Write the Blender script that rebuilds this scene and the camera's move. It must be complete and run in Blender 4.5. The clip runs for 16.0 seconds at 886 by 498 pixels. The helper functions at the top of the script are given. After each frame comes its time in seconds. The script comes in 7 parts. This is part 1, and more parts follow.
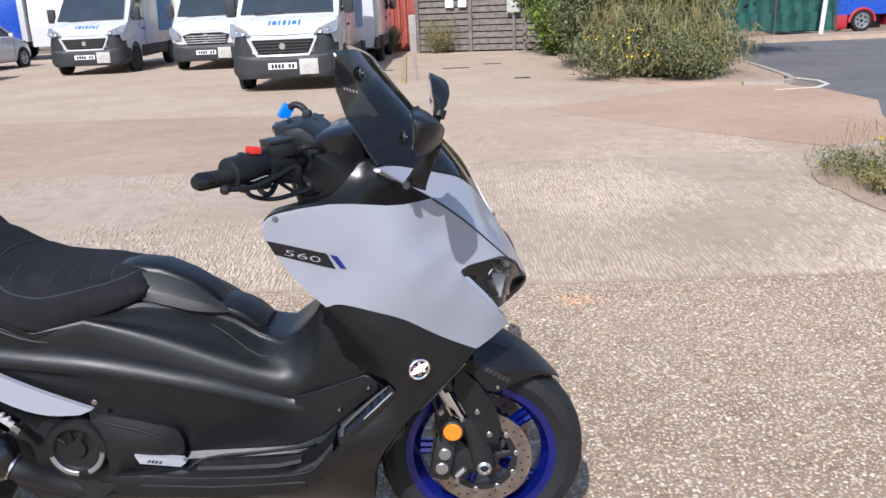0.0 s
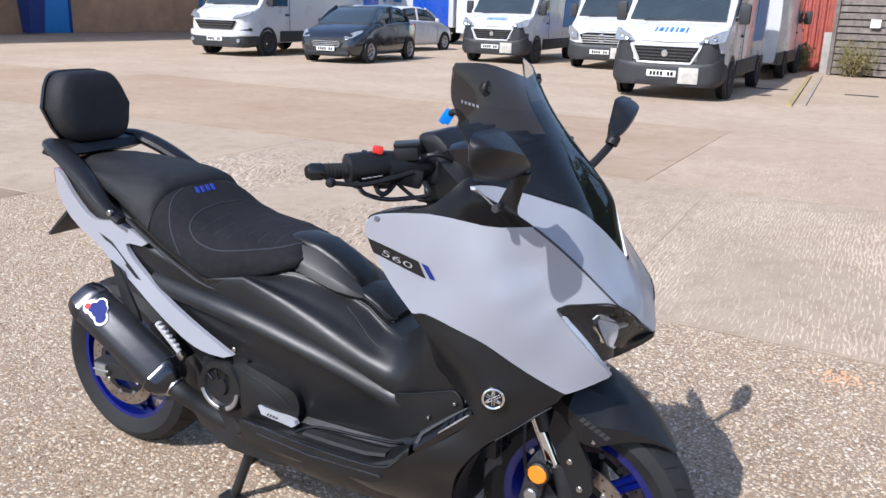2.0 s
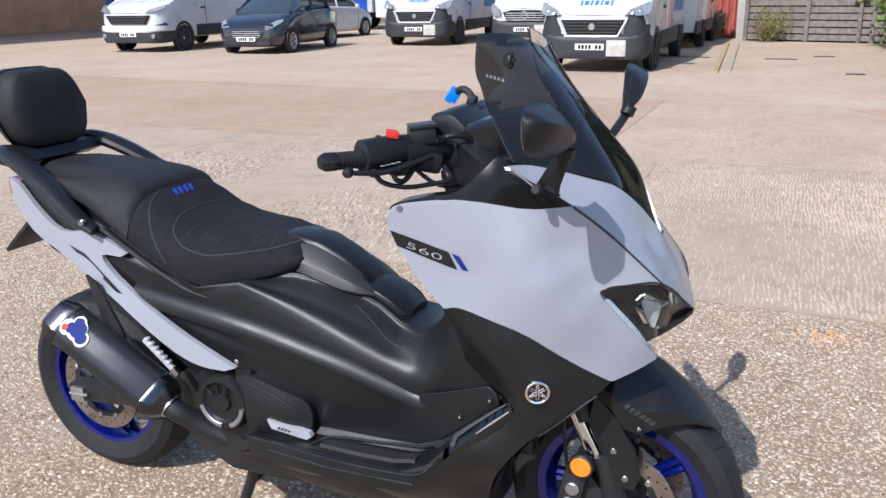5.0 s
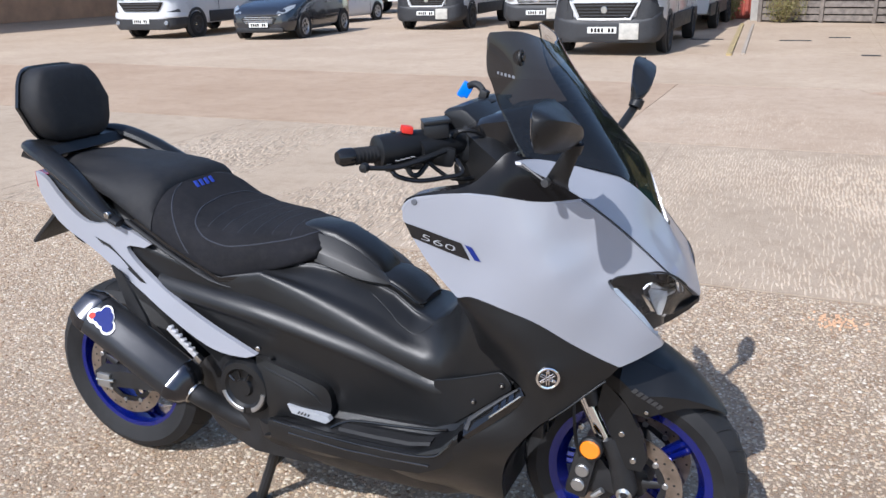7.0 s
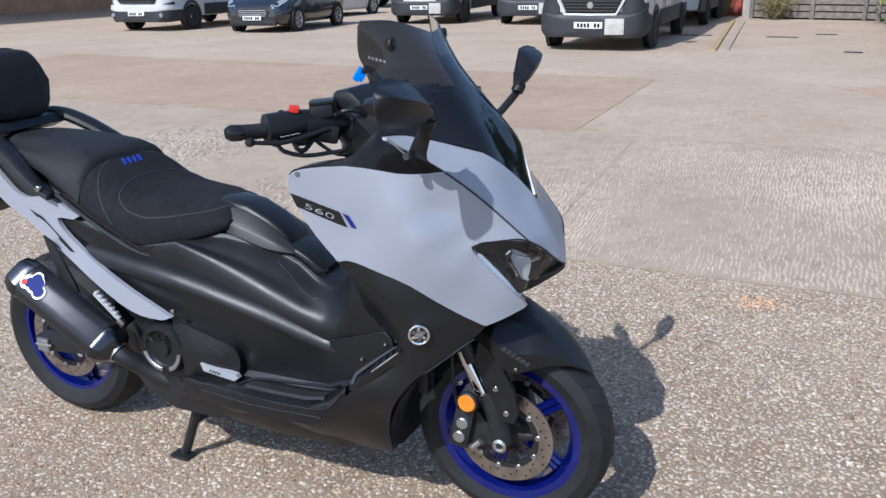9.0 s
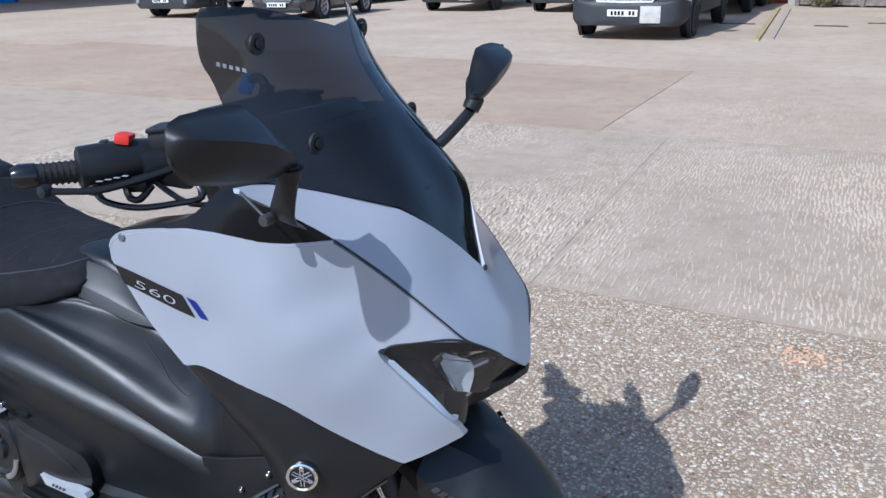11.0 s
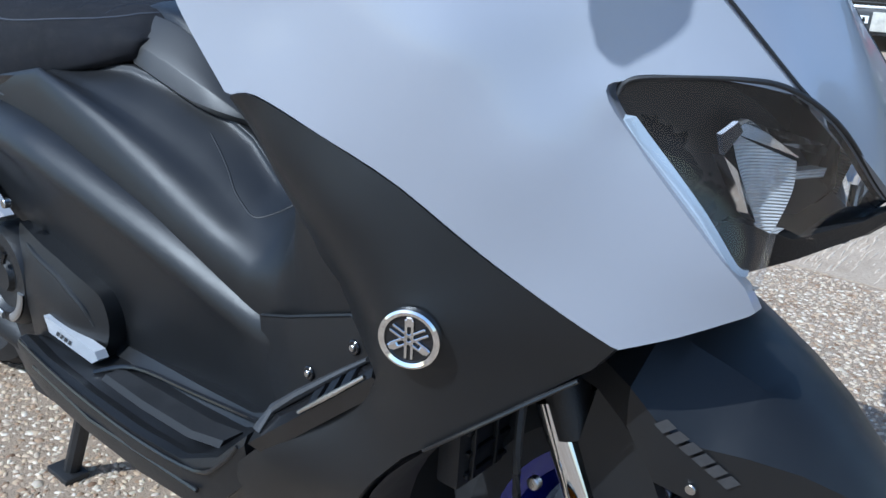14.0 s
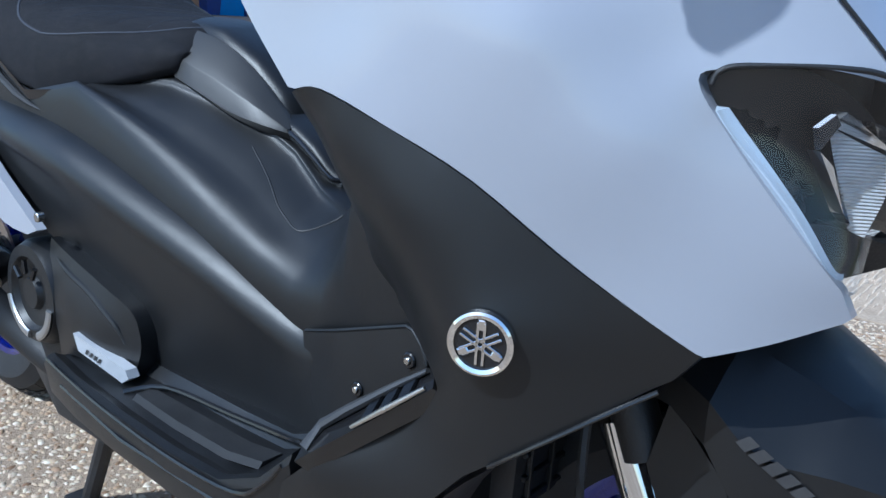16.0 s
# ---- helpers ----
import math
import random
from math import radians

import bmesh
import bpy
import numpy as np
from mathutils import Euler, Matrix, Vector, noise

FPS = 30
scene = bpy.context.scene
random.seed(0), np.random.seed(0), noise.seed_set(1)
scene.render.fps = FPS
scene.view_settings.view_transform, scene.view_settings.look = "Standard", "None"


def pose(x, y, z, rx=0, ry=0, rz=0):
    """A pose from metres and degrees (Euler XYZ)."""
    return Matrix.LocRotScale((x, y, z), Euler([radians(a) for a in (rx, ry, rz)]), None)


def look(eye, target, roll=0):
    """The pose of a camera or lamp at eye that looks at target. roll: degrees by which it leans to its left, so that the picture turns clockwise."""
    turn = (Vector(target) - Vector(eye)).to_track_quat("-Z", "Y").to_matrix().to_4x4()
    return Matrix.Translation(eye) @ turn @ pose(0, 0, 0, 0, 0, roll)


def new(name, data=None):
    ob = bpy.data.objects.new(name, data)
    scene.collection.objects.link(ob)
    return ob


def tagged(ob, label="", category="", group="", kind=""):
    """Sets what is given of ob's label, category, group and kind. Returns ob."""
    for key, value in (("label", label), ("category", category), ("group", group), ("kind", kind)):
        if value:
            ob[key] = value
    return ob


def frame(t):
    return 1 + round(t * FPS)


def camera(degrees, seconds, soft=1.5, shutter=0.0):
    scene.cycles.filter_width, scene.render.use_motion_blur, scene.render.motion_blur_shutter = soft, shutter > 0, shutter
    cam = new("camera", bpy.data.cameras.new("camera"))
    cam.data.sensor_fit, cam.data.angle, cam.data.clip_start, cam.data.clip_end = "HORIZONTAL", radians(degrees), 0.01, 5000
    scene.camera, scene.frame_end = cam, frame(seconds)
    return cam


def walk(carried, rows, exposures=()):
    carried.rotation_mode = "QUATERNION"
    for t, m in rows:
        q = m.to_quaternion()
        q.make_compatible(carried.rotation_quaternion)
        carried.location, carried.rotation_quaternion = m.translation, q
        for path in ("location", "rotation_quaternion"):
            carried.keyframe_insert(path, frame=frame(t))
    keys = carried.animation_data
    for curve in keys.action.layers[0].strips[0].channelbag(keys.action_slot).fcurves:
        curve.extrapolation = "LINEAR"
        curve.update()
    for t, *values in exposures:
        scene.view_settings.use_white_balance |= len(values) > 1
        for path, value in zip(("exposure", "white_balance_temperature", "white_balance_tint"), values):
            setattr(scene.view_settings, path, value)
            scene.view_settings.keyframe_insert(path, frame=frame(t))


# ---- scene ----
cam = camera(56.2, 16.0)
PATH = [
    (0, (0.775, -2.015, 1.427), (0.711, -0.098, 0.861), -2.4),
    (0.5, (1.016, -1.974, 1.423), (0.773, -0.084, 0.816), -2.5),
    (1, (1.113, -1.861, 1.419), (0.697, -0.008, 0.793), -0.6),
    (1.5, (1.186, -1.799, 1.445), (0.605, 0.015, 0.836), 0.3),
    (2, (1.327, -1.799, 1.45), (0.417, -0.107, 0.893), 1.9),
    (2.5, (1.371, -1.815, 1.466), (0.435, -0.137, 0.913), 2.2),
    (3, (1.351, -1.833, 1.456), (0.408, -0.159, 0.9), 1.9),
    (3.5, (1.257, -1.86, 1.47), (0.293, -0.202, 0.901), 1.8),
    (4, (1.098, -1.88, 1.457), (0.238, -0.169, 0.881), 0.8),
    (4.5, (1.06, -1.817, 1.437), (0.329, -0.054, 0.839), -0.2),
    (4.7, (1.079, -1.771, 1.415), (0.336, -0.011, 0.826), -0.4),
    (6.8, (1.095, -1.772, 1.457), (0.318, -0.039, 0.831), -1.5),
    (7, (1.106, -1.822, 1.451), (0.325, -0.09, 0.825), -1.3),
    (7.5, (1.132, -1.905, 1.462), (0.341, -0.181, 0.829), -1.1),
    (8, (1.247, -1.935, 1.472), (0.457, -0.21, 0.84), -1.1),
    (8.5, (1.365, -1.945, 1.464), (0.572, -0.221, 0.832), -1.2),
    (9, (1.441, -1.886, 1.445), (0.658, -0.159, 0.808), -0.9),
    (9.2, (1.448, -1.84, 1.44), (0.684, -0.11, 0.79), -1.2),
    (11.3, (1.31, -1.06, 1.385), (0.402, 0.592, 0.717), -0.8),
    (11.5, (1.251, -0.978, 1.334), (0.237, 0.595, 0.627), 0.7),
    (12, (1.123, -0.767, 1.275), (-0.029, 0.686, 0.526), 2.3),
    (12.5, (1.094, -0.714, 1.128), (-0.058, 0.74, 0.379), 2.5),
    (13, (1.065, -0.659, 0.949), (-0.08, 0.832, 0.266), 3.6),
    (13.5, (1.075, -0.689, 0.862), (-0.081, 0.802, 0.196), 3.9),
    (14, (1.036, -0.74, 0.918), (-0.137, 0.74, 0.26), 3.8),
    (14.5, (1.058, -0.773, 0.96), (-0.13, 0.737, 0.405), 4.8),
    (15, (1.042, -0.791, 0.98), (-0.146, 0.721, 0.432), 5.0),
    (15.5, (0.988, -0.798, 0.932), (-0.207, 0.708, 0.383), 4.4),
    (16, (0.986, -0.755, 0.87), (-0.224, 0.738, 0.319), 4.4),
]
walk(cam, [(t, look(eye, target, roll)) for t, eye, target, roll in PATH],
     [(0, 0.40, 6000, 14), (0.8, 0.44, 6000, 14), (2.5, 0.53, 5980, 13), (4.5, 0.44, 5970, 13), (7, 0.45, 5950, 12), (8, 0.39, 5880, 12), (9.2, 0.24, 5580, 10), (11.4, 0.37, 5230, 8), (12.2, 0.44, 5080, 5), (13.5, 0.42, 5120, 5), (14.5, 0.40, 5230, 4), (16, 0.41, 5080, 4)])

# ---- light ----
SUN_DIR = Vector((0.236, 1.0, -1.08)).normalized()
sun_data = bpy.data.lights.new("sun", "SUN")
sun_data.energy, sun_data.angle, sun_data.color = 4.05, radians(0.53), (1.0, 0.965, 0.91)
sun = new("sun", sun_data)
sun.rotation_euler = SUN_DIR.to_track_quat("-Z", "Y").to_euler()
sun.location = (-3, -11, 13)

world = bpy.data.worlds.new("world")
scene.world = world
world.use_nodes = True
wn = world.node_tree
sky = wn.nodes.new("ShaderNodeTexSky")
sky.sky_type, sky.sun_disc = "NISHITA", False
sky.sun_elevation = radians(46.4)
sky.sun_rotation = math.atan2(-SUN_DIR.x, -SUN_DIR.y)
wn.nodes["Background"].inputs["Strength"].default_value = 0.15
wn.links.new(sky.outputs["Color"], wn.nodes["Background"].inputs["Color"])


# ---- materials ----
def nodes_of(name):
    m = bpy.data.materials.new(name)
    m.use_nodes = True
    return m, m.node_tree, m.node_tree.nodes["Principled BSDF"]


def add_noise(nt, scale, detail=4.0, vector=None, rough=0.6):
    n = nt.nodes.new("ShaderNodeTexNoise")
    n.inputs["Scale"].default_value, n.inputs["Detail"].default_value = scale, detail
    n.inputs["Roughness"].default_value = rough
    if vector is not None:
        nt.links.new(vector, n.inputs["Vector"])
    return n


def ramp(nt, fac, stops):
    r = nt.nodes.new("ShaderNodeValToRGB")
    while len(r.color_ramp.elements) < len(stops):
        r.color_ramp.elements.new(0.5)
    for e, (p, c) in zip(r.color_ramp.elements, stops):
        e.position, e.color = p, (*c, 1)
    nt.links.new(fac, r.inputs["Fac"])
    return r


def mix(nt, fac, a, b, mode="MIX"):
    m = nt.nodes.new("ShaderNodeMix")
    m.data_type, m.blend_type = "RGBA", mode
    for sock, v in ((m.inputs["Factor"], fac), (m.inputs["A"], a), (m.inputs["B"], b)):
        if isinstance(v, (int, float)):
            sock.default_value = v
        elif isinstance(v, tuple):
            sock.default_value = (*v, 1)
        else:
            nt.links.new(v, sock)
    return m.outputs["Result"]


def bump(nt, bsdf, height, strength, distance):
    b = nt.nodes.new("ShaderNodeBump")
    b.inputs["Strength"].default_value, b.inputs["Distance"].default_value = strength, distance
    nt.links.new(height, b.inputs["Height"])
    nt.links.new(b.outputs["Normal"], bsdf.inputs["Normal"])


def coords(nt, kind="Object"):
    return nt.nodes.new("ShaderNodeTexCoord").outputs[kind]


def surface(name, color, rough=0.5, metal=0.0, vary=0.12, grain=300.0, relief=0.0, blotch=6.0, coat=0.0, spec=0.5, dust=0.0):
    """A plain solid surface: colour blotches, uneven gloss, fine grain, and dust on faces that look up."""
    m, nt, b = nodes_of(name)
    v = coords(nt)
    big = add_noise(nt, blotch, 5, v)
    lo, hi = (tuple(c * (1 - vary) for c in color), tuple(min(1, c * (1 + vary)) for c in color))
    col = ramp(nt, big.outputs["Fac"], ((0.3, lo), (0.7, hi))).outputs["Color"]
    fine = add_noise(nt, grain, 3, v)
    r = ramp(nt, big.outputs["Fac"], ((0.3, (max(0.02, rough * 0.85),) * 3), (0.75, (min(1, rough * 1.15),) * 3)))
    nt.links.new(r.outputs["Color"], b.inputs["Roughness"])
    if dust:
        specks = ramp(nt, add_noise(nt, 45, 8, v, 0.75).outputs["Fac"], ((0.45, (0, 0, 0)), (0.8, (dust,) * 3)))
        col = mix(nt, specks.outputs["Color"], col, (0.32, 0.29, 0.25))
    nt.links.new(col, b.inputs["Base Color"])
    b.inputs["Metallic"].default_value = metal
    b.inputs["Coat Weight"].default_value = coat
    b.inputs["Coat Roughness"].default_value = 0.05
    b.inputs["Specular IOR Level"].default_value = spec
    if relief:
        bump(nt, b, fine.outputs["Fac"], 0.6, relief)
    return m


def glass(name, tint, gloss=1.0, rough=0.02, ior=1.45, haze=0.0):
    """A thin clear or smoked pane: see-through, with a mirror gloss that grows towards grazing."""
    m, nt, b = nodes_of(name)
    nt.nodes.remove(b)
    out = nt.nodes["Material Output"]
    see = nt.nodes.new("ShaderNodeBsdfTransparent")
    see.inputs["Color"].default_value = (*tint, 1)
    shine = nt.nodes.new("ShaderNodeBsdfGlossy")
    shine.inputs["Roughness"].default_value = rough
    shine.inputs["Color"].default_value = (gloss, gloss, gloss, 1)
    fres = nt.nodes.new("ShaderNodeFresnel")
    fres.inputs["IOR"].default_value = ior
    join = nt.nodes.new("ShaderNodeMixShader")
    nt.links.new(fres.outputs["Fac"], join.inputs["Fac"])
    nt.links.new(see.outputs["BSDF"], join.inputs[1])
    nt.links.new(shine.outputs["BSDF"], join.inputs[2])
    last = join.outputs["Shader"]
    if haze:
        film = nt.nodes.new("ShaderNodeBsdfDiffuse")
        film.inputs["Color"].default_value = (0.33, 0.35, 0.38, 1)
        veil = nt.nodes.new("ShaderNodeMixShader")
        wipe = ramp(nt, add_noise(nt, 7, 5, coords(nt)).outputs["Fac"], ((0.3, (haze * 0.6,) * 3), (0.7, (haze * 1.4,) * 3)))
        nt.links.new(wipe.outputs["Color"], veil.inputs["Fac"])
        nt.links.new(last, veil.inputs[1])
        nt.links.new(film.outputs["BSDF"], veil.inputs[2])
        last = veil.outputs["Shader"]
    nt.links.new(last, out.inputs["Surface"])
    return m


PAINT = surface("satin_grey_paint", (0.275, 0.283, 0.315), 0.34, vary=0.03, grain=900, coat=0.5, blotch=3)
BLACK = surface("matt_black_plastic", (0.0085, 0.0087, 0.0094), 0.39, vary=0.12, grain=1500, relief=0.0003, blotch=9, dust=0.003, spec=0.40)
BLACK_GLOSS = surface("gloss_black_plastic", (0.009, 0.009, 0.010), 0.16, vary=0.2, blotch=12, dust=0.02)
BLACK_DULL = surface("dull_black_parts", (0.010, 0.010, 0.011), 0.55, vary=0.35, grain=400, relief=0.001, blotch=20)
DECAL_GREY = surface("pale_grey_decal", (0.30, 0.30, 0.31), 0.4, vary=0.05)
WING_BLACK = surface("wing_black_plastic", (0.005, 0.005, 0.006), 0.25, vary=0.15, blotch=9, spec=0.2)
MIRROR_BLACK = surface("mirror_black_plastic", (0.011, 0.0114, 0.0125), 0.42, vary=0.15, grain=1500, relief=0.0002, blotch=9, spec=0.32)
LAMP_INNER = surface("dark_lamp_lining", (0.012, 0.013, 0.015), 0.3, vary=0.2, spec=0.3)
NAME_WHITE = surface("pale_name_strip", (0.40, 0.41, 0.43), 0.35, metal=0.2, vary=0.06, blotch=60)
BRIGHT = surface("bright_zinc", (0.72, 0.72, 0.74), 0.4, metal=0.6, vary=0.12, blotch=40)
GREY_TRIM = surface("dark_grey_trim", (0.035, 0.035, 0.037), 0.48, metal=0.0, vary=0.1, blotch=8, dust=0.06)
SATIN_TRIM = surface("satin_dark_trim", (0.030, 0.029, 0.028), 0.44, vary=0.1, grain=1200, relief=0.0003, blotch=9, spec=0.42)
SCREW_GREY = surface("dark_grey_screw", (0.10, 0.105, 0.12), 0.4, vary=0.1)
PIPING = surface("slate_thread", (0.030, 0.034, 0.046), 0.8, vary=0.2, grain=2000, relief=0.001)
SEAT = surface("black_seat_vinyl", (0.011, 0.011, 0.0125), 0.66, spec=0.35, vary=0.3, grain=900, relief=0.0015, blotch=12, dust=0.04)
SEAT_SUEDE = surface("black_suede", (0.0125, 0.0125, 0.015), 0.9, spec=0.2, vary=0.3, grain=1400, relief=0.002, blotch=14, dust=0.03)
RUBBER = surface("black_rubber", (0.013, 0.013, 0.014), 0.7, vary=0.35, grain=500, relief=0.001, blotch=15, dust=0.015, spec=0.35)
BLUE_RIM = surface("blue_metallic_paint", (0.004, 0.012, 0.20), 0.22, metal=0.6, vary=0.15, coat=0.8, dust=0.03)
STEEL = surface("bare_steel", (0.50, 0.49, 0.47), 0.28, metal=1.0, vary=0.15, grain=700, relief=0.0003)
CHROME = surface("chrome", (0.78, 0.78, 0.78), 0.08, metal=1.0, vary=0.04)
DISC = surface("brake_disc_steel", (0.33, 0.28, 0.24), 0.35, metal=0.9, vary=0.25, grain=900, relief=0.0004, blotch=30)
ALLOY = surface("cast_alloy", (0.42, 0.42, 0.42), 0.4, metal=0.9, vary=0.2, relief=0.0006)
CARBON = surface("dark_exhaust_sleeve", (0.035, 0.036, 0.04), 0.33, metal=0.5, vary=0.15, grain=1200, relief=0.0002)
GUNMETAL = surface("gunmetal_cap", (0.085, 0.088, 0.10), 0.25, metal=0.95, vary=0.2)
ORANGE = surface("amber_reflector", (0.75, 0.22, 0.01), 0.15, vary=0.1, coat=1.0)
BLUE_ANOD = surface("bright_blue_anodised", (0.004, 0.20, 0.80), 0.35, metal=0.0, vary=0.05)
BLUE_DECAL = surface("blue_decal", (0.012, 0.022, 0.15), 0.6, spec=0.15, vary=0.05)
BLUE_THREAD = surface("blue_thread", (0.016, 0.05, 0.40), 0.8, vary=0.2, grain=2000, relief=0.001)
WHITE_DECAL = surface("white_decal", (0.78, 0.78, 0.80), 0.35, vary=0.03)
RED_PART = surface("red_plastic", (0.55, 0.03, 0.02), 0.55, spec=0.25, vary=0.1)
RED_LENS = surface("red_lamp_lens", (0.35, 0.01, 0.01), 0.12, vary=0.1, coat=1)
YELLOW_PLATE = surface("yellow_plate", (0.65, 0.45, 0.03), 0.4, vary=0.08, dust=0.2)
REFLECTOR = surface("lamp_reflector", (0.88, 0.89, 0.91), 0.2, metal=0.35, vary=0.15, blotch=80)
nt = REFLECTOR.node_tree
groove_tex = nt.nodes.new("ShaderNodeTexWave")
groove_tex.inputs["Scale"].default_value, groove_tex.bands_direction = 115.0, "Z"
nt.links.new(coords(nt), groove_tex.inputs["Vector"])
bump(nt, nt.nodes["Principled BSDF"], groove_tex.outputs["Fac"], 0.9, 0.002)
DRL = surface("clear_lamp_strip", (0.40, 0.45, 0.52), 0.12, vary=0.05, coat=1)
MIRROR_GLASS = surface("mirror_glass", (0.30, 0.31, 0.33), 0.05, metal=1.0, vary=0.03)
SMOKED = glass("smoked_screen", (0.060, 0.064, 0.072), 0.85, 0.04, haze=0.024)
CLEAR = glass("clear_lamp_lens", (0.93, 0.96, 1.0), 1.0, ior=1.5, haze=0.008)


# ---- mesh tools ----
def part(name, bm, material, parent=None, label="", sharp=32.0, smooth=True):
    me = bpy.data.meshes.new(name)
    bmesh.ops.recalc_face_normals(bm, faces=bm.faces[:])
    bm.to_mesh(me)
    bm.free()
    me.materials.append(material)
    if smooth:
        me.shade_smooth()
        me.set_sharp_from_angle(angle=radians(sharp))
    ob = new(name, me)
    ob.parent = parent
    return tagged(ob, label) if label else ob


def thing(name, place, label, category, group="", turn=0.0):
    ob = new(name)
    ob.location, ob.rotation_euler = place, (0, 0, radians(turn))
    ob.empty_display_size = 0.1
    return tagged(ob, label, category, group)


def curve(points, n=8, closed=False):
    """A smooth line through points (Catmull-Rom)."""
    p = [np.array(q, float) for q in points]
    out, k = [], len(p)
    for i in range(k if closed else k - 1):
        a, b, c, d = (p[(i + j) % k] if closed else p[min(max(i + j, 0), k - 1)] for j in (-1, 0, 1, 2))
        for s in np.arange(n) / n:
            out.append(0.5 * (2 * b + (c - a) * s + (2 * a - 5 * b + 4 * c - d) * s**2 + (3 * b - a - 3 * c + d) * s**3))
    if not closed:
        out.append(p[-1])
    return out


def box(size, centre=(0, 0, 0), bevel=0.0, turn=None, bm=None, seg=2):
    own = bmesh.new()
    bmesh.ops.create_cube(own, size=1.0)
    bmesh.ops.scale(own, vec=size, verts=own.verts[:])
    if bevel:
        bmesh.ops.bevel(own, geom=own.edges[:], offset=bevel, segments=seg, affect="EDGES", profile=0.6)
    m = Matrix.Translation(centre)
    if turn is not None:
        m = m @ Euler([radians(a) for a in turn]).to_matrix().to_4x4()
    bmesh.ops.transform(own, matrix=m, verts=own.verts[:])
    return joined(bm, own)


def joined(bm, own):
    if bm is None:
        return own
    me = bpy.data.meshes.new("tmp")
    own.to_mesh(me)
    own.free()
    bm.from_mesh(me)
    bpy.data.meshes.remove(me)
    return bm


def loft(rings, cap=True, bm=None, closed=True):
    """A skin over rings of the same number of points."""
    bm = bm or bmesh.new()
    vs = [[bm.verts.new(p) for p in ring] for ring in rings]
    n = len(rings[0])
    for a, b in zip(vs, vs[1:]):
        for i in range(n if closed else n - 1):
            j = (i + 1) % n
            bm.faces.new((a[i], a[j], b[j], b[i]))
    if cap and closed:
        bm.faces.new(vs[0][::-1])
        bm.faces.new(vs[-1])
    return bm


def tube(path, radius, n=12, bm=None, flat=1.0, up=(0, 0, 1)):
    """A round bar along a line; radius may be a list."""
    path = [Vector(p) for p in path]
    rad = radius if isinstance(radius, (list, tuple)) else [radius] * len(path)
    rings = []
    for i, p in enumerate(path):
        d = (path[min(i + 1, len(path) - 1)] - path[max(i - 1, 0)]).normalized()
        side = d.cross(Vector(up))
        if side.length < 1e-3:
            side = d.cross(Vector((1, 0, 0)))
        side.normalize()
        top = side.cross(d)
        rings.append([p + rad[i] * (math.cos(a) * side + flat * math.sin(a) * top) for a in np.arange(n) * 2 * math.pi / n])
    return loft(rings, True, bm)


def lathe(profile, centre, axis="y", n=48, bm=None, closed=True):
    """Turns (radius, offset) pairs round an axis; the profile closes on itself."""
    rings = []
    for a in np.arange(n) * 2 * math.pi / n:
        c, s = math.cos(a), math.sin(a)
        ring = []
        for r, h in profile:
            q = {"y": (r * c, h, r * s), "x": (h, r * c, r * s), "z": (r * c, r * s, h)}[axis]
            ring.append(Vector(q) + Vector(centre))
        rings.append(ring)
    bm = bm or bmesh.new()
    vs = [[bm.verts.new(p) for p in ring] for ring in rings]
    k = len(profile)
    for i in range(n):
        a, b = vs[i], vs[(i + 1) % n]
        for j in range(k if closed else k - 1):
            bm.faces.new((a[j], a[(j + 1) % k], b[(j + 1) % k], b[j]))
    return bm


def disc_bar(centre, radius, depth, axis="y", n=20, bm=None, bevel=0.15):
    """A short round button with a soft rim."""
    e = radius * bevel
    prof = [(0.0001, -depth / 2), (radius, -depth / 2), (radius, depth / 2 - e), (radius - e, depth / 2), (0.0001, depth / 2)]
    if axis == "y":
        prof = [(r, -h) for r, h in prof]
    return lathe(prof, centre, axis, n, bm, closed=False)


def field(samples, ease=2e-5):
    """A smooth height over a plane through samples (a, b, height): thin-plate spline."""
    s = np.array(samples, float)
    n = len(s)

    def phi(d2):
        return 0.5 * d2 * np.log(d2 + 1e-12)

    d2 = ((s[:, None, :2] - s[None, :, :2]) ** 2).sum(-1)
    big = np.zeros((n + 3, n + 3))
    big[:n, :n] = phi(d2) + ease * np.eye(n)
    big[:n, n:] = np.c_[np.ones(n), s[:, :2]]
    big[n:, :n] = big[:n, n:].T
    w = np.linalg.solve(big, np.r_[s[:, 2], 0, 0, 0])

    def value(a, b):
        q = ((s[:, :2] - (a, b)) ** 2).sum(-1)
        return float(phi(q) @ w[:n] + w[n] + w[n + 1] * a + w[n + 2] * b)

    return value


def inside(p, poly):
    x, y = p
    hit = False
    for (x1, y1), (x2, y2) in zip(poly, poly[1:] + poly[:1]):
        if (y1 > y) != (y2 > y) and x < (x2 - x1) * (y - y1) / (y2 - y1) + x1:
            hit = not hit
    return hit


def resample(poly, step):
    out = []
    for a, b in zip(poly, poly[1:] + poly[:1]):
        a, b = np.array(a, float), np.array(b, float)
        k = max(1, int(np.linalg.norm(b - a) / step))
        out += [tuple(a + (b - a) * i / k) for i in range(k)]
    return out


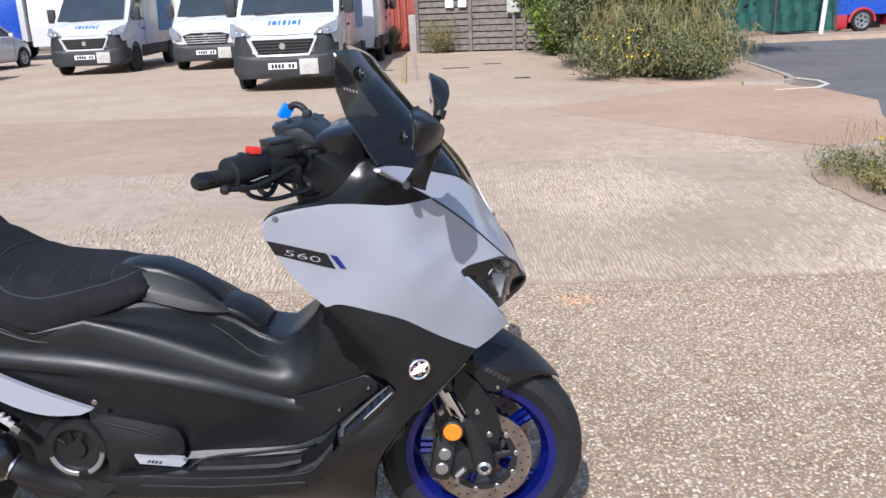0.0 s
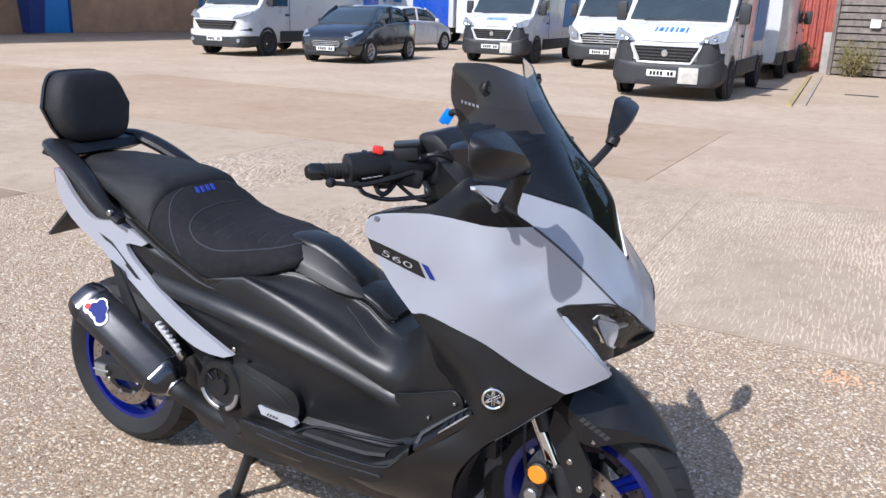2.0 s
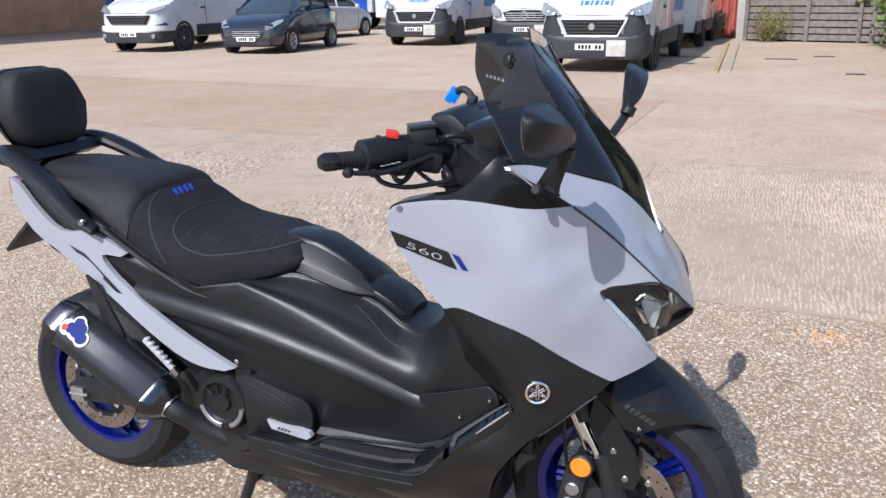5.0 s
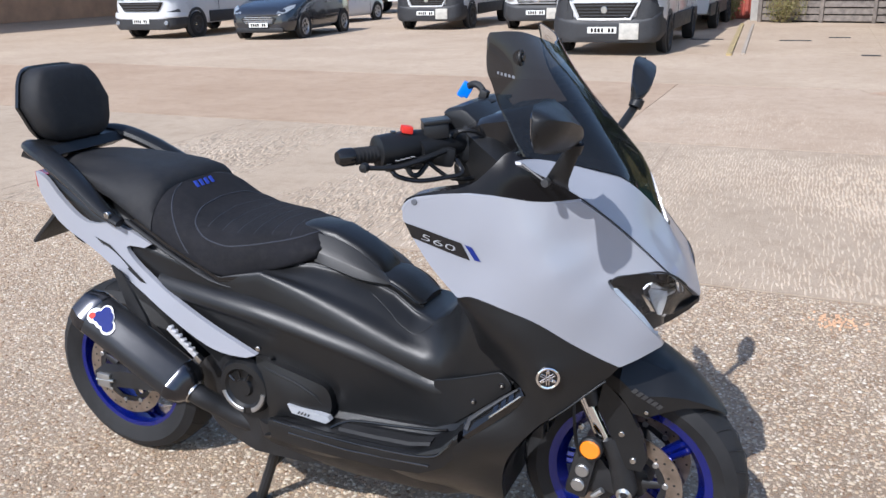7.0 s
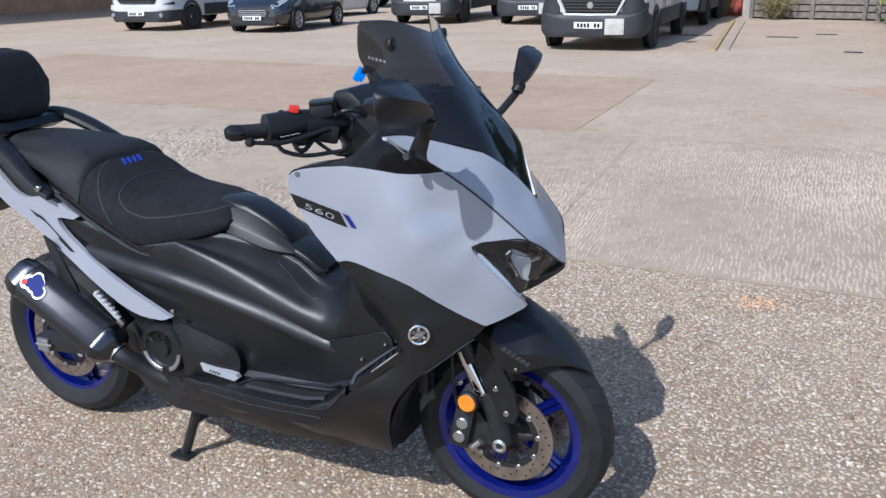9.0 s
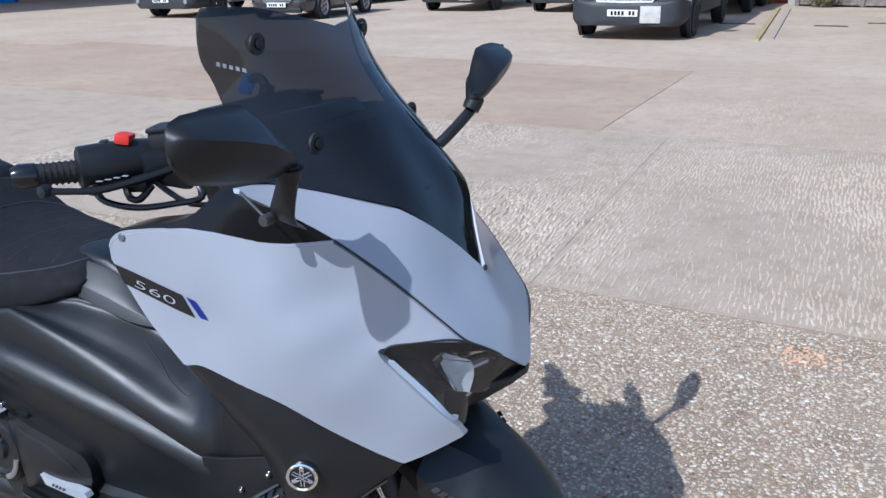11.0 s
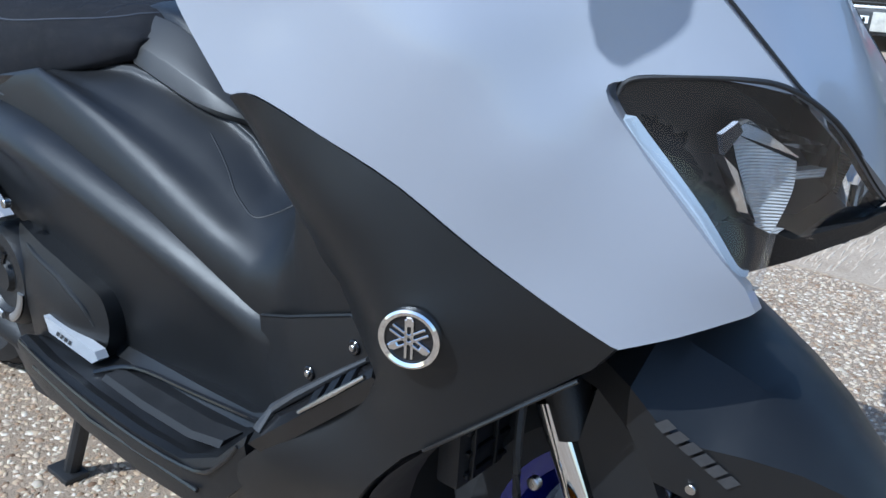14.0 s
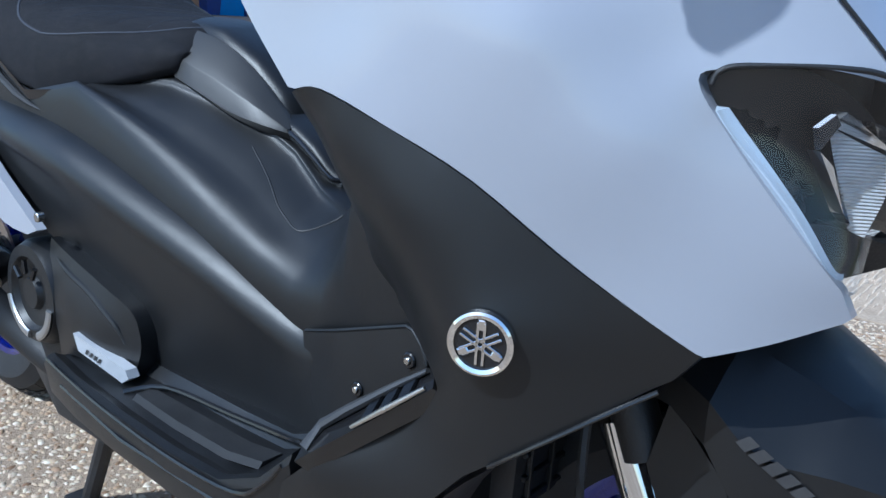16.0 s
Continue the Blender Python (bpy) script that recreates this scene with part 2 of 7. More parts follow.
def panel(outline, height, axis="y", step=0.02, thick=0.01, lip=0.0, flip=False, proud=0.0):
    """A curved shell: an outline on a plane, bowed by a height field, with a turned-in rim.
    axis y: outline in (x, z), height gives y, the shell thickens towards the middle of the machine.
    axis x: outline in (y, z), height gives x."""
    from mathutils.geometry import delaunay_2d_cdt
    poly = resample([tuple(map(float, p)) for p in outline], step)
    arr = np.array(poly)
    lo, hi = arr.min(0), arr.max(0)
    pts = list(poly)
    row = 0
    for b in np.arange(lo[1] + step / 2, hi[1], step * 0.87):
        row += 1
        for a in np.arange(lo[0] + (row % 2) * step / 2, hi[0], step):
            if inside((a, b), poly) and ((arr - (a, b)) ** 2).sum(1).min() > (0.55 * step) ** 2:
                pts.append((a, b))
    n = len(poly)
    vs, _, fs, *_ = delaunay_2d_cdt([Vector(p) for p in pts], [(i, (i + 1) % n) for i in range(n)], [], 0, 1e-6)
    bm = bmesh.new()

    def place(p):
        h = height(p[0], p[1])
        return (p[0], h - proud, p[1]) if axis == "y" else (h + proud, p[0], p[1])

    bv = [bm.verts.new(place(v)) for v in vs]
    for f in fs:
        c = sum((Vector(vs[i]) for i in f), Vector((0, 0))) / len(f)
        if inside((c.x, c.y), poly):
            bm.faces.new([bv[i] for i in f])
    bm.verts.ensure_lookup_table()
    rim = [e for e in bm.edges if len(e.link_faces) == 1]
    made = bmesh.ops.extrude_edge_only(bm, edges=rim)["geom"]
    inward = Vector((0, thick, 0)) if axis == "y" else Vector((-thick, 0, 0))
    for v in made:
        if isinstance(v, bmesh.types.BMVert):
            v.co += inward
    for v in [v for v in bm.verts if not v.link_faces]:
        bm.verts.remove(v)
    return bm


def closer(z):
    """The far flank leans in above the lamps."""
    return 1 - .3 * min(1.0, max(0.0, (z - .78) / .2))


def mirrored(bm):
    own = bm.copy()
    for v in own.verts:
        v.co.y = -v.co.y * (closer(v.co.z) if v.co.x > .32 else 1)
    bmesh.ops.reverse_faces(own, faces=own.faces[:])
    return own


def both(name, bm, material, parent, label=""):
    part(name, mirrored(bm), material, parent, label)
    return part(name, bm, material, parent, label)


def letters(text, size):
    """Flat letter shapes of Blender's own font, as vertices and faces in a plane."""
    data = bpy.data.curves.new("lettering", "FONT")
    data.body, data.size, data.resolution_u, data.offset = text, size, 3, -0.012 * size
    data.align_x = "CENTER"
    ob = new("lettering", data)
    bpy.context.view_layer.update()
    me = ob.to_mesh()
    vs = [tuple(v.co[:2]) for v in me.vertices]
    fs = [tuple(p.vertices) for p in me.polygons]
    ob.to_mesh_clear()
    bpy.data.objects.remove(ob)
    bpy.data.curves.remove(data)
    return vs, fs


def decal(shape_v, shape_f, origin, right, height, proud=0.0015, sx=1.0, sz=1.0, slant=0.0):
    """Lays a flat shape on a shell: origin and the way of its base line in (x, z)."""
    o, r = np.array(origin), np.array(right) / np.linalg.norm(right)
    u = np.array((-r[1], r[0]))
    bm = bmesh.new()
    vs = []
    for a, b in shape_v:
        q = o + r * (a * sx + slant * b) + u * b * sz
        vs.append(bm.verts.new((q[0], height(*q) - proud, q[1])))
    for f in shape_f:
        bm.faces.new([vs[i] for i in f])
    return bm


def bar_strip(count, length, high, gap=0.25):
    """A row of plain bars that stands for lettering."""
    vs, fs, w = [], [], length / count
    for i in range(count):
        x0, x1 = -length / 2 + i * w, -length / 2 + (i + 1 - gap) * w
        k = len(vs)
        vs += [(x0, 0), (x1, 0), (x1, high), (x0, high)]
        fs.append((k, k + 1, k + 2, k + 3))
    return vs, fs


# ---- the scooter: x towards its front wheel, y = 0 its middle plane ----
scooter = thing("maxi_scooter", (0, 0, 0), "satin grey and matt black maxi scooter on its centre stand", "scooter")
WB = 0.7875

SEAM = [(.716, 1.001, -.2195), (.737, .982, -.209), (.762, .958, -.1955), (.785, .935, -.182), (.812, .905, -.166), (.838, .875, -.149), (.864, .846, -.133)]
FAIR = field(SEAM + [(.336, .992, -.323), (.365, 1.006, -.320), (.457, 1.027, -.308), (.561, 1.021, -.288), (.635, 1.015, -.262), (.694, 1.019, -.230),
              (.356, .927, -.319), (.474, .920, -.309), (.505, .884, -.302), (.458, .800, -.314), (.551, .783, -.303), (.626, .752, -.283),
              (.707, .690, -.242), (.785, .642, -.198), (.860, .679, -.137), (.856, .706, -.147), (.775, .808, -.197), (.754, .842, -.212),
              (.797, .855, -.187), (.829, .853, -.166), (.62, .94, -.284), (.665, .865, -.2765), (.725, .79, -.2425), (.695, .935, -.230), (.722, .885, -.2245), (.735, .855, -.2185), (.60, .82, -.296), (.56, .95, -.297)], 1e-4)
fair_outline = [tuple(p) for p in
    curve([(.338, .985), (.352, 1.006), (.40, 1.019), (.457, 1.026), (.561, 1.020), (.635, 1.014), (.694, 1.016)], 5)
    + curve([(.694, 1.014), (.735, .980), (.783, .933), (.861, .846)], 4)
    + curve([(.858, .845), (.829, .851), (.797, .853), (.767, .847), (.754, .838), (.775, .803), (.815, .752), (.854, .702)], 4)
    + [(.862, .681)] + curve([(.858, .677), (.82, .657), (.785, .643)], 3)
    + curve([(.78, .645), (.707, .693), (.626, .753), (.551, .785), (.489, .804), (.462, .801)], 4)
    + curve([(.455, .802), (.40, .862), (.360, .922), (.338, .965)], 4)]
fairing = panel(fair_outline, FAIR, step=0.016, thick=0.014)
both("side_fairing", fairing, PAINT, scooter, "satin grey side fairing")

# decals of the fairing
band = bmesh.new()
loft([[Vector((x, FAIR(x, z) - .0014, z)) for x, z in ((.3425 + .1245 * f, .958 - .036 * f), (.357 + .127 * f, .926 - .041 * f))] for f in np.linspace(0, 1, 10)], False, band, closed=False)
both("decal_band", band, BLACK_GLOSS, scooter, "black decal band")
nv, nf = letters("560", .0185)
both("decal_number", decal(nv, nf, (.414, .9135), (.957, -.290), FAIR, .0024, 3.0, 1.0), DECAL_GREY, scooter, "pale grey model number")
stripe = bmesh.new()
loft([[Vector((x, FAIR(x, z) - .0014, z)) for x, z in ((.4735 + .020 * f, .9195 - .034 * f), (.489 + .018 * f, .914 - .031 * f))] for f in np.linspace(0, 1, 5)], False, stripe, closed=False)
both("decal_stripe", stripe, BLUE_DECAL, scooter, "dark blue slanted stripe")
both("fairing_screw", disc_bar((.365, -.3195, 1.004), .007, .004), SCREW_GREY, scooter)

both("fairing_edge", tube([(x, FAIR(x, z) + .0062, z - .0045) for x, z in fair_outline[1:31]], .0066, 8), PAINT, scooter)
seam_line = curve([(.697, 1.016), (.737, .982), (.785, .935), (.864, .846)], 5)
both("fairing_seam", tube([(x, FAIR(x, z) + .0016, z) for x, z in seam_line], .0013, 6), BLACK_DULL, scooter)
# bonnet between the seams
nose_half = [(z, x, y) for x, z, y in SEAM] + [(1.016, .696, -.23), (1.040, .755, -.125), (1.099, .589, -.303), (1.094, .617, -.249), (1.070, .682, -.19), (.80, .894, -.075), (.92, .822, -.07)]
NOSE = field([(0, .917, .838), (0, .757, .917), (0, .84, .880)] + [(y, z, x) for z, x, y in nose_half] + [(-y * closer(z), z, x) for z, x, y in nose_half])
half = (curve([(-.003, .9165), (-.04, .9625), (-.085, 1.0055), (-.120, 1.0368)], 3) + curve([(-.130, 1.0455), (-.19, 1.0735), (-.249, 1.0965), (-.298, 1.100)], 3)
        + [(-.301, 1.094)] + curve([(-.282, 1.078), (-.256, 1.0535), (-.2285, 1.0205), (-.207, .986), (-.180, .939), (-.131, .850)], 4) + curve([(-.126, .845), (-.07, .802), (-.012, .758)], 3))
half = [tuple(p) for p in half]
nose_outline = half + [(-y * closer(z), z) for y, z in half[::-1]]
part("bonnet", panel(nose_outline, NOSE, "x", 0.016, 0.012), PAINT, scooter, "satin grey nose panel")
part("bonnet_plug", disc_bar((.838, 0, .917), .006, .004, "x"), BLACK_DULL, scooter)

# headlamps
LENS = field([(-.21, .842, .756), (-.185, .853, .797), (-.165, .851, .827), (-.133, .844, .862), (-.07, .80, .89), (-.01, .756, .908), (-.05, .724, .876),
              (-.109, .742, .860), (-.118, .70, .858), (-.147, .704, .855), (-.197, .806, .777), (-.12, .79, .862)])
lens_outline = [tuple(p) for p in curve([(-.208, .838), (-.196, .848), (-.165, .850), (-.135, .843), (-.07, .80), (-.012, .757)], 4)
                + curve([(-.012, .752), (-.03, .733), (-.055, .724), (-.104, .741)], 3) + [(-.112, .738), (-.118, .703)]
                + curve([(-.124, .697), (-.147, .703), (-.170, .755), (-.195, .806)], 3)]
for side in (-1, 1):
    fix = (lambda b: b) if side < 0 else mirrored
    lamp = part("headlight", fix(panel([(y, z) for y, z in lens_outline], lambda a, b: LENS(a, b) - .043, "x", .02, .004)), LAMP_INNER, scooter, "black-backed twin headlamp")
    pane = part("lens", fix(panel(lens_outline, LENS, "x", .014, .006)), CLEAR, lamp, "clear lamp lens")
    pane.visible_shadow = False
    def inside_lamp(y, z, deep):
        return Vector((LENS(y, z) - deep, y, z))

    bowl = []
    for f in np.linspace(0, 1, 9):
        ring = []
        for g in np.linspace(0, 1, 8):
            left = (-.149 + .0345 * g - .004 * math.sin(math.pi * g), .814 - .071 * g)
            right = (-.098 + .0105 * g + .008 * math.sin(math.pi * g), .792 - .062 * g)
            ring.append(inside_lamp(left[0] * (1 - f) + right[0] * f, left[1] * (1 - f) + right[1] * f, .016 + .016 * math.sin(math.pi * f) * (.4 + .6 * math.sin(math.pi * g))))
        bowl.append(ring)
    part("reflector", fix(loft(bowl, closed=False)), REFLECTOR, lamp, "faceted chrome reflector", sharp=80)

    def facet(name, ring, material, front, back, label=""):
        part(name, fix(loft([[inside_lamp(y, z, d) for y, z in ring] for d in (front, back)])), material, lamp, label, smooth=False)

    facet("reflector_facet", [(-.143, .824), (-.098, .795), (-.149, .814)], CHROME, .015, .022)
    facet("reflector_facet", [(-.150, .796), (-.141, .786), (-.116, .744), (-.126, .752)], CHROME, .015, .024)
    facet("reflector_fin", [(-.154, .812), (-.148, .822), (-.144, .815), (-.150, .797)], GUNMETAL, .015, .019)
    facet("upper_lamp_shelf", [(-.122, .818), (-.070, .803), (-.066, .794), (-.114, .806)], CHROME, .020, .032)
    facet("upper_lamp_shelf", [(-.094, .783), (-.060, .784), (-.058, .776), (-.091, .776)], REFLECTOR, .018, .030)
    strip_line = [(-.201, .818), (-.190, .795), (-.170, .752), (-.152, .714), (-.136, .707)]
    strip = loft([[Vector((LENS(y + e, z + e * .5) - .006 - d, y + e, z + e * .5)) for e, d in ((.0, 0), (.0065, .002), (.0065, .012), (.0, .010))] for y, z in curve(strip_line, 4)])
    part("running_light", fix(strip), DRL, lamp, "clear running-light strip")
    rim_line = [(-.207, .836), (-.205, .845), (-.196, .850), (-.165, .853), (-.135, .846), (-.07, .803), (-.012, .760)]
    part("lamp_surround", fix(tube([(LENS(y, z) + .001, y, z) for y, z in curve(rim_line, 6)], .0020, 8)), BLACK_DULL, lamp)
# chin under the lamps
chin = loft([[Vector((x, y, z)) for x, y, z in ((a, -w, t), (a, 0, t + .004), (a, w, t), (a, w * .7, b), (a, 0, b - .004), (a, -w * .7, b))]
             for a, w, t, b in ((.78, .12, .735, .65), (.83, .105, .738, .688), (.862, .075, .726, .704), (.90, .035, .742, .728), (.916, .01, .753, .744))])
part("chin", chin, BLACK_DULL, scooter, sharp=25)
inner = loft([[Vector((x, y, z)) for y, z in ((-w, b), (-w, t), (w, t), (w, b))] for x, w, b, t in ((.45, .20, .72, .98), (.60, .19, .64, .97), (.70, .15, .62, .94), (.79, .10, .66, .86))])
part("front_frame", inner, BLACK_DULL, scooter)

# black lower fairing and sill
LOWF = field([(.458, .80, -.312), (.489, .804, -.311), (.551, .785, -.302), (.626, .753, -.284), (.707, .693, -.243), (.785, .643, -.198), (.75, .605, -.205),
              (.645, .517, -.258), (.651, .636, -.287), (.50, .765, -.309), (.58, .722, -.303), (.66, .668, -.276), (.425, .72, -.202), (.40, .61, -.180), (.37, .556, -.168), (.47, .72, -.262), (.47, .64, -.220), (.50, .607, -.214), (.43, .585, -.186), (.55, .628, -.258), (.60, .59, -.272), (.583, .451, -.262),
              (.580, .575, -.262), (.46, .471, -.283), (.519, .356, -.235), (.514, .238, -.19), (.40, .21, -.165), (.40, .40, -.29), (.30, .30, -.262), (.2, .20, -.15), (.1, .32, -.275), (-.13, .31, -.26), (-.13, .21, -.17)])
low_outline = [tuple(p) for p in curve([(.452, .796), (.466, .801), (.489, .803), (.551, .784), (.626, .752), (.707, .692), (.783, .643)], 4)
               + curve([(.765, .618), (.745, .602), (.69, .553), (.645, .517)], 3)
               + curve([(.625, .50), (.583, .448), (.545, .385), (.524, .32), (.518, .25), (.512, .228)], 3)
               + curve([(.49, .218), (.40, .205), (.25, .198), (.0, .20), (-.13, .225)], 3)
               + curve([(-.138, .30), (-.05, .335), (.1, .350), (.30, .358), (.40, .395), (.468, .456), (.530, .512), (.592, .562), (.588, .584), (.565, .602)], 3)
               + curve([(.53, .606), (.50, .604), (.43, .58), (.375, .555)], 2) + curve([(.37, .57), (.395, .63), (.425, .72), (.442, .77)], 3)]
both("lower_fairing", panel(low_outline, LOWF, step=.014, thick=.02), BLACK, scooter)
edge = tube([(x, LOWF(x, z) - .002, z) for x, z in curve([(.757, .607), (.72, .578), (.68, .545), (.648, .518)], 3)], .0022, 8)
both("arch_trim", edge, BLACK_GLOSS, scooter, "scuffed grey edge trim")
both("arch_lining", loft([[Vector((x, LOWF(x, z) + d, z)) for x, z in curve([(.748, .60), (.645, .512), (.583, .44), (.524, .32), (.515, .23)], 3)] for d in (.008, .09)], cap=False, closed=False), BLACK_DULL, scooter)

# round badge, drawn as a plain ring with three crossing bars
by = LOWF(.651, .636)
bn = Vector((LOWF(.661, .636) - LOWF(.641, .636), -.02, LOWF(.651, .646) - LOWF(.651, .626))).normalized()
turn_b = Vector((0, -1, 0)).rotation_difference(Vector((-bn.x, bn.y, -bn.z)) if bn.y > 0 else bn).to_matrix().to_4x4()
for s in (-1, 1):
    badge_at = Matrix.Translation((.651, by - .001, .636)) @ turn_b
    base = disc_bar((0, 0, 0), .0245, .006)
    ring = lathe([(.0255, .002), (.0255, -.005), (.0235, -.0062), (.0205, -.005), (.0205, .002)], (0, 0, 0), "y", 40)
    bars = []
    for k in range(3):
        a = radians(90 + 120 * k)
        for off in (-.0026, .0026):
            bars.append(box((.034, .002, .0022), (.0 + off * -math.sin(a), -.0042, off * math.cos(a)), .0004, (0, -math.degrees(a), 0), None, 1))
        bars.append(box((.009, .002, .006), (.015 * math.cos(a), -.0044, .015 * math.sin(a)), .001, (0, -math.degrees(a), 0), None, 1))
    for b in [base, ring] + bars:
        bmesh.ops.transform(b, matrix=badge_at, verts=b.verts[:])
    if s > 0:
        base, ring, bars = mirrored(base), mirrored(ring), [mirrored(b) for b in bars]
    bd = part("badge", base, BLACK_GLOSS, scooter, "round badge, chrome ring on black")
    part("badge_ring", ring, CHROME, bd)
    for b in bars:
        part("badge_bar", b, CHROME, bd)

# insert with bright slats between foot board and lower fairing
A0, A1, B0, B1 = Vector((.462, -.296, .462)), Vector((.586, -.268, .567)), Vector((.455, -.273, .478)), Vector((.573, -.249, .574))
face_n = (A1 - A0).cross(B0 - A0).normalized()
if face_n.y > 0:
    face_n = -face_n


def insert_at(f, g, d=0.0):
    return A0.lerp(A1, f) + (B0 - A0).lerp(B1 - A1, f) * g + face_n * d


ins = loft([[insert_at(f, g, d) for g, d in ((-.08, 0), (1.1, 0), (1.1, -.02), (-.08, -.02))] for f in (-.04, .3, .7, 1.04)])
both("slat_insert", ins, BLACK_GLOSS, scooter)
frame_line = [insert_at(f, g, .003) for f, g in ((.02, .25), (.10, .98), (.35, 1.0), (.75, 1.0), (1.0, .9))]
both("insert_frame", tube(frame_line, [.006, .008, .009, .006, .004], 8, flat=.6), GREY_TRIM, scooter, "dark grey metal frame")
both("insert_edge", tube([insert_at(f, -.02, .003) for f in (.45, .7, 1.0)], [.002, .003, .002], 8), STEEL, scooter)
for f in (.52, .66, .80):
    q = [insert_at(f + e, g) for e, g in ((0, .05), (.085, .05), (.13, .95), (.045, .95))]
    both("bright_slat", loft([[p + face_n * .001 for p in q], [p + face_n * .004 for p in q]]), GUNMETAL, scooter, "grey metal slat")


# centre tunnel and body under the seat: (x, top z, top half width, mid z, mid half width, low z, low half width)
def body_ring(x, tz, tw, mz, mw, lz, lw, n=6):
    right = curve([(-tw * .5, tz), (-tw * .92, tz - .003), (-tw - .003, tz - .015), (-(tw + mw) / 2 - .003, (tz + mz) / 2), (-mw, mz), (-lw, lz)], n)
    return [Vector((x, y, z)) for y, z in right] + [Vector((x, -y, z)) for y, z in right[::-1]]


tunnel_stations = [(.66, .83, .17, .70, .20, .55, .20), (.50, .83, .20, .72, .235, .52, .20), (.44, .80, .205, .66, .222, .50, .19), (.40, .735, .160, .60, .192, .48, .175), (.35, .672, .118, .545, .178, .46, .170),
                   (.30, .640, .100, .551, .180, .45, .172), (.24, .655, .084, .573, .183, .44, .176), (.18, .690, .074, .595, .186, .44, .18), (.12, .716, .077, .617, .188, .44, .184),
                   (.05, .738, .094, .643, .190, .44, .19), (-.03, .757, .115, .672, .192, .44, .195), (-.15, .755, .140, .712, .194, .44, .2), (-.27, .72, .18, .69, .198, .44, .2),
                   (-.40, .765, .185, .72, .205, .52, .19), (-.55, .83, .18, .76, .20, .64, .18), (-.70, .88, .16, .82, .185, .74, .16), (-.88, .925, .12, .885, .135, .83, .11), (-.96, .93, .09, .90, .10, .87, .08)]


def tunnel_side(x, z):
    """The tunnel's side skin at a height."""
    rows = sorted(tunnel_stations)
    vals = [np.interp(x, [r[0] for r in rows], [r[k] for r in rows]) for k in range(1, 7)]
    ring = body_ring(x, *vals)[: 31]
    return float(np.interp(-z, [-p.z for p in ring], [p.y for p in ring]))


body = loft([body_ring(*s) for s in tunnel_stations])
part("centre_body", body, BLACK, scooter, "matt black centre tunnel and under-seat body", sharp=50)

# raised cover in front of the seat
lid_st = [(-.11, .828, .050, .77), (-.07, .836, .060, .765), (.0, .826, .062, .745), (.07, .794, .058, .722), (.12, .758, .052, .70), (.145, .728, .045, .69)]
lid = loft([[Vector((x, y, z)) for y, z in curve([(-w * 1.1, b), (-w, (t + b) / 2), (-w * .85, t - .008), (-w * .4, t), (w * .4, t), (w * .85, t - .008), (w, (t + b) / 2), (w * 1.1, b)], 3)] for x, t, w, b in lid_st])
part("tunnel_lid", lid, BLACK, scooter, sharp=50)
flap = loft([[Vector((x, y, z)) for y, z in curve([(-w, t - .022), (-w * .96, t - .006), (-w * .6, t), (0, t + .004), (w * .6, t), (w * .96, t - .006), (w, t - .022)], 3)] for x, t, w in ((.130, .728, .064), (.17, .718, .066), (.205, .700, .066), (.23, .680, .065), (.252, .664, .058))])
part("fuel_flap", flap, BLACK, scooter, sharp=40)
both("flap_lip", tube([(x, y, z) for x, y, z in curve([(.145, -.067, .712), (.18, -.070, .702), (.215, -.070, .682), (.242, -.063, .660), (.256, -.045, .660)], 4)], .0032, 8), BLACK_GLOSS, scooter)
trim_st = [(-0.076, -0.064, 0.818, -0.034, -0.112, 0.758), (-0.042, -0.063, 0.818, 0.0, -0.116, 0.752), (0.007, -0.059, 0.808, 0.043, -0.113, 0.739), (0.055, -0.056, 0.788, 0.084, -0.108, 0.726), (0.098, -0.054, 0.761, 0.123, -0.1, 0.718), (0.137, -0.054, 0.731, 0.151, -0.088, 0.712), (0.162, -0.058, 0.712, 0.166, -0.078, 0.708)]


def trim_ring(x0, y0, z0, x1, y1, z1):
    a, b = Vector((x0, y0, z0)), Vector((x1, y1, z1))
    out = Vector((0, -.55, .83)) * min(.0045, (a - b).length * .07)
    return [a + Vector((0, .016, -.008)), a, a.lerp(b, .12) + out * .5, a.lerp(b, .42) + out * .9, a.lerp(b, .66) + out * 1.3, a.lerp(b, .70) + out * 1.15, b + Vector((0, .006, -.002)), b + Vector((0, .022, -.016))]


trim_rows = [trim_ring(*t) for t in trim_st]
trim_cols = [curve([r[i] for r in trim_rows], 3) for i in range(len(trim_rows[0]))]
both("seat_trim", loft([[Vector(c[j]) for c in trim_cols] for j in range(len(trim_cols[0]))]), SATIN_TRIM, scooter, "satin dark grey trim beside the tunnel")
stitch = [(.130, -.1, .685), (.18, -.1, .655), (.225, -.1, .625), (.262, -.1, .610), (.285, -.1, .618), (.30, -.1, .632)]
both("tunnel_seam", tube([(x, tunnel_side(x, z) + .0002, z) for x, y, z in curve(stitch, 4)], .0014, 6), BLACK_DULL, scooter)

# swept side cover with a raised ridge
def sweep(stations, profile, n=5, m=3):
    """A smooth open skin: a cross profile carried along stations."""
    rows = [curve(profile(*st), m) for st in stations]
    cols = [curve([r[i] for r in rows], n) for i in range(len(rows[0]))]
    return loft([[Vector(c[j]) for c in cols] for j in range(len(cols[0]))], cap=False, closed=False)


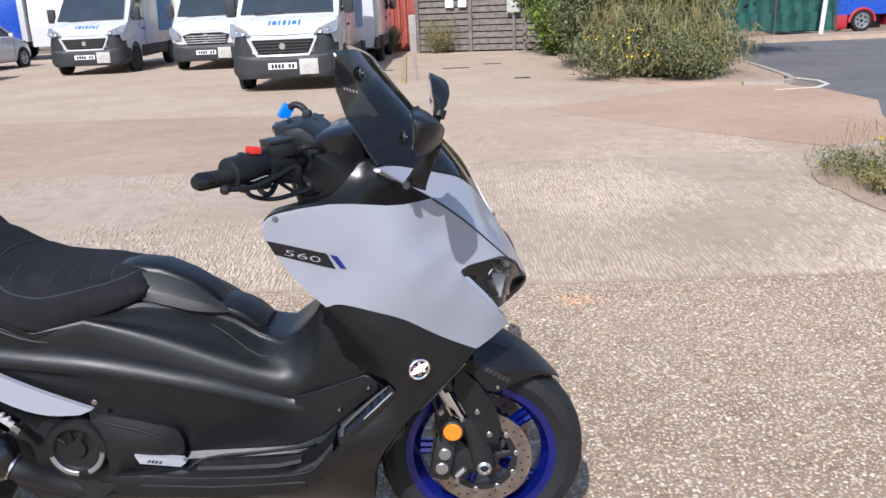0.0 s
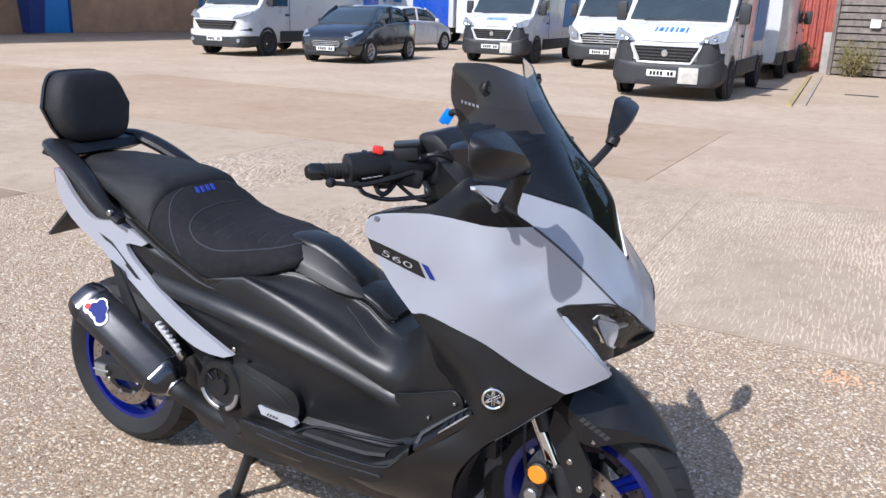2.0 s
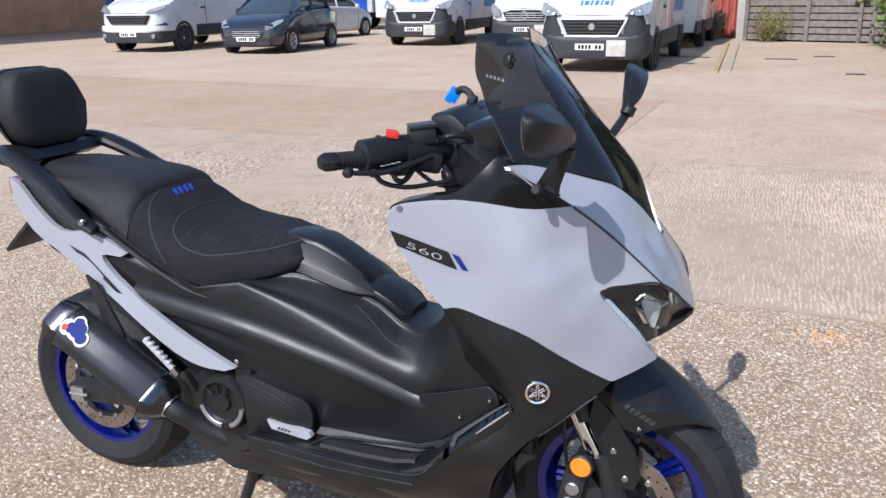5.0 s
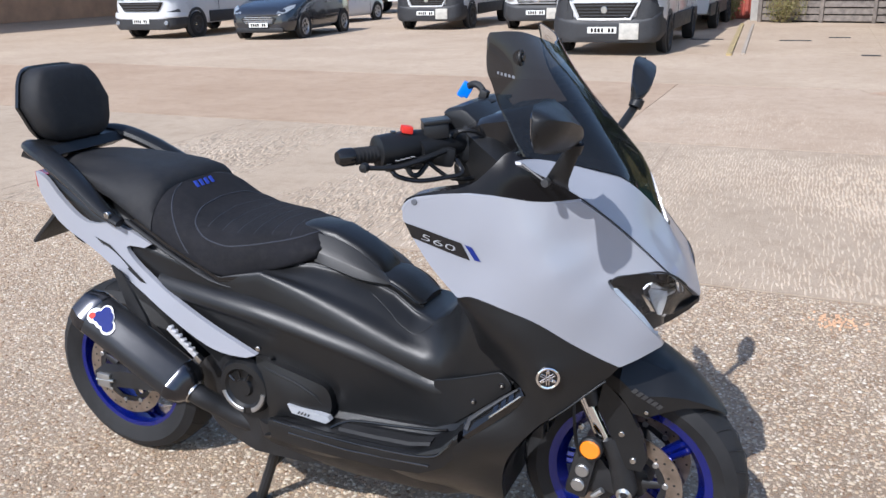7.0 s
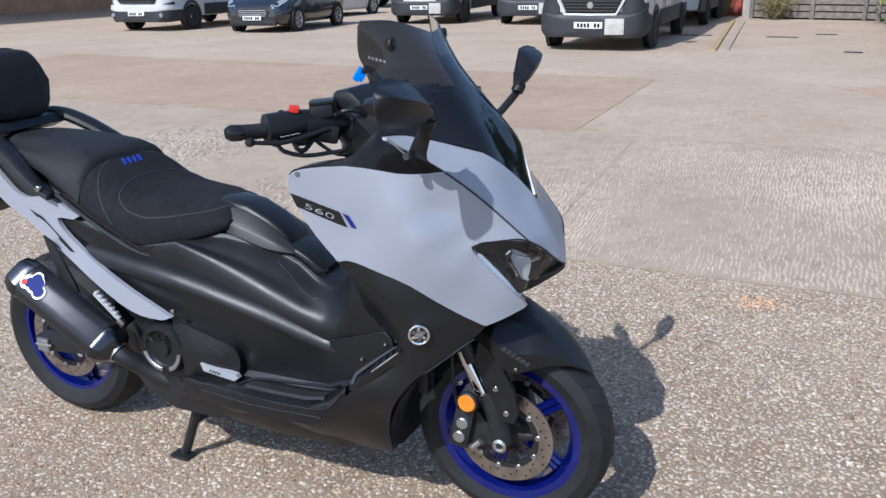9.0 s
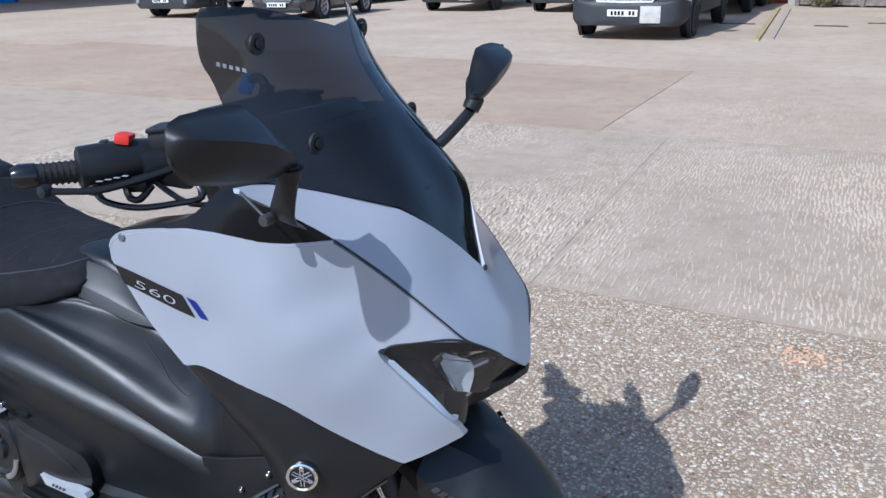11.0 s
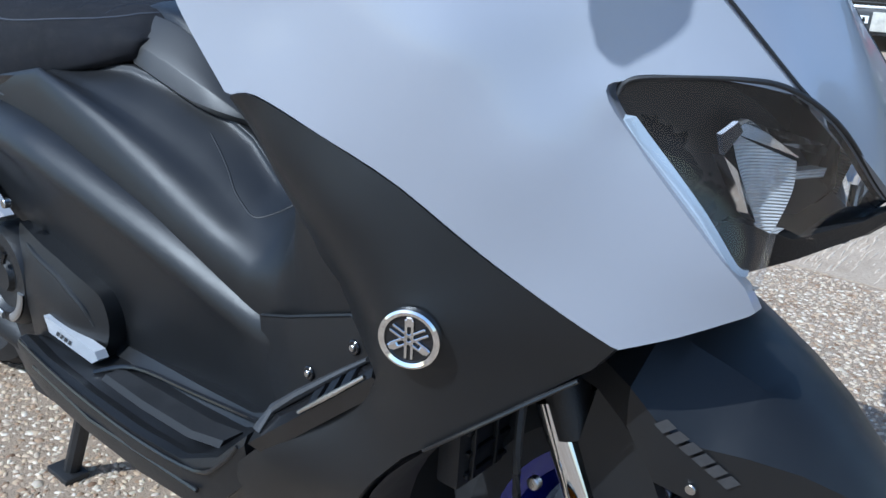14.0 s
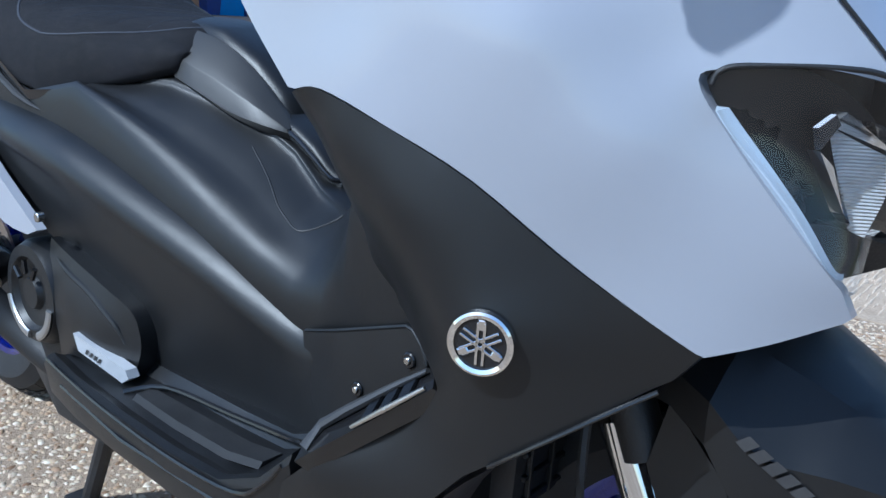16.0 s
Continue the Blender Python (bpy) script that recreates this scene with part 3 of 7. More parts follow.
def cover_profile(x, zr, yr, zb, yb):
    h = zr - zb
    k = min(1, max(0, (.33 - x) / .08))
    tuck = .010 * k
    return [(x, yr + .06, zr + .014), (x, yr + .026, zr + .004), (x, yr + .007, zr - .012), (x, yr, zr - .030), (x, yr + .003 * k, zr - .044), (x, yr + tuck, zr - h * .4), (x, yr * .5 + yb * .5 + tuck, zr - h * .7), (x, yb, zb)]


cover_stations = [(-.47, .697, -.222, .63, -.222), (-.30, .678, -.232, .55, -.228), (-.16, .661, -.235, .515, -.222), (-.06, .641, -.231, .44, -.212), (.05, .612, -.223, .365, -.200), (.154, .582, -.212, .355, -.192),
                  (.256, .546, -.198, .36, -.186), (.325, .524, -.189, .372, -.186), (.36, .527, -.191, .385, -.190), (.42, .550, -.200, .425, -.200), (.47, .570, -.208, .48, -.208), (.517, .588, -.213, .530, -.213), (.546, .572, -.217, .553, -.216)]
both("side_cover", sweep(cover_stations, cover_profile), BLACK, scooter)
SWOOSH = lambda x, z: -.193 - .134 * (x - .353) - .02 * max(0, .50 - z) + .009 * min(1, max(0, (.405 - x) / .06))
plate_outline = [tuple(p) for p in curve([(.335, .520), (.36, .529), (.43, .556), (.515, .589)], 3) + curve([(.524, .588), (.540, .574), (.547, .556)], 3) + curve([(.54, .548), (.47, .490), (.395, .426)], 3) + curve([(.385, .425), (.36, .45), (.34, .49)], 3)]
both("cover_plate", panel(plate_outline, lambda x, z: SWOOSH(x, z) - .004, step=.02, thick=.008), BLACK, scooter)
both("plate_edge", tube([(x, SWOOSH(x, z) - .003, z) for x, z in plate_outline[1:16]], .0022, 6), BLACK, scooter)
for x, z in ((.524, .559), (.449, .499)):
    both("cover_bolt", disc_bar((x, SWOOSH(x, z) - .005, z), .008, .006), BLACK_GLOSS, scooter)
    both("bolt_head", disc_bar((x, SWOOSH(x, z) - .008, z), .0035, .004), STEEL, scooter)
rail = tube([(x, y, z) for x, y, z in curve([(-.56, -.207, .842), (-.43, -.209, .770), (-.30, -.203, .704), (-.22, -.192, .684)], 4)], [.006] * 9 + [.004, .003, .002, .001], 8)
both("seat_rail", rail, BLACK_DULL, scooter)

# pod beside the engine, with a bright name strip (plain bars)
POD = field([(-.150, .521, -.232), (-.03, .490, -.236), (.050, .462, -.226), (.062, .425, -.224), (.05, .378, -.230), (.01, .398, -.243), (-.06, .408, -.250), (-.13, .428, -.247), (-.12, .348, -.240), (.0, .438, -.244), (-.08, .458, -.250)])
both("pod_crease", tube([(x, POD(x, z) + .002, z) for x, z in curve([(-.150, .505), (-.09, .490), (-.03, .472), (.02, .445), (.04, .42)], 4)], [.002] * 3 + [.005] * 11 + [.003] * 3, 8), BLACK, scooter)
pod_outline = [tuple(p) for p in curve([(-.152, .521), (-.08, .508), (-.012, .489), (.042, .470), (.060, .446), (.064, .41), (.05, .370)], 3) + curve([(.03, .363), (-.06, .373), (-.122, .353)], 2) + curve([(-.118, .388), (-.130, .448), (-.148, .49)], 2)]
both("engine_pod", panel(pod_outline, POD, step=.015, thick=.03), BLACK, scooter)
STRIP = lambda x, z: -.2445 + .10 * (x - .012)
plate = decal([(-.046, -.010), (.050, -.010), (.062, .002), (.054, .011), (-.060, .011)], [(0, 1, 2, 3, 4)], (.010, .394), (.985, -.173), STRIP, .008)
ex = bmesh.ops.extrude_face_region(plate, geom=plate.faces[:])["geom"]
for v in ex:
    if isinstance(v, bmesh.types.BMVert):
        v.co.y += .016
both("name_strip", plate, NAME_WHITE, scooter, "pale metal name strip")
tv, tf = bar_strip(4, .036, .008, .45)
both("lettering", decal(tv, tf, (-.002, .391), (.985, -.173), STRIP, .0095, slant=.5), GREY_TRIM, scooter)

# foot boards and belly
fb_rings = []
for x, z, w in ((-.10, .362, .276), (.0, .366, .292), (.12, .370, .302), (.25, .373, .306), (.34, .378, .304), (.40, .405, .298), (.44, .446, .290)):
    fb_rings.append([Vector((x, y, zz)) for y, zz in ((-.16, z - .05), (-.17, z + .020), (-.200, z + .022), (-.212, z + .008), (-w + .030, z), (-w + .014, z + .008), (-w + .004, z + .006), (-w, z - .004), (-w + .008, z - .05))])
both("foot_board", loft(fb_rings), BLACK, scooter, "ribbed black foot board")
mat_r = loft([[Vector((x, y, zz)) for y, zz in ((-.222, z), (-w + .04, z), (-w + .046, z + .007), (-.228, z + .007))] for x, z, w in ((.10, .371, .298), (.20, .374, .304), (.30, .377, .304), (.355, .386, .300))])
both("foot_mat", mat_r, RUBBER, scooter)
both("mat_rim", tube([(x, y, z) for x, y, z in curve([(.075, -.255, .372), (.12, -.222, .384), (.24, -.212, .390), (.34, -.208, .398), (.385, -.222, .415)], 4)], .0035, 8), BLACK_GLOSS, scooter)
both("sill_line", tube([(x, y, z) for x, y, z in curve([(-.075, -.283, .375), (.08, -.299, .376), (.25, -.3075, .379), (.37, -.302, .384), (.41, -.296, .410), (.43, -.291, .436)], 4)], .0026, 6), BLACK_GLOSS, scooter)
both("sill_groove", tube([(x, y, z) for x, y, z in ((-.03, -.286, .352), (.15, -.302, .352), (.37, -.300, .358))], .003, 6), BLACK_GLOSS, scooter)
belly = loft([[Vector((x, y, z)) for y, z in curve([(-w, t), (-w * .96, t - .05), (-w * .7, b + .02), (-w * .4, b), (w * .4, b), (w * .7, b + .02), (w * .96, t - .05), (w, t)], 2)] for x, w, t, b in ((-.28, .16, .33, .19), (-.14, .24, .33, .185), (.1, .262, .34, .178), (.35, .25, .36, .178), (.50, .18, .40, .20))])
part("belly", belly, BLACK_DULL, scooter, sharp=50)


# ---- seat, rails, backrest, tail ----
def seat_ring(x, tz, tw, lz, lw):
    r = curve([(0, tz), (-tw * .6, tz - .002), (-tw, tz - .018), (-(tw + lw) / 2 - .012, (tz + lz) / 2), (-lw, lz + .012), (-lw + .014, lz), (-lw * .5, lz + .004)], 4)
    return [Vector((x, y, z)) for y, z in r] + [Vector((x, -y, z)) for y, z in r[:0:-1]]


rider = [(-.018, .806, .06, .776, .098), (-.026, .818, .08, .762, .112), (-.06, .828, .095, .752, .13), (-.11, .828, .118, .738, .152), (-.17, .832, .145, .725, .172), (-.25, .832, .165, .712, .196), (-.32, .840, .170, .722, .203),
         (-.38, .860, .165, .752, .204), (-.43, .893, .155, .782, .204), (-.46, .914, .147, .80, .203), (-.49, .928, .135, .818, .20)]
seat = part("rider_seat", loft([seat_ring(*s) for s in rider]), SEAT_SUEDE, scooter, "black suede rider seat with quilted pad", sharp=60)
pill = [(-.478, .925, .138, .812, .205), (-.495, .946, .142, .822, .203), (-.54, .958, .142, .848, .20), (-.62, .968, .138, .885, .188), (-.72, .975, .128, .912, .165), (-.82, .977, .115, .93, .14), (-.90, .972, .095, .944, .115), (-.93, .962, .07, .948, .085)]
pillion = part("pillion_seat", loft([seat_ring(*s) for s in pill]), SEAT, scooter, "black vinyl pillion seat", sharp=60)
skirt = loft([[Vector((x, -w + .004, z)) for x, w, z in ((-.53, .21, .852), (-.42, .214, .79), (-.27, .208, .714), (-.2, .196, .722))], [Vector((x, -w + .004, z)) for x, w, z in ((-.56, .206, .838), (-.43, .210, .772), (-.27, .204, .70), (-.19, .192, .710))]], cap=False, closed=False)
both("seat_skirt", skirt, BLACK_GLOSS, scooter)
def on_seat(x, f):
    """A point of the rider seat's skin: station x, way f from its crown (0) to its lower edge (1)."""
    rows = sorted(rider)
    vals = [np.interp(x, [r[0] for r in rows], [r[k] for r in rows]) for k in range(1, 5)]
    ring = seat_ring(x, *vals)
    return ring[min(int(f * 16), 16)].lerp(ring[min(int(f * 16) + 1, 17)], f * 16 - int(f * 16))


pad_edge = [on_seat(x, f) for x, f in curve([(-.40, .0), (-.39, .25), (-.36, .48), (-.30, .60), (-.22, .62), (-.14, .56), (-.07, .42), (-.04, .18), (-.036, 0)], 5)]
both("seat_piping", tube(pad_edge, .0019, 6), PIPING, seat)
both("seat_piping", tube([on_seat(x, f) for x, f in curve([(-.475, .2), (-.45, .45), (-.41, .68), (-.36, .9)], 5)], .0019, 6), PIPING, seat)
for k in range(6):
    x = -.35 + k * .045
    part("quilt_line", tube([on_seat(x + abs(f) * .05, abs(f)) * 1.0 if f <= 0 else Vector((on_seat(x + f * .05, f).x, -on_seat(x + f * .05, f).y, on_seat(x + f * .05, f).z)) for f in np.linspace(-.42, .42, 13)], .0009, 5), PIPING, seat)
for i in range(4):
    part("embroidered_bar", box((.0030, .012, .021), (-.4520, -.034 + i * .021, .9115), .0008, (0, -38, 0), None, 1), BLUE_THREAD, seat, "blue embroidered bar")
for s in (-1, 1):
    line = curve([(-.985, s * .10, .992), (-.955, s * .135, 1.010), (-.90, s * .16, 1.004), (-.82, s * .18, .975), (-.72, s * .2, .925), (-.62, s * .222, .866), (-.565, s * .222, .838)], 4)
    rad = [.019 + .016 * math.sin(math.pi * min(1, i / (len(line) - 1) * 1.1)) for i in range(len(line))]
    part("grab_rail", tube(line, rad, 12, flat=.62), BLACK, scooter, "black grab rail")
    part("rail_bolt", disc_bar((-.59, s * .238, .862), .009, .012), STEEL, scooter)
part("rail_bridge", loft([[Vector((x, y, z)) for x, z in ((-1.0, .975), (-.965, 1.022), (-.89, 1.010), (-.87, .985), (-.93, .962))] for y in (-.14, -.06, .06, .14)]), BLACK, scooter)
mount = tube([(-.94, 0, .985), (-.975, 0, 1.03), (-1.0, 0, 1.07)], [.075, .065, .05], 12, flat=.4, up=(0, 1, 0))
rest = part("backrest", mount, BLACK_DULL, scooter, "black padded backrest on a bracket")
pad_rings = []
for d, k in ((-.050, .86), (-.040, .97), (-.005, 1.0), (.022, .99), (.036, .90), (.041, .60), (.042, .3)):
    ring = []
    for a in np.arange(32) * math.pi / 16:
        c, s = math.cos(a), math.sin(a)
        e = 6.0
        y = .138 * k * abs(c) ** (2 / e) * math.copysign(1, c)
        z = .112 * k * abs(s) ** (2 / e) * math.copysign(1, s)
        y *= 1.02 - .30 * max(0, -z / .112 - .1) - .36 * max(0, z / .112 - .12)
        ring.append(Vector((-.935 + d - .18 * z, y, 1.118 + z * .95)))
    pad_rings.append(ring)
part("backrest_pad", loft(pad_rings), SEAT, rest, "black backrest pad", sharp=60)
shell = [[Vector((p.x - .030 - (.012 if k < 2 else 0), p.y * (1.03 - .25 * (k < 1)), 1.118 + (p.z - 1.118) * (1.03 - .25 * (k < 1)))) for p in pad_rings[2]] for k in range(3)]
part("backrest_shell", loft(shell), BLACK_GLOSS, rest)
TAIL = field([(-.98, .92, -.115), (-.91, .915, -.142), (-.73, .82, -.192), (-.6, .826, -.205), (-.475, .783, -.214), (-.49, .70, -.222), (-.39, .655, -.238), (-.277, .585, -.25), (-.13, .54, -.262),
              (-.325, .548, -.252), (-.464, .622, -.24), (-.595, .693, -.22), (-.71, .75, -.2), (-.853, .80, -.17), (-.957, .877, -.13)])
tail_outline = [tuple(p) for p in curve([(-.985, .925), (-.91, .915), (-.82, .862), (-.72, .818), (-.60, .826), (-.475, .785)], 3) + curve([(-.50, .772), (-.565, .768), (-.515, .715), (-.40, .652), (-.27, .592), (-.128, .541)], 3)
                + curve([(-.16, .528), (-.24, .527), (-.325, .551), (-.464, .625), (-.595, .692), (-.71, .748), (-.853, .80), (-.957, .872)], 3)]
both("tail_panel", panel(tail_outline, TAIL, step=.018, thick=.014), PAINT, scooter, "satin grey tail panel")
slot = decal([(-.10, -.008), (.10, -.004), (.12, .006), (-.04, .012)], [(0, 1, 2, 3)], (-.60, .735), (.84, -.54), TAIL, .0012)
both("tail_slot", slot, BLACK_DULL, scooter)
part("tail_lamp", loft([[Vector((x, y, z)) for y, z in ((-w, b), (-w, t), (w, t), (w, b))] for x, w, b, t in ((-.95, .12, .872, .918), (-.99, .11, .88, .925), (-1.0, .08, .89, .92))]), RED_LENS, scooter, "red tail lamp")
part("tail_under", loft([[Vector((x, y, z)) for y, z in ((-w, b), (-w, t), (w, t), (w, b))] for x, w, b, t in ((-.40, .15, .60, .70), (-.65, .15, .70, .80), (-.95, .09, .84, .90))]), BLACK_DULL, scooter)
holder = tube([(-.86, 0, .83), (-.94, 0, .79), (-1.01, 0, .735)], [.05, .06, .085], 8, flat=.22, up=(0, 1, 0))
hold = part("plate_bracket", holder, BLACK_DULL, scooter, "black rear number-plate bracket")
part("plate_back", box((.012, .20, .15), (-1.006, 0, .745), .003, (0, 48, 0)), BLACK_DULL, hold)
part("number_plate", box((.004, .18, .15), (-1.016, 0, .739), .001, (0, 48, 0)), YELLOW_PLATE, hold, "yellow rear number plate")
part("plate_lettering", box((.002, .14, .045), (-1.0185, 0, .737), 0, (0, 48, 0)), BLACK_GLOSS, hold)


# ---- wheels ----
def wheel(name, x, z, radius, rim_r, width, disc_r, label, lip=.028):
    w = part(name, lathe([(radius, 0), (radius - .004, width * .22), (radius - .018, width * .40), (radius - .045, width * .5), (rim_r + .012, width * .42), (rim_r - .006, width * .34),
                          (rim_r - .006, -width * .34), (rim_r + .012, -width * .42), (radius - .045, -width * .5), (radius - .018, -width * .40), (radius - .004, -width * .22)], (x, 0, z), "y", 72), RUBBER, scooter, label)
    hw = width * .36
    part("rim", lathe([(rim_r + .010, -hw - .006), (rim_r + .012, -hw), (rim_r - .004, -hw + .008), (rim_r - .018, -hw * .4), (rim_r - .018, hw * .4), (rim_r - .004, hw - .008), (rim_r + .012, hw), (rim_r + .010, hw + .006),
                       (rim_r - lip * .35, hw + .002), (rim_r - lip, hw * .4), (rim_r - lip, -hw * .4), (rim_r - lip * .35, -hw - .002)], (x, 0, z), "y", 64), BLUE_RIM, w, "metallic blue wheel rim")
    for k in range(5):
        a = radians(90 + 72 * k + (18 if x > 0 else 40))
        for d in (-.16, .16):
            p0 = (x + .045 * math.cos(a + d), 0, z + .045 * math.sin(a + d))
            p1 = (x + (rim_r - .02) * math.cos(a + d * .35), 0, z + (rim_r - .02) * math.sin(a + d * .35))
            mid = [(p0[i] + p1[i]) / 2 for i in range(3)]
            part("spoke", tube([p0, mid, p1], [.014, .010, .012], 8, flat=1.5, up=(0, 1, 0)), BLUE_RIM, w)
    part("hub", lathe([(.018, -.06), (.052, -.055), (.056, -.02), (.056, .02), (.052, .055), (.018, .06)], (x, 0, z), "y", 32), BLACK_DULL, w)
    for y in ((-.067, .067) if x > 0 else (-.072,)):
        d = part("brake_disc", lathe([(disc_r, y - .0025), (disc_r, y + .0025), (disc_r - .038, y + .0025), (disc_r - .038, y - .0025)], (x, 0, z), "y", 60), DISC, w, "drilled steel brake disc")
        holes = bmesh.new()
        for k in range(36):
            a = radians(10 * k)
            rr = disc_r - (.010, .019, .028)[k % 3]
            disc_bar((x + rr * math.cos(a), y - .003, z + rr * math.sin(a)), .0032, .001, "y", 8, holes)
        tagged(part("disc_drilling", holes, BLACK_DULL, d), kind="stuff")
        part("disc_carrier", lathe([(disc_r - .036, y - .002), (disc_r - .036, y + .002), (disc_r - .052, y + .002), (disc_r - .052, y - .002)], (x, 0, z), "y", 10), BLACK_DULL, d, smooth=False)
        for k in range(10):
            a = radians(36 * k + 8)
            if k % 2 == 0:
                part("disc_arm", tube([(x + r * math.cos(a), y, z + r * math.sin(a)) for r in (.04, disc_r - .05)], [.013, .008], 8, flat=.3, up=(0, 1, 0)), BLACK_DULL, d)
            part("disc_button", disc_bar((x + (disc_r - .040) * math.cos(a), y - .003, z + (disc_r - .040) * math.sin(a)), .0075, .007, "y", 12), ALLOY, d)
    tread = bmesh.new()
    for k in range(30):
        a0 = 2 * math.pi * k / 30
        for s in (-1, 1):
            pts = []
            for q in range(5):
                f = q / 4
                yy = s * width * (.06 + .34 * f)
                rr = radius - .0175 * (max(0, f - .35) / .65) ** 2 - .0005
                a = a0 + .09 * f + (.05 if s > 0 else 0)
                pts.append((x + rr * math.cos(a), yy, z + rr * math.sin(a)))
            tube(pts, .0011, 5, tread)
    tagged(part("tread_groove", tread, BLACK_DULL, w), kind="stuff")
    return w


front_wheel = wheel("front_wheel", WB, .2745, .2745, .1905, .120, .1335, "front wheel with black road tyre")
rear_wheel = wheel("rear_wheel", -WB, .2865, .2865, .1905, .160, .141, "rear wheel with black road tyre", .018)

# front fork, calliper, reflector, mudguard
for s in (-1, 1):
    y = s * .100
    fork = part("fork_leg", tube([(.680, y, .52), (.757, y, .368)], .0195, 16), CHROME, scooter, "chromed fork tube with black lower leg")
    part("fork_seal", tube([(.645, y, .64), (.680, y, .562), (.682, y, .558), (.712, y, .494)], [.027, .027, .023, .023], 14), BLACK_DULL, fork)
    part("fork_slider", tube([(.750, y, .412), (.775, y, .35), (.793, y, .275), (.797, y, .262)], [.026, .027, .03, .02], 14), BLACK_DULL, fork)
    part("axle_nut", lathe([(.009, y + s * .02), (.017, y + s * .022), (.019, y + s * .03), (.012, y + s * .034), (.009, y + s * .03)], (.795, 0, .278), "y", 20), STEEL, fork)
    guard = loft([[Vector((gx, y + s * d, gz)) for gx, gz in ((.735, .565), (.790, .510), (.828, .440), (.842, .378), (.830, .345), (.795, .348), (.762, .413), (.722, .497))] for d in (.006, .014, .020)])
    g = part("fork_guard", guard, BLACK, fork)
    for gx, gz in ((.781, .436), (.810, .372)):
        part("guard_bolt", disc_bar((gx, y + s * .021, gz), .0075, .007, "y", 14), STEEL, g)
    cal = part("brake_calliper", box((.055, .045, .125), (.690, s * .112, .312), .012, (0, 12, 0)), BLACK_DULL, scooter, "black radial brake calliper")
    for cz, cx in ((.328, .695), (.287, .686)):
        part("piston_cap", disc_bar((cx, s * .138, cz), .0165, .010, "y", 20), ALLOY, cal)
    part("calliper_bracket", loft([[Vector((gx, s * d, gz)) for gx, gz in ((.70, .375), (.735, .35), (.785, .29), (.775, .262), (.735, .275), (.70, .25))] for d in (.095, .112)]), BLACK_DULL, cal)
    part("calliper_bleed", tube([(.722, s * .135, .262), (.745, s * .135, .285)], .008, 8), ALLOY, cal)
    part("calliper_bolt", disc_bar((.690, s * .137, .445), .007, .008, "y", 12), STEEL, cal)
    hose = curve([(.66, s * .12, .58), (.675, s * .15, .48), (.682, s * .145, .40), (.688, s * .13, .36)], 4)
    part("brake_hose", tube(hose, .0045, 6), BLACK_DULL, cal)
    ref = part("reflector", disc_bar((.718, s * .160, .403), .0245, .012, "y", 28), ORANGE, scooter, "round amber side reflector")
    part("reflector_rim", lathe([(.0245, s * .164), (.0285, s * .160), (.0285, s * .148), (.0245, s * .148)], (.718, 0, .403), "y", 28), BLACK_DULL, ref)
    part("reflector_stay", box((.03, .03, .03), (.722, s * .14, .40), .004), BLACK_DULL, ref)
mud_st = [(.700, .625, .105, .555), (.735, .636, .125, .560), (.775, .632, .142, .545), (.805, .622, .136, .500), (.835, .609, .120, .487), (.87, .590, .103, .498), (.91, .563, .082, .507), (.95, .528, .055, .502), (.98, .497, .028, .487), (.999, .474, .006, .470)]
mud = loft([[Vector((x, y, z)) for y, z in ((-w * .97, b), (-w * .995, b + (t - b) * .25), (-w, b + (t - b) * .46), (-w * .80, b + (t - b) * .70), (-w * .58, b + (t - b) * .92), (-w * .30, t), (0, t + .002), (w * .30, t), (w * .58, b + (t - b) * .92), (w * .80, b + (t - b) * .70), (w, b + (t - b) * .46), (w * .995, b + (t - b) * .25), (w * .97, b))] for x, t, w, b in zip(*[[float(v) for v in np.interp(np.linspace(0, 1, 28), np.linspace(0, 1, len(mud_st)), [m[k] for m in mud_st])] for k in range(4)])], cap=False, closed=False)
mudguard = part("front_mudguard", mud, BLACK, scooter, "matt black front mudguard", sharp=24)
MUD = field([(.775, .56, -.141), (.805, .56, -.137), (.835, .55, -.121), (.87, .55, -.104), (.91, .535, -.083), (.80, .50, -.136), (.835, .495, -.118)])
yv, yf = bar_strip(6, .082, .012, .22)
both("lettering", decal(yv, yf, (.831, .533), (.70, -.60), MUD, .0025, slant=.2), GREY_TRIM, mudguard, "grey lettering bars on the mudguard")
both("mudguard_screw", disc_bar((.834, -.121, .502), .005, .005), STEEL, mudguard)
radiator = box((.03, .28, .22), (.585, 0, .50), .006)
part("radiator", radiator, BLACK_DULL, scooter, "black radiator behind the front wheel")
for k in range(8):
    part("radiator_fin", box((.006, .26, .006), (.602, 0, .405 + k * .026), .001, None, None, 1), BLACK, scooter)
for k in range(7):
    part("radiator_bar", box((.006, .006, .20), (.604, -.12 + k * .04, .50), .001, None, None, 1), BLACK, scooter)
part("rear_hugger", loft([[Vector((-WB + r * math.cos(a), y, .2865 + r * math.sin(a))) for r, y in ((.300, -.09), (.314, -.055), (.314, .055), (.300, .09))] for a in np.radians(np.arange(10, 80, 8))], cap=False, closed=False), BLACK_DULL, scooter)

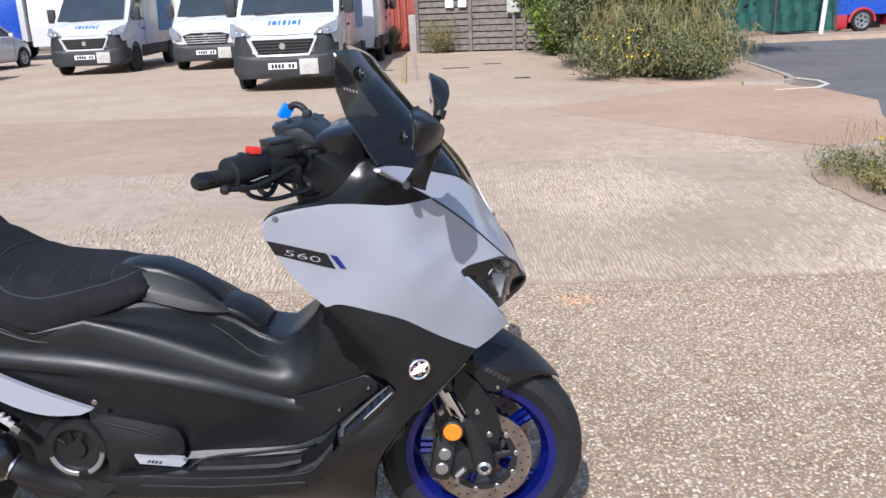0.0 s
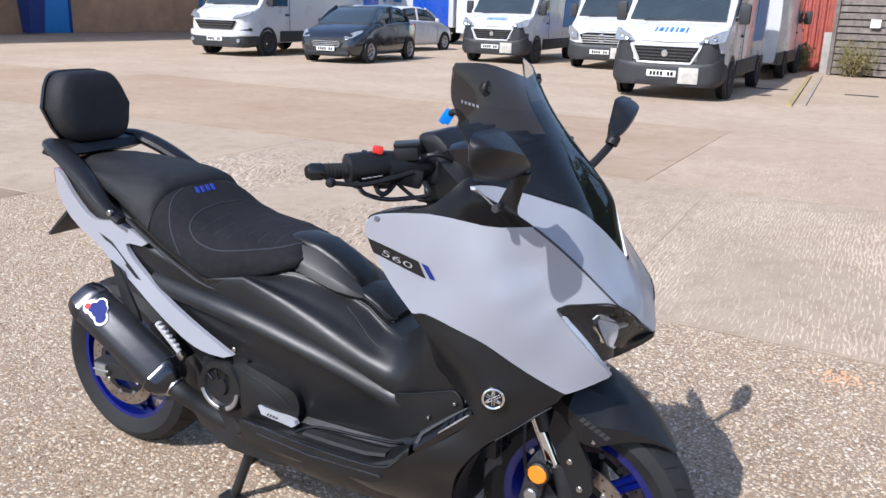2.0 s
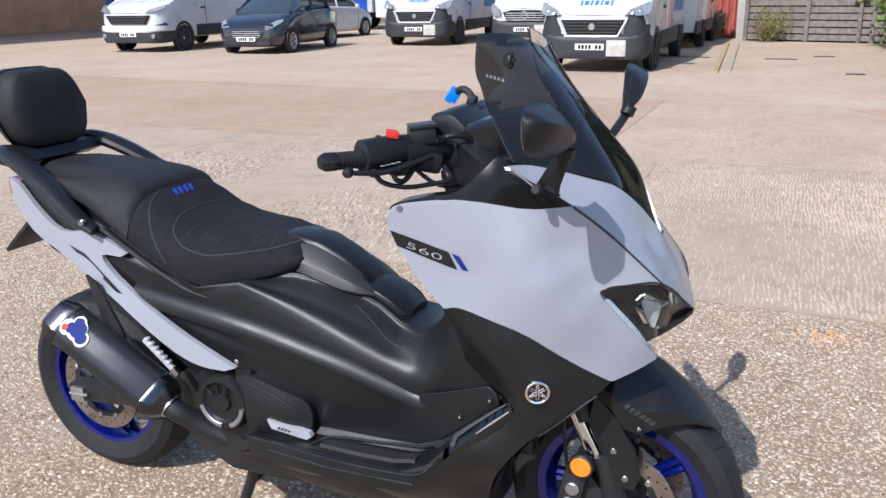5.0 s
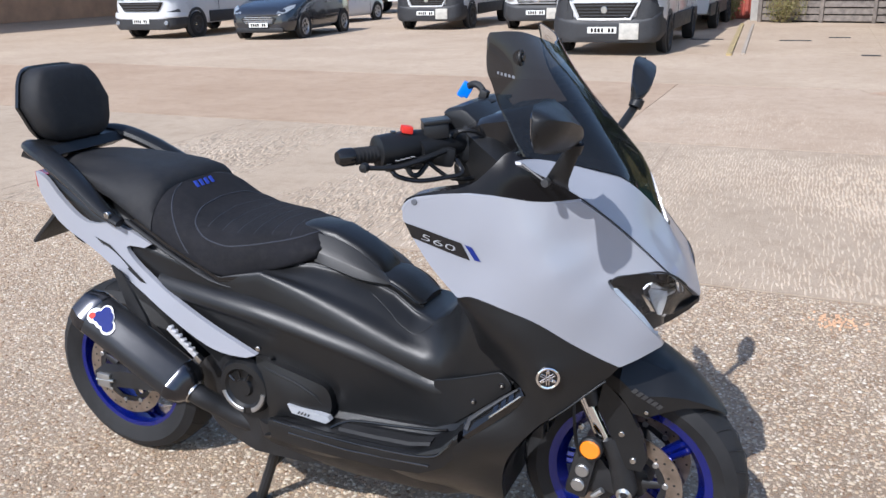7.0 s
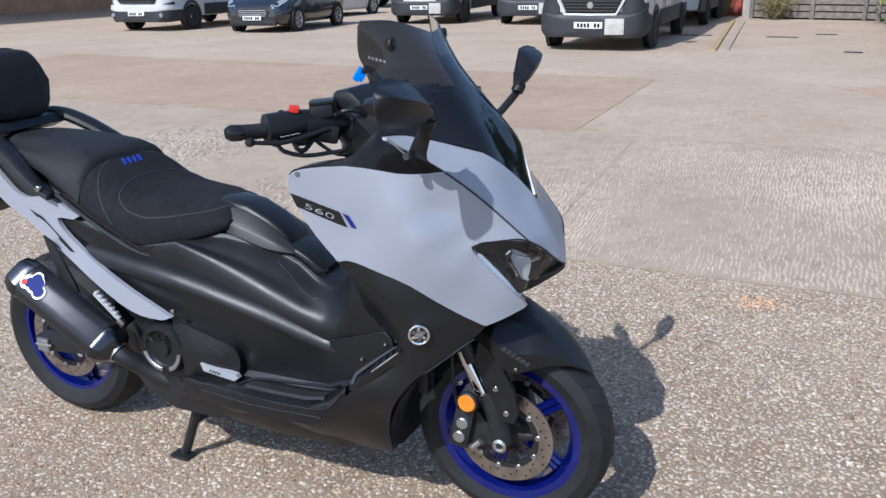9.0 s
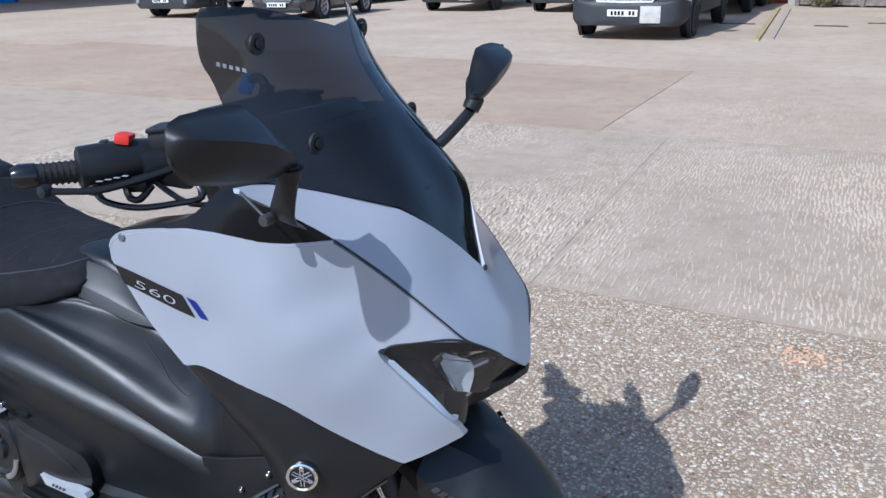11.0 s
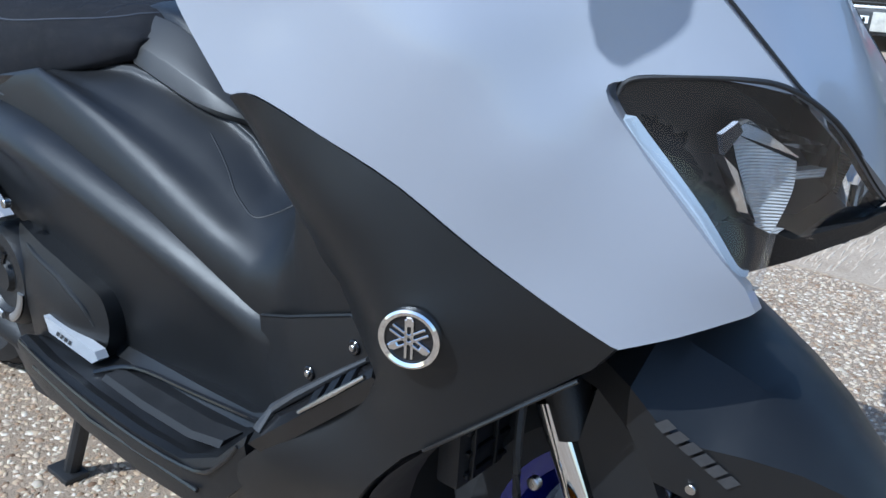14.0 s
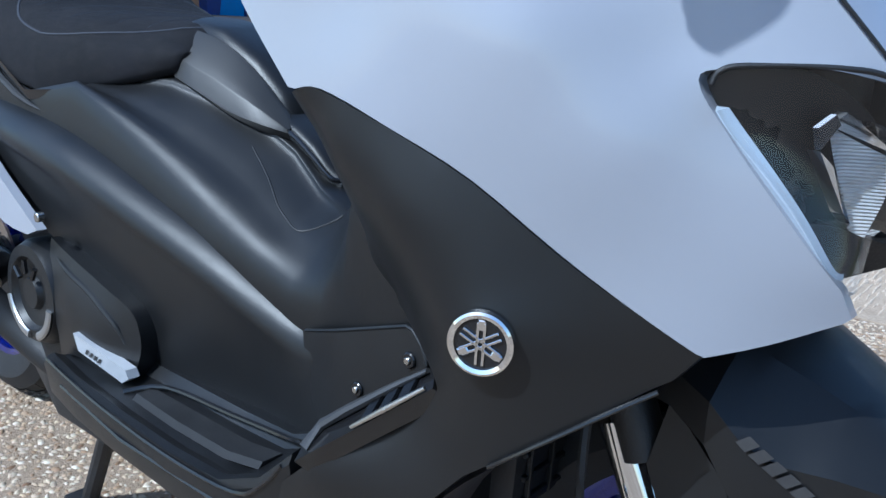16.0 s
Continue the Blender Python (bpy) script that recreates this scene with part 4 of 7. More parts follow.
# engine, swing arm, exhaust, clutch cover
part("engine_case", loft([[Vector((x, y, z)) for y, z in ((-w, b), (-w - .015, (b + t) / 2), (-w, t), (w, t), (w + .015, (b + t) / 2), (w, b))] for x, w, b, t in ((.10, .17, .22, .42), (-.05, .20, .21, .47), (-.20, .215, .22, .50), (-.33, .19, .25, .48), (-.42, .15, .28, .42))]), BLACK_DULL, scooter, sharp=20)
for s in (-1, 1):
    part("swing_arm", loft([[Vector((x, s * y, z)) for y, z in ((.105, zz - h), (.105, zz + h), (.145, zz + h * .8), (.145, zz - h * .8))] for x, zz, h in ((-.30, .36, .055), (-.50, .335, .045), (-.70, .305, .034), (-.84, .29, .03))]), BLACK_DULL, scooter)
axle = part("rear_axle", tube([(-WB, -.15, .292), (-WB, -.10, .292)], .016, 14), STEEL, scooter)
part("axle_block", box((.05, .012, .045), (-.80, -.15, .292), .004), ALLOY, axle)
part("adjuster_bolt", tube([(-.83, -.152, .292), (-.76, -.152, .296)], .005, 8), STEEL, axle)
part("rear_calliper", box((.10, .05, .06), (-.66, -.10, .33), .012, (0, 30, 0)), BLACK_DULL, scooter)
cover = part("clutch_cover", lathe([(.0001, -.250), (.022, -.250), (.026, -.242), (.050, -.244), (.056, -.252), (.072, -.250), (.080, -.234), (.080, -.19), (.0001, -.19)], (-.190, 0, .430), "y", 40, closed=False), BLACK, scooter, "round black clutch cover with bright arcs")
for a0, a1 in ((195, 268), (292, 352)):
    arc = [(-.190 + .064 * math.cos(radians(a)), -.253, .430 + .064 * math.sin(radians(a))) for a in np.linspace(a0, a1, 12)]
    part("bright_arc", tube(arc, .0065, 8, flat=.5, up=(0, 1, 0)), ALLOY, cover)
for a in (100, 60, 140):
    part("cover_rib", tube([(-.190 + r * math.cos(radians(a)), -.252, .430 + r * math.sin(radians(a))) for r in (.03, .05)], .004, 6), BLACK_GLOSS, cover)
AX0, AX1 = Vector((-.372, -.262, .412)), Vector((-.688, -.272, .604))
axd = (AX1 - AX0).normalized()
axs = axd.cross(Vector((0, 1, 0))).normalized()
axy = axs.cross(axd)


def can(d, k):
    out = []
    for a in np.arange(24) * math.pi / 12:
        c, s = math.cos(a), math.sin(a)
        r = k * .062 / max(abs(c), abs(s) * .92, (abs(c) + abs(s)) * .74)
        out.append(AX0 + axd * d + axs * r * 1.06 * c + axy * r * s)
    return out


L = (AX1 - AX0).length
muffler = part("silencer", loft([can(d, k) for d, k in ((.012, .96), (.02, 1), (L - .06, 1), (L - .052, 1))]), CARBON, scooter, "dark exhaust silencer with a small sticker", sharp=40)
part("silencer_front_cap", loft([can(d, k) for d, k in ((-.035, .42), (-.015, .80), (.006, 1.0), (.022, 1.03), (.026, 1.0))]), GUNMETAL, muffler, "blued metal end cap")
part("silencer_rear_cap", loft([can(d, k) for d, k in ((L - .058, 1.0), (L - .052, 1.03), (L - .03, 1.0), (L, .80), (L + .012, .45), (L + .006, .40))]), GUNMETAL, muffler, "dark metal outlet cap")
part("exhaust_pipe", tube(curve([AX0 + axd * .02, AX0 - axd * .05, (-.29, -.23, .345), (-.22, -.20, .30), (-.05, -.15, .25)], 4), .028, 14), BLACK_DULL, muffler)
part("pipe_clamp", tube([AX0 - axd * .035, AX0 - axd * .015], .034, 16), STEEL, muffler)
up_s = 1 if axs.z > 0 else -1
out_s = -1 if axy.y > 0 else 1
facet = (axs * up_s * .68 + axy * out_s * .74).normalized()
along = facet.cross(axd).normalized()
cq = AX0 + axd * (L - .098) + axs * up_s * .0455 + axy * out_s * .0415


def blot(spots, lift):
    own = bmesh.new()
    for n, (u, v, r) in enumerate(spots):
        own.faces.new([own.verts.new(cq + facet * (lift + n * .0002) + axd * (u + r * math.cos(a)) + along * (v + r * 1.1 * math.sin(a))) for a in np.arange(16) * math.pi / 8])
    return own


stick = part("sticker", blot(((0, 0, .026), (.026, .008, .020), (-.024, .012, .019), (.008, -.018, .017)), .003), WHITE_DECAL, muffler, "white-edged blue and red sticker")
part("sticker_field", blot(((-.002, -.002, .021), (-.022, .011, .0145), (.008, -.017, .0130), (.016, .004, .014)), .0065), BLUE_DECAL, stick)
part("sticker_mark", blot(((.031, .012, .0085),), .0075), RED_PART, stick)
part("silencer_bracket", loft([[Vector((x, -.235 - d, z)) for x, z in ((-.60, .72), (-.565, .70), (-.50, .58), (-.48, .50), (-.52, .50), (-.555, .58))] for d in (0, .008)]), BLACK_DULL, scooter)
strip = part("linkage", box((.115, .010, .016), (-.370, -.254, .535), .003, (0, 40, 0)), BRIGHT, scooter, "bright toothed metal bracket")
for k in range(6):
    part("linkage_tooth", box((.008, .012, .011), (-.402 + k * .0128, -.256, .574 - k * .0107), .002, (0, 40, 0)), BRIGHT, strip)
part("linkage_end", box((.024, .016, .022), (-.322, -.256, .494), .004, (0, 40, 0)), STEEL, strip)
for x, z in ((-.118, .562), (-.09, .325), (-.33, .36)):
    part("case_bolt", disc_bar((x, -.262 if z > .5 else -.225, z), .007, .01, "y", 12), STEEL, scooter)

# centre stand
stand = part("centre_stand", tube([(-.165, -.15, .25), (-.165, .15, .25)], .018, 10), BLACK_DULL, scooter, "black centre stand, down on the ground")
for s in (-1, 1):
    part("stand_leg", tube([(-.165, s * .130, .255), (-.212, s * .138, .12), (-.252, s * .145, .012)], .015, 10), BLACK_DULL, stand)
    part("stand_foot", box((.070, .045, .012), (-.258, s * .150, .006), .004), BLACK_DULL, stand)
part("stand_brace", tube([(-.212, -.138, .125), (-.212, .138, .125)], .012, 8), BLACK_DULL, stand)


# ---- screen, cockpit, bars, mirrors ----
SCR = field([(0, .925, .828), (0, 1.05, .758), (0, 1.118, .708), (0, 1.168, .670), (0, 1.215, .634), (0, 1.302, .566), (-.06, .975, .800), (.045, .975, .800), (-.125, 1.043, .757), (.092, 1.043, .757), (-.19, 1.073, .684), (.136, 1.073, .684),
             (-.25, 1.098, .585), (.180, 1.098, .585), (-.246, 1.14, .556), (.180, 1.14, .556), (-.232, 1.195, .528), (.170, 1.195, .525), (-.254, 1.268, .508), (.168, 1.262, .495), (-.255, 1.338, .509), (.172, 1.332, .478), (-.175, 1.145, .638), (.125, 1.145, .636), (-.185, 1.289, .551), (.12, 1.289, .542)])
sh = curve([(0, .921), (-.04, .965), (-.085, 1.008), (-.120, 1.039)], 3) + curve([(-.13, 1.047), (-.19, 1.075), (-.25, 1.099)], 3) + curve([(-.246, 1.13), (-.234, 1.19), (-.240, 1.235), (-.254, 1.268), (-.258, 1.30), (-.256, 1.332)], 3) + curve([(-.248, 1.343), (-.17, 1.340), (-.08, 1.320), (0, 1.302)], 3)
sf = curve([(.06, 1.308), (.11, 1.322), (.165, 1.338)], 3) + curve([(.174, 1.330), (.174, 1.30), (.170, 1.262), (.170, 1.195), (.177, 1.14), (.180, 1.100)], 3) + curve([(.177, 1.097), (.136, 1.075), (.096, 1.047)], 3) + curve([(.088, 1.039), (.064, 1.008), (.03, .965)], 3)
sh, sf = [tuple(p) for p in sh], [tuple(p) for p in sf[:-1]]
scr_outline = [p for i, p in enumerate(sh + sf) if i == 0 or math.dist(p, (sh + sf)[i - 1]) > .002]
screen = part("windscreen", panel(scr_outline, SCR, "x", .02, .004), SMOKED, scooter, "dark smoked windscreen")
for y, z in ((-.185, 1.289), (.12, 1.289), (-.175, 1.145), (.125, 1.145)):
    part("bolt_recess", lathe([(.0165, -.001), (.0165, .003), (.010, .004), (.010, -.001)], (SCR(y, z), y, z), "x", 20), BLACK_DULL, screen)
    part("screen_bolt", disc_bar((SCR(y, z) + .004, y, z), .008, .008, "x", 14), BLACK_GLOSS, screen)
mk = bmesh.new()
for k in range(5):
    vs = [mk.verts.new((SCR(yy, zz) + .003, yy, zz)) for yy, zz in ((-.240 + k * .0075, 1.262 - k * .0028), (-.2355 + k * .0075, 1.260 - k * .0028), (-.2355 + k * .0075, 1.266 - k * .0028), (-.240 + k * .0075, 1.268 - k * .0028))]
    mk.faces.new(vs)
part("screen_mark", mk, DECAL_GREY, screen, "small pale lettering bars")
scoop = loft([[Vector((SCR(y, z) - d, y, z)) for y, z in [tuple(p) for p in curve([(-.02, .95), (-.08, 1.05), (-.16, 1.09), (-.20, 1.13), (-.12, 1.16), (0, 1.165), (.12, 1.16), (.20, 1.13), (.16, 1.09), (.08, 1.05), (.02, .95)], 2)]] for d in (.012, .06)])
part("screen_stay", scoop, BLACK_DULL, scooter)
# wing covers beside the screen
WING = field([(.345, 1.005, -.318), (.457, 1.03, -.305), (.56, 1.022, -.285), (.69, 1.02, -.230), (.365, 1.022, -.312), (.478, 1.043, -.292), (.526, 1.082, -.272), (.56, 1.105, -.258), (.575, 1.095, -.272), (.62, 1.06, -.272)])
wing_outline = [tuple(p) for p in curve([(.340, 1.0), (.352, 1.013), (.40, 1.026), (.457, 1.036), (.49, 1.05), (.525, 1.084), (.545, 1.106), (.565, 1.108)], 3) + curve([(.582, 1.098), (.62, 1.072), (.66, 1.045), (.696, 1.016)], 3) + curve([(.66, 1.012), (.561, 1.018), (.457, 1.023), (.39, 1.013)], 3)]
both("wing_cover", panel(wing_outline, WING, step=.015, thick=.05), WING_BLACK, scooter)
cock = loft([[Vector((x, y, z)) for y, z in curve([(-w, b), (-w, (b + t) / 2), (-w * .75, t), (w * .75, t), (w, (b + t) / 2), (w, b)], 2)] for x, w, b, t in ((.40, .14, .86, 1.0), (.44, .20, .88, 1.02), (.50, .24, .9, 1.05), (.56, .235, .92, 1.08), (.62, .19, .94, 1.04), (.68, .12, .95, 1.0))])
part("cockpit", cock, BLACK_DULL, scooter, "dull black cockpit", sharp=40)
dash = loft([[Vector((x, y, z)) for y, z in ((-w, b), (-w * 1.05, t - .012), (-w * .9, t), (w * .9, t), (w * 1.05, t - .012), (w, b))] for x, w, b, t in ((.372, .115, 1.075, 1.115), (.40, .13, 1.06, 1.135), (.45, .14, 1.05, 1.155), (.52, .135, 1.05, 1.165), (.56, .11, 1.05, 1.15))])
hood = loft([[Vector((x, y, z)) for y, z in curve([(-w, b), (-w * 1.02, (b + t) / 2), (-w * .8, t), (w * .8, t), (w * 1.02, (b + t) / 2), (w, b)], 2)] for x, w, b, t in ((.372, .10, 1.04, 1.142), (.40, .135, 1.02, 1.155), (.45, .165, 1.0, 1.128), (.50, .19, .99, 1.098), (.54, .20, .98, 1.075))])
part("instrument_hood", hood, BLACK, scooter, "black hood under the instruments", sharp=40)
d = part("instrument_panel", dash, BLACK_GLOSS, scooter, "black instrument panel")
side = [(.346, 1.160), (.356, 1.168), (.392, 1.174), (.405, 1.168), (.476, 1.108), (.482, 1.092), (.470, 1.055), (.400, 1.070), (.356, 1.106), (.346, 1.120)]
binn = loft([[Vector((x * (1 - e) + .41 * e, y, z * (1 - e) + 1.115 * e)) for x, z in side] for y, e in ((-.128, .30), (-.124, .10), (-.112, 0), (.112, 0), (.124, .10), (.128, .30))])
part("instrument_case", binn, MIRROR_BLACK, d, "black instrument case", sharp=26)
part("display", box((.004, .16, .07), (.392, 0, 1.115), .002, (0, -60, 0)), BLACK_GLOSS, d)
riser = tube([(.42, 0, .90), (.385, 0, 1.03)], .05, 12)
bars = part("handlebar", riser, MIRROR_BLACK, scooter, "black handlebar with grips and levers")
for s in (-1, 1):
    P = lambda x, y, z: (x, s * y, z)
    part("bar_tube", tube(curve([P(.40, 0, 1.05), P(.39, .08, 1.075), P(.352, .17, 1.095), P(.305, .265, 1.096), P(.240, .365, 1.100)], 4), .0125, 12), MIRROR_BLACK, bars)
    gp = [P(.298, .275, 1.097), P(.290, .287, 1.097), P(.250, .350, 1.100), P(.243, .361, 1.100)]
    part("grip", tube(gp, [.019, .0175, .0165, .018], 16), RUBBER, bars, "ribbed black rubber grip")
    part("bar_end", tube([P(.245, .358, 1.1), P(.232, .378, 1.101), P(.226, .387, 1.101)], [.019, .019, .013], 14), BLACK_GLOSS, bars)
    sw = part("switch_pod", tube([P(.345, .190, 1.104), P(.340, .198, 1.104), P(.318, .230, 1.102), P(.288, .276, 1.100), P(.272, .300, 1.100), P(.269, .304, 1.100)], [.022, .031, .036, .037, .035, .024], 16), MIRROR_BLACK, bars, "black switch pod")
    part("pod_half", box((.044, .054, .036), P(.318, .228, 1.070), .012, (0, 0, s * -32)), MIRROR_BLACK, sw)
    part("switch_button", box((.024, .042, .016), P(.314, .240, 1.140), .004, (s * 4, 10, s * -32)), RED_PART if s < 0 else BLACK_GLOSS, sw)
    part("switch_rocker", box((.012, .020, .010), P(.292, .262, 1.135), .003, (s * 4, 0, s * -32)), BLACK_GLOSS, sw)
    mc = part("brake_reservoir", box((.058, .080, .036), P(.352, .178, 1.131), .010, (s * 3, -5, s * -30)), MIRROR_BLACK, bars, "black brake-fluid reservoir")
    part("reservoir_lid", box((.060, .082, .008), P(.353, .178, 1.151), .003, (s * 3, -5, s * -30)), MIRROR_BLACK, mc)
    part("master_cylinder", tube([P(.335, .235, 1.092), P(.40, .12, 1.10)], .030, 12), MIRROR_BLACK, mc)
    part("lever_pivot", box((.055, .055, .045), P(.372, .188, 1.078), .012, (0, 12, s * -30)), MIRROR_BLACK, mc)
    for px, py, pz in ((.345, .205, 1.098), (.362, .183, 1.097), (.385, .160, 1.118), (.350, .215, 1.075)):
        part("clamp_bolt", disc_bar(P(px, py + .018, pz), .005, .008, "y", 10), STEEL, mc)
    part("bar_clamp", box((.07, .09, .06), P(.385, .115, 1.085), .014, (0, 0, s * -20)), MIRROR_BLACK, bars)
    part("bar_shroud", box((.12, .12, .10), P(.425, .07, 1.05), .024, (0, -12, s * -10)), MIRROR_BLACK, bars)
    part("stem_shroud", box((.10, .09, .14), P(.440, .105, 1.00), .022, (0, -18, 0)), MIRROR_BLACK, bars)
    lev = [P(.304, .302, 1.067), P(.318, .298, 1.050), P(.354, .270, 1.037), P(.395, .23, 1.038), P(.424, .20, 1.044), P(.405, .185, 1.070)]
    part("brake_lever", tube(curve(lev, 4), .007, 10, flat=.75), BLACK_GLOSS, bars, "black lever")
    part("lever_ball", box((.018, .018, .020), P(.302, .303, 1.070), .006), BLACK_GLOSS, bars)
    part("lever_bracket", tube(curve([P(.318, .255, 1.070), P(.330, .262, 1.050), P(.345, .255, 1.046), P(.356, .235, 1.066)], 4), .006, 8), MIRROR_BLACK, bars)
    for k in range(9):
        a, b = P(.288 - k * .0047, .290 + k * .0074, 1.097 + k * .0003), P(.2865 - k * .0047, .2924 + k * .0074, 1.0971 + k * .0003)
        part("grip_rib", tube([a, b], .0185, 14), RUBBER, bars)
    outer = part("lever_blade", tube(curve([P(.385, .205, 1.092), P(.352, .262, 1.080), P(.322, .318, 1.074), P(.285, .372, 1.082)], 4), [.011] * 5 + [.0095] * 4 + [.0085] * 3 + [.009], 12, flat=.62), MIRROR_BLACK, bars, "black brake lever")
    part("lever_tip", lathe([(0, -.010), (.009, -.008), (.011, 0), (.009, .008), (0, .010)], P(.283, .376, 1.083), "y", 12), MIRROR_BLACK, outer)
    for k in range(4):
        part("lever_mark", box((.0095, .0065, .0012), P(.344 - k * .0062, .276 + k * .0115, 1.0895 - k * .0008), 0, (s * 4, 0, s * -28)), DECAL_GREY, outer)
    for k in range(3):
        part("grip_mark", box((.0015, .006, .010), P(.2815 - k * .006, .2985 + k * .009, 1.1085), 0, (0, -35, s * -32)), DECAL_GREY, bars)
    part("brake_hose", tube(curve([P(.385, .165, 1.10), P(.41, .18, 1.13), P(.45, .15, 1.12), P(.48, .10, 1.05)], 4), .005, 6), MIRROR_BLACK, bars)
    part("cable", tube(curve([P(.35, .23, 1.075), P(.40, .20, 1.03), P(.45, .13, 1.02), P(.47, .08, .98)], 4), .005, 6), MIRROR_BLACK, bars)
    part("mount_bolt", disc_bar(P(.34, .225, 1.105), .007, .02, "y", 10), STEEL, bars)
# blue lever on a bent stalk behind the screen
stalk = part("stalk", tube(curve([(.386, .036, 1.150), (.384, .038, 1.178), (.374, .042, 1.196), (.356, .047, 1.203), (.340, .052, 1.196)], 4), .0085, 10), BLACK_DULL, bars)
part("stalk_clamp", box((.040, .046, .046), (.388, .034, 1.150), .010, (0, 15, 0)), BLACK_DULL, stalk)
part("stalk_knuckle", box((.022, .024, .024), (.384, .038, 1.180), .007, (0, 20, 0)), BLACK_DULL, stalk)
part("blue_tab", box((.018, .026, .036), (.324, .056, 1.188), .004, (10, 32, 20)), BLUE_ANOD, stalk, "bright blue tab")
part("tab_plate", box((.026, .006, .030), (.332, .048, 1.186), .002, (10, 32, 20)), BLUE_ANOD, stalk)
for s in (-1, 1):
    P = lambda x, y, z: Vector((x, s * (y - (float(np.interp(z, (1.06, 1.14), (.142, .090))) if s > 0 else 0)), z))
    blade = []
    for x, z, y, hx, hy in ((.661, 1.054, .276, .024, .006), (.666, 1.066, .300, .022, .0085), (.674, 1.082, .312, .019, .009), (.686, 1.105, .320, .0165, .010), (.698, 1.128, .327, .0145, .0115), (.706, 1.144, .332, .0135, .013), (.709, 1.156, .334, .012, .013)):
        blade.append([P(x + hx * math.cos(a), y + hy * math.sin(a), z - .35 * hx * math.cos(a)) for a in np.linspace(0, 2 * math.pi, 14, endpoint=False)])
    if s > 0:
        arm = tube(curve([(.660, .150, 1.066), (.680, .185, 1.092), (.697, .238, 1.126), (.707, .268, 1.150)], 4), .0105, 12)
    ms = part("mirror_stem", loft(blade) if s < 0 else arm, MIRROR_BLACK, scooter, "black mirror on a flat angled stem")
    sections = ((.520, .685, 1.222, .692, 1.215, 1.200), (.516, .682, 1.230, .701, 1.220, 1.190), (.506, .680, 1.2355, .709, 1.222, 1.179), (.485, .676, 1.238, .722, 1.216, 1.163), (.44, .678, 1.238, .730, 1.207, 1.152), (.39, .684, 1.235, .733, 1.193, 1.143),
                (.378, .6855, 1.226, .733, 1.187, 1.141), (.365, .687, 1.214, .731, 1.181, 1.140), (.345, .690, 1.192, .727, 1.170, 1.140), (.328, .693, 1.172, .718, 1.161, 1.141), (.318, .697, 1.164, .710, 1.157, 1.145))
    if s > 0:
        sections = [(y, xr, max(tz, 1.186 + .24 * (y - .318)), cx, cz, bz) for y, xr, tz, cx, cz, bz in sections]
    rings = [[P(x, y, z) for x, z in curve([(xr, tz - .002), (xr + .003, tz), (xr + .5 * (cx - xr), tz - .32 * (tz - cz)), (cx - .002, cz + .003), (cx, cz - .002), (cx - .12 * (cx - xr), cz - .40 * (cz - bz)), (xr + .42 * (cx - xr), bz + .10 * (cz - bz)), (xr + .006, bz), (xr, bz + .004)], 2, True)] for y, xr, tz, cx, cz, bz in sections]
    part("mirror_shell", loft(rings), MIRROR_BLACK, ms, "matt black wedge-shaped mirror shell", sharp=48)
    edge = [(xr, y, tz - .006) for y, xr, tz, cx, cz, bz in sections[1:-1]] + [(xr, y, bz + .008) for y, xr, tz, cx, cz, bz in sections[-2:0:-1]]
    face = [[P(x - d, .43 + (y - .43) * .97, z) for x, y, z in edge] for d in (-.001, .0025)]
    part("mirror_glass", loft(face), MIRROR_GLASS, ms, "mirror glass")
    part("stem_collar", tube([P(.703, .329, 1.134), P(.708, .333, 1.150), P(.706, .332, 1.163)], [.0165, .018, .013], 14), MIRROR_BLACK, ms)
    if s < 0:
        part("stem_bolt", lathe([(0, -.006), (.0075, -.006), (.0085, -.004), (.0085, .012)], P(.648, .318, 1.067), "y", 14), GREY_TRIM, ms)
        part("stem_rib", tube([P(.594, .302, 1.097), P(.618, .307, 1.083), P(.645, .312, 1.067)], .0022, 6), GREY_TRIM, ms)


# ---- yard ----
def speckle_ground(name, lo, hi, dark, scale, relief, stain=(0.16, 0.11, 0.08)):
    """Concrete: broad stains, patches and grain."""
    m, nt, b = nodes_of(name)
    v = coords(nt)
    broad = add_noise(nt, 0.55, 6, v)
    mid = add_noise(nt, 5.0, 6, v, 0.7)
    fine = add_noise(nt, scale, 4, v, 0.75)
    col = ramp(nt, broad.outputs["Fac"], ((0.32, lo), (0.68, hi))).outputs["Color"]
    col = mix(nt, ramp(nt, mid.outputs["Fac"], ((0.48, (0, 0, 0)), (0.76, (0.7, 0.7, 0.7)))).outputs["Color"], col, dark)
    col = mix(nt, ramp(nt, fine.outputs["Fac"], ((0.35, (0.45, 0.45, 0.45)), (0.55, (0, 0, 0)))).outputs["Color"], col, stain)
    nt.links.new(col, b.inputs["Base Color"])
    b.inputs["Roughness"].default_value = 0.9
    b.inputs["Specular IOR Level"].default_value = 0.25
    bump(nt, b, fine.outputs["Fac"], 0.8, relief)
    return m


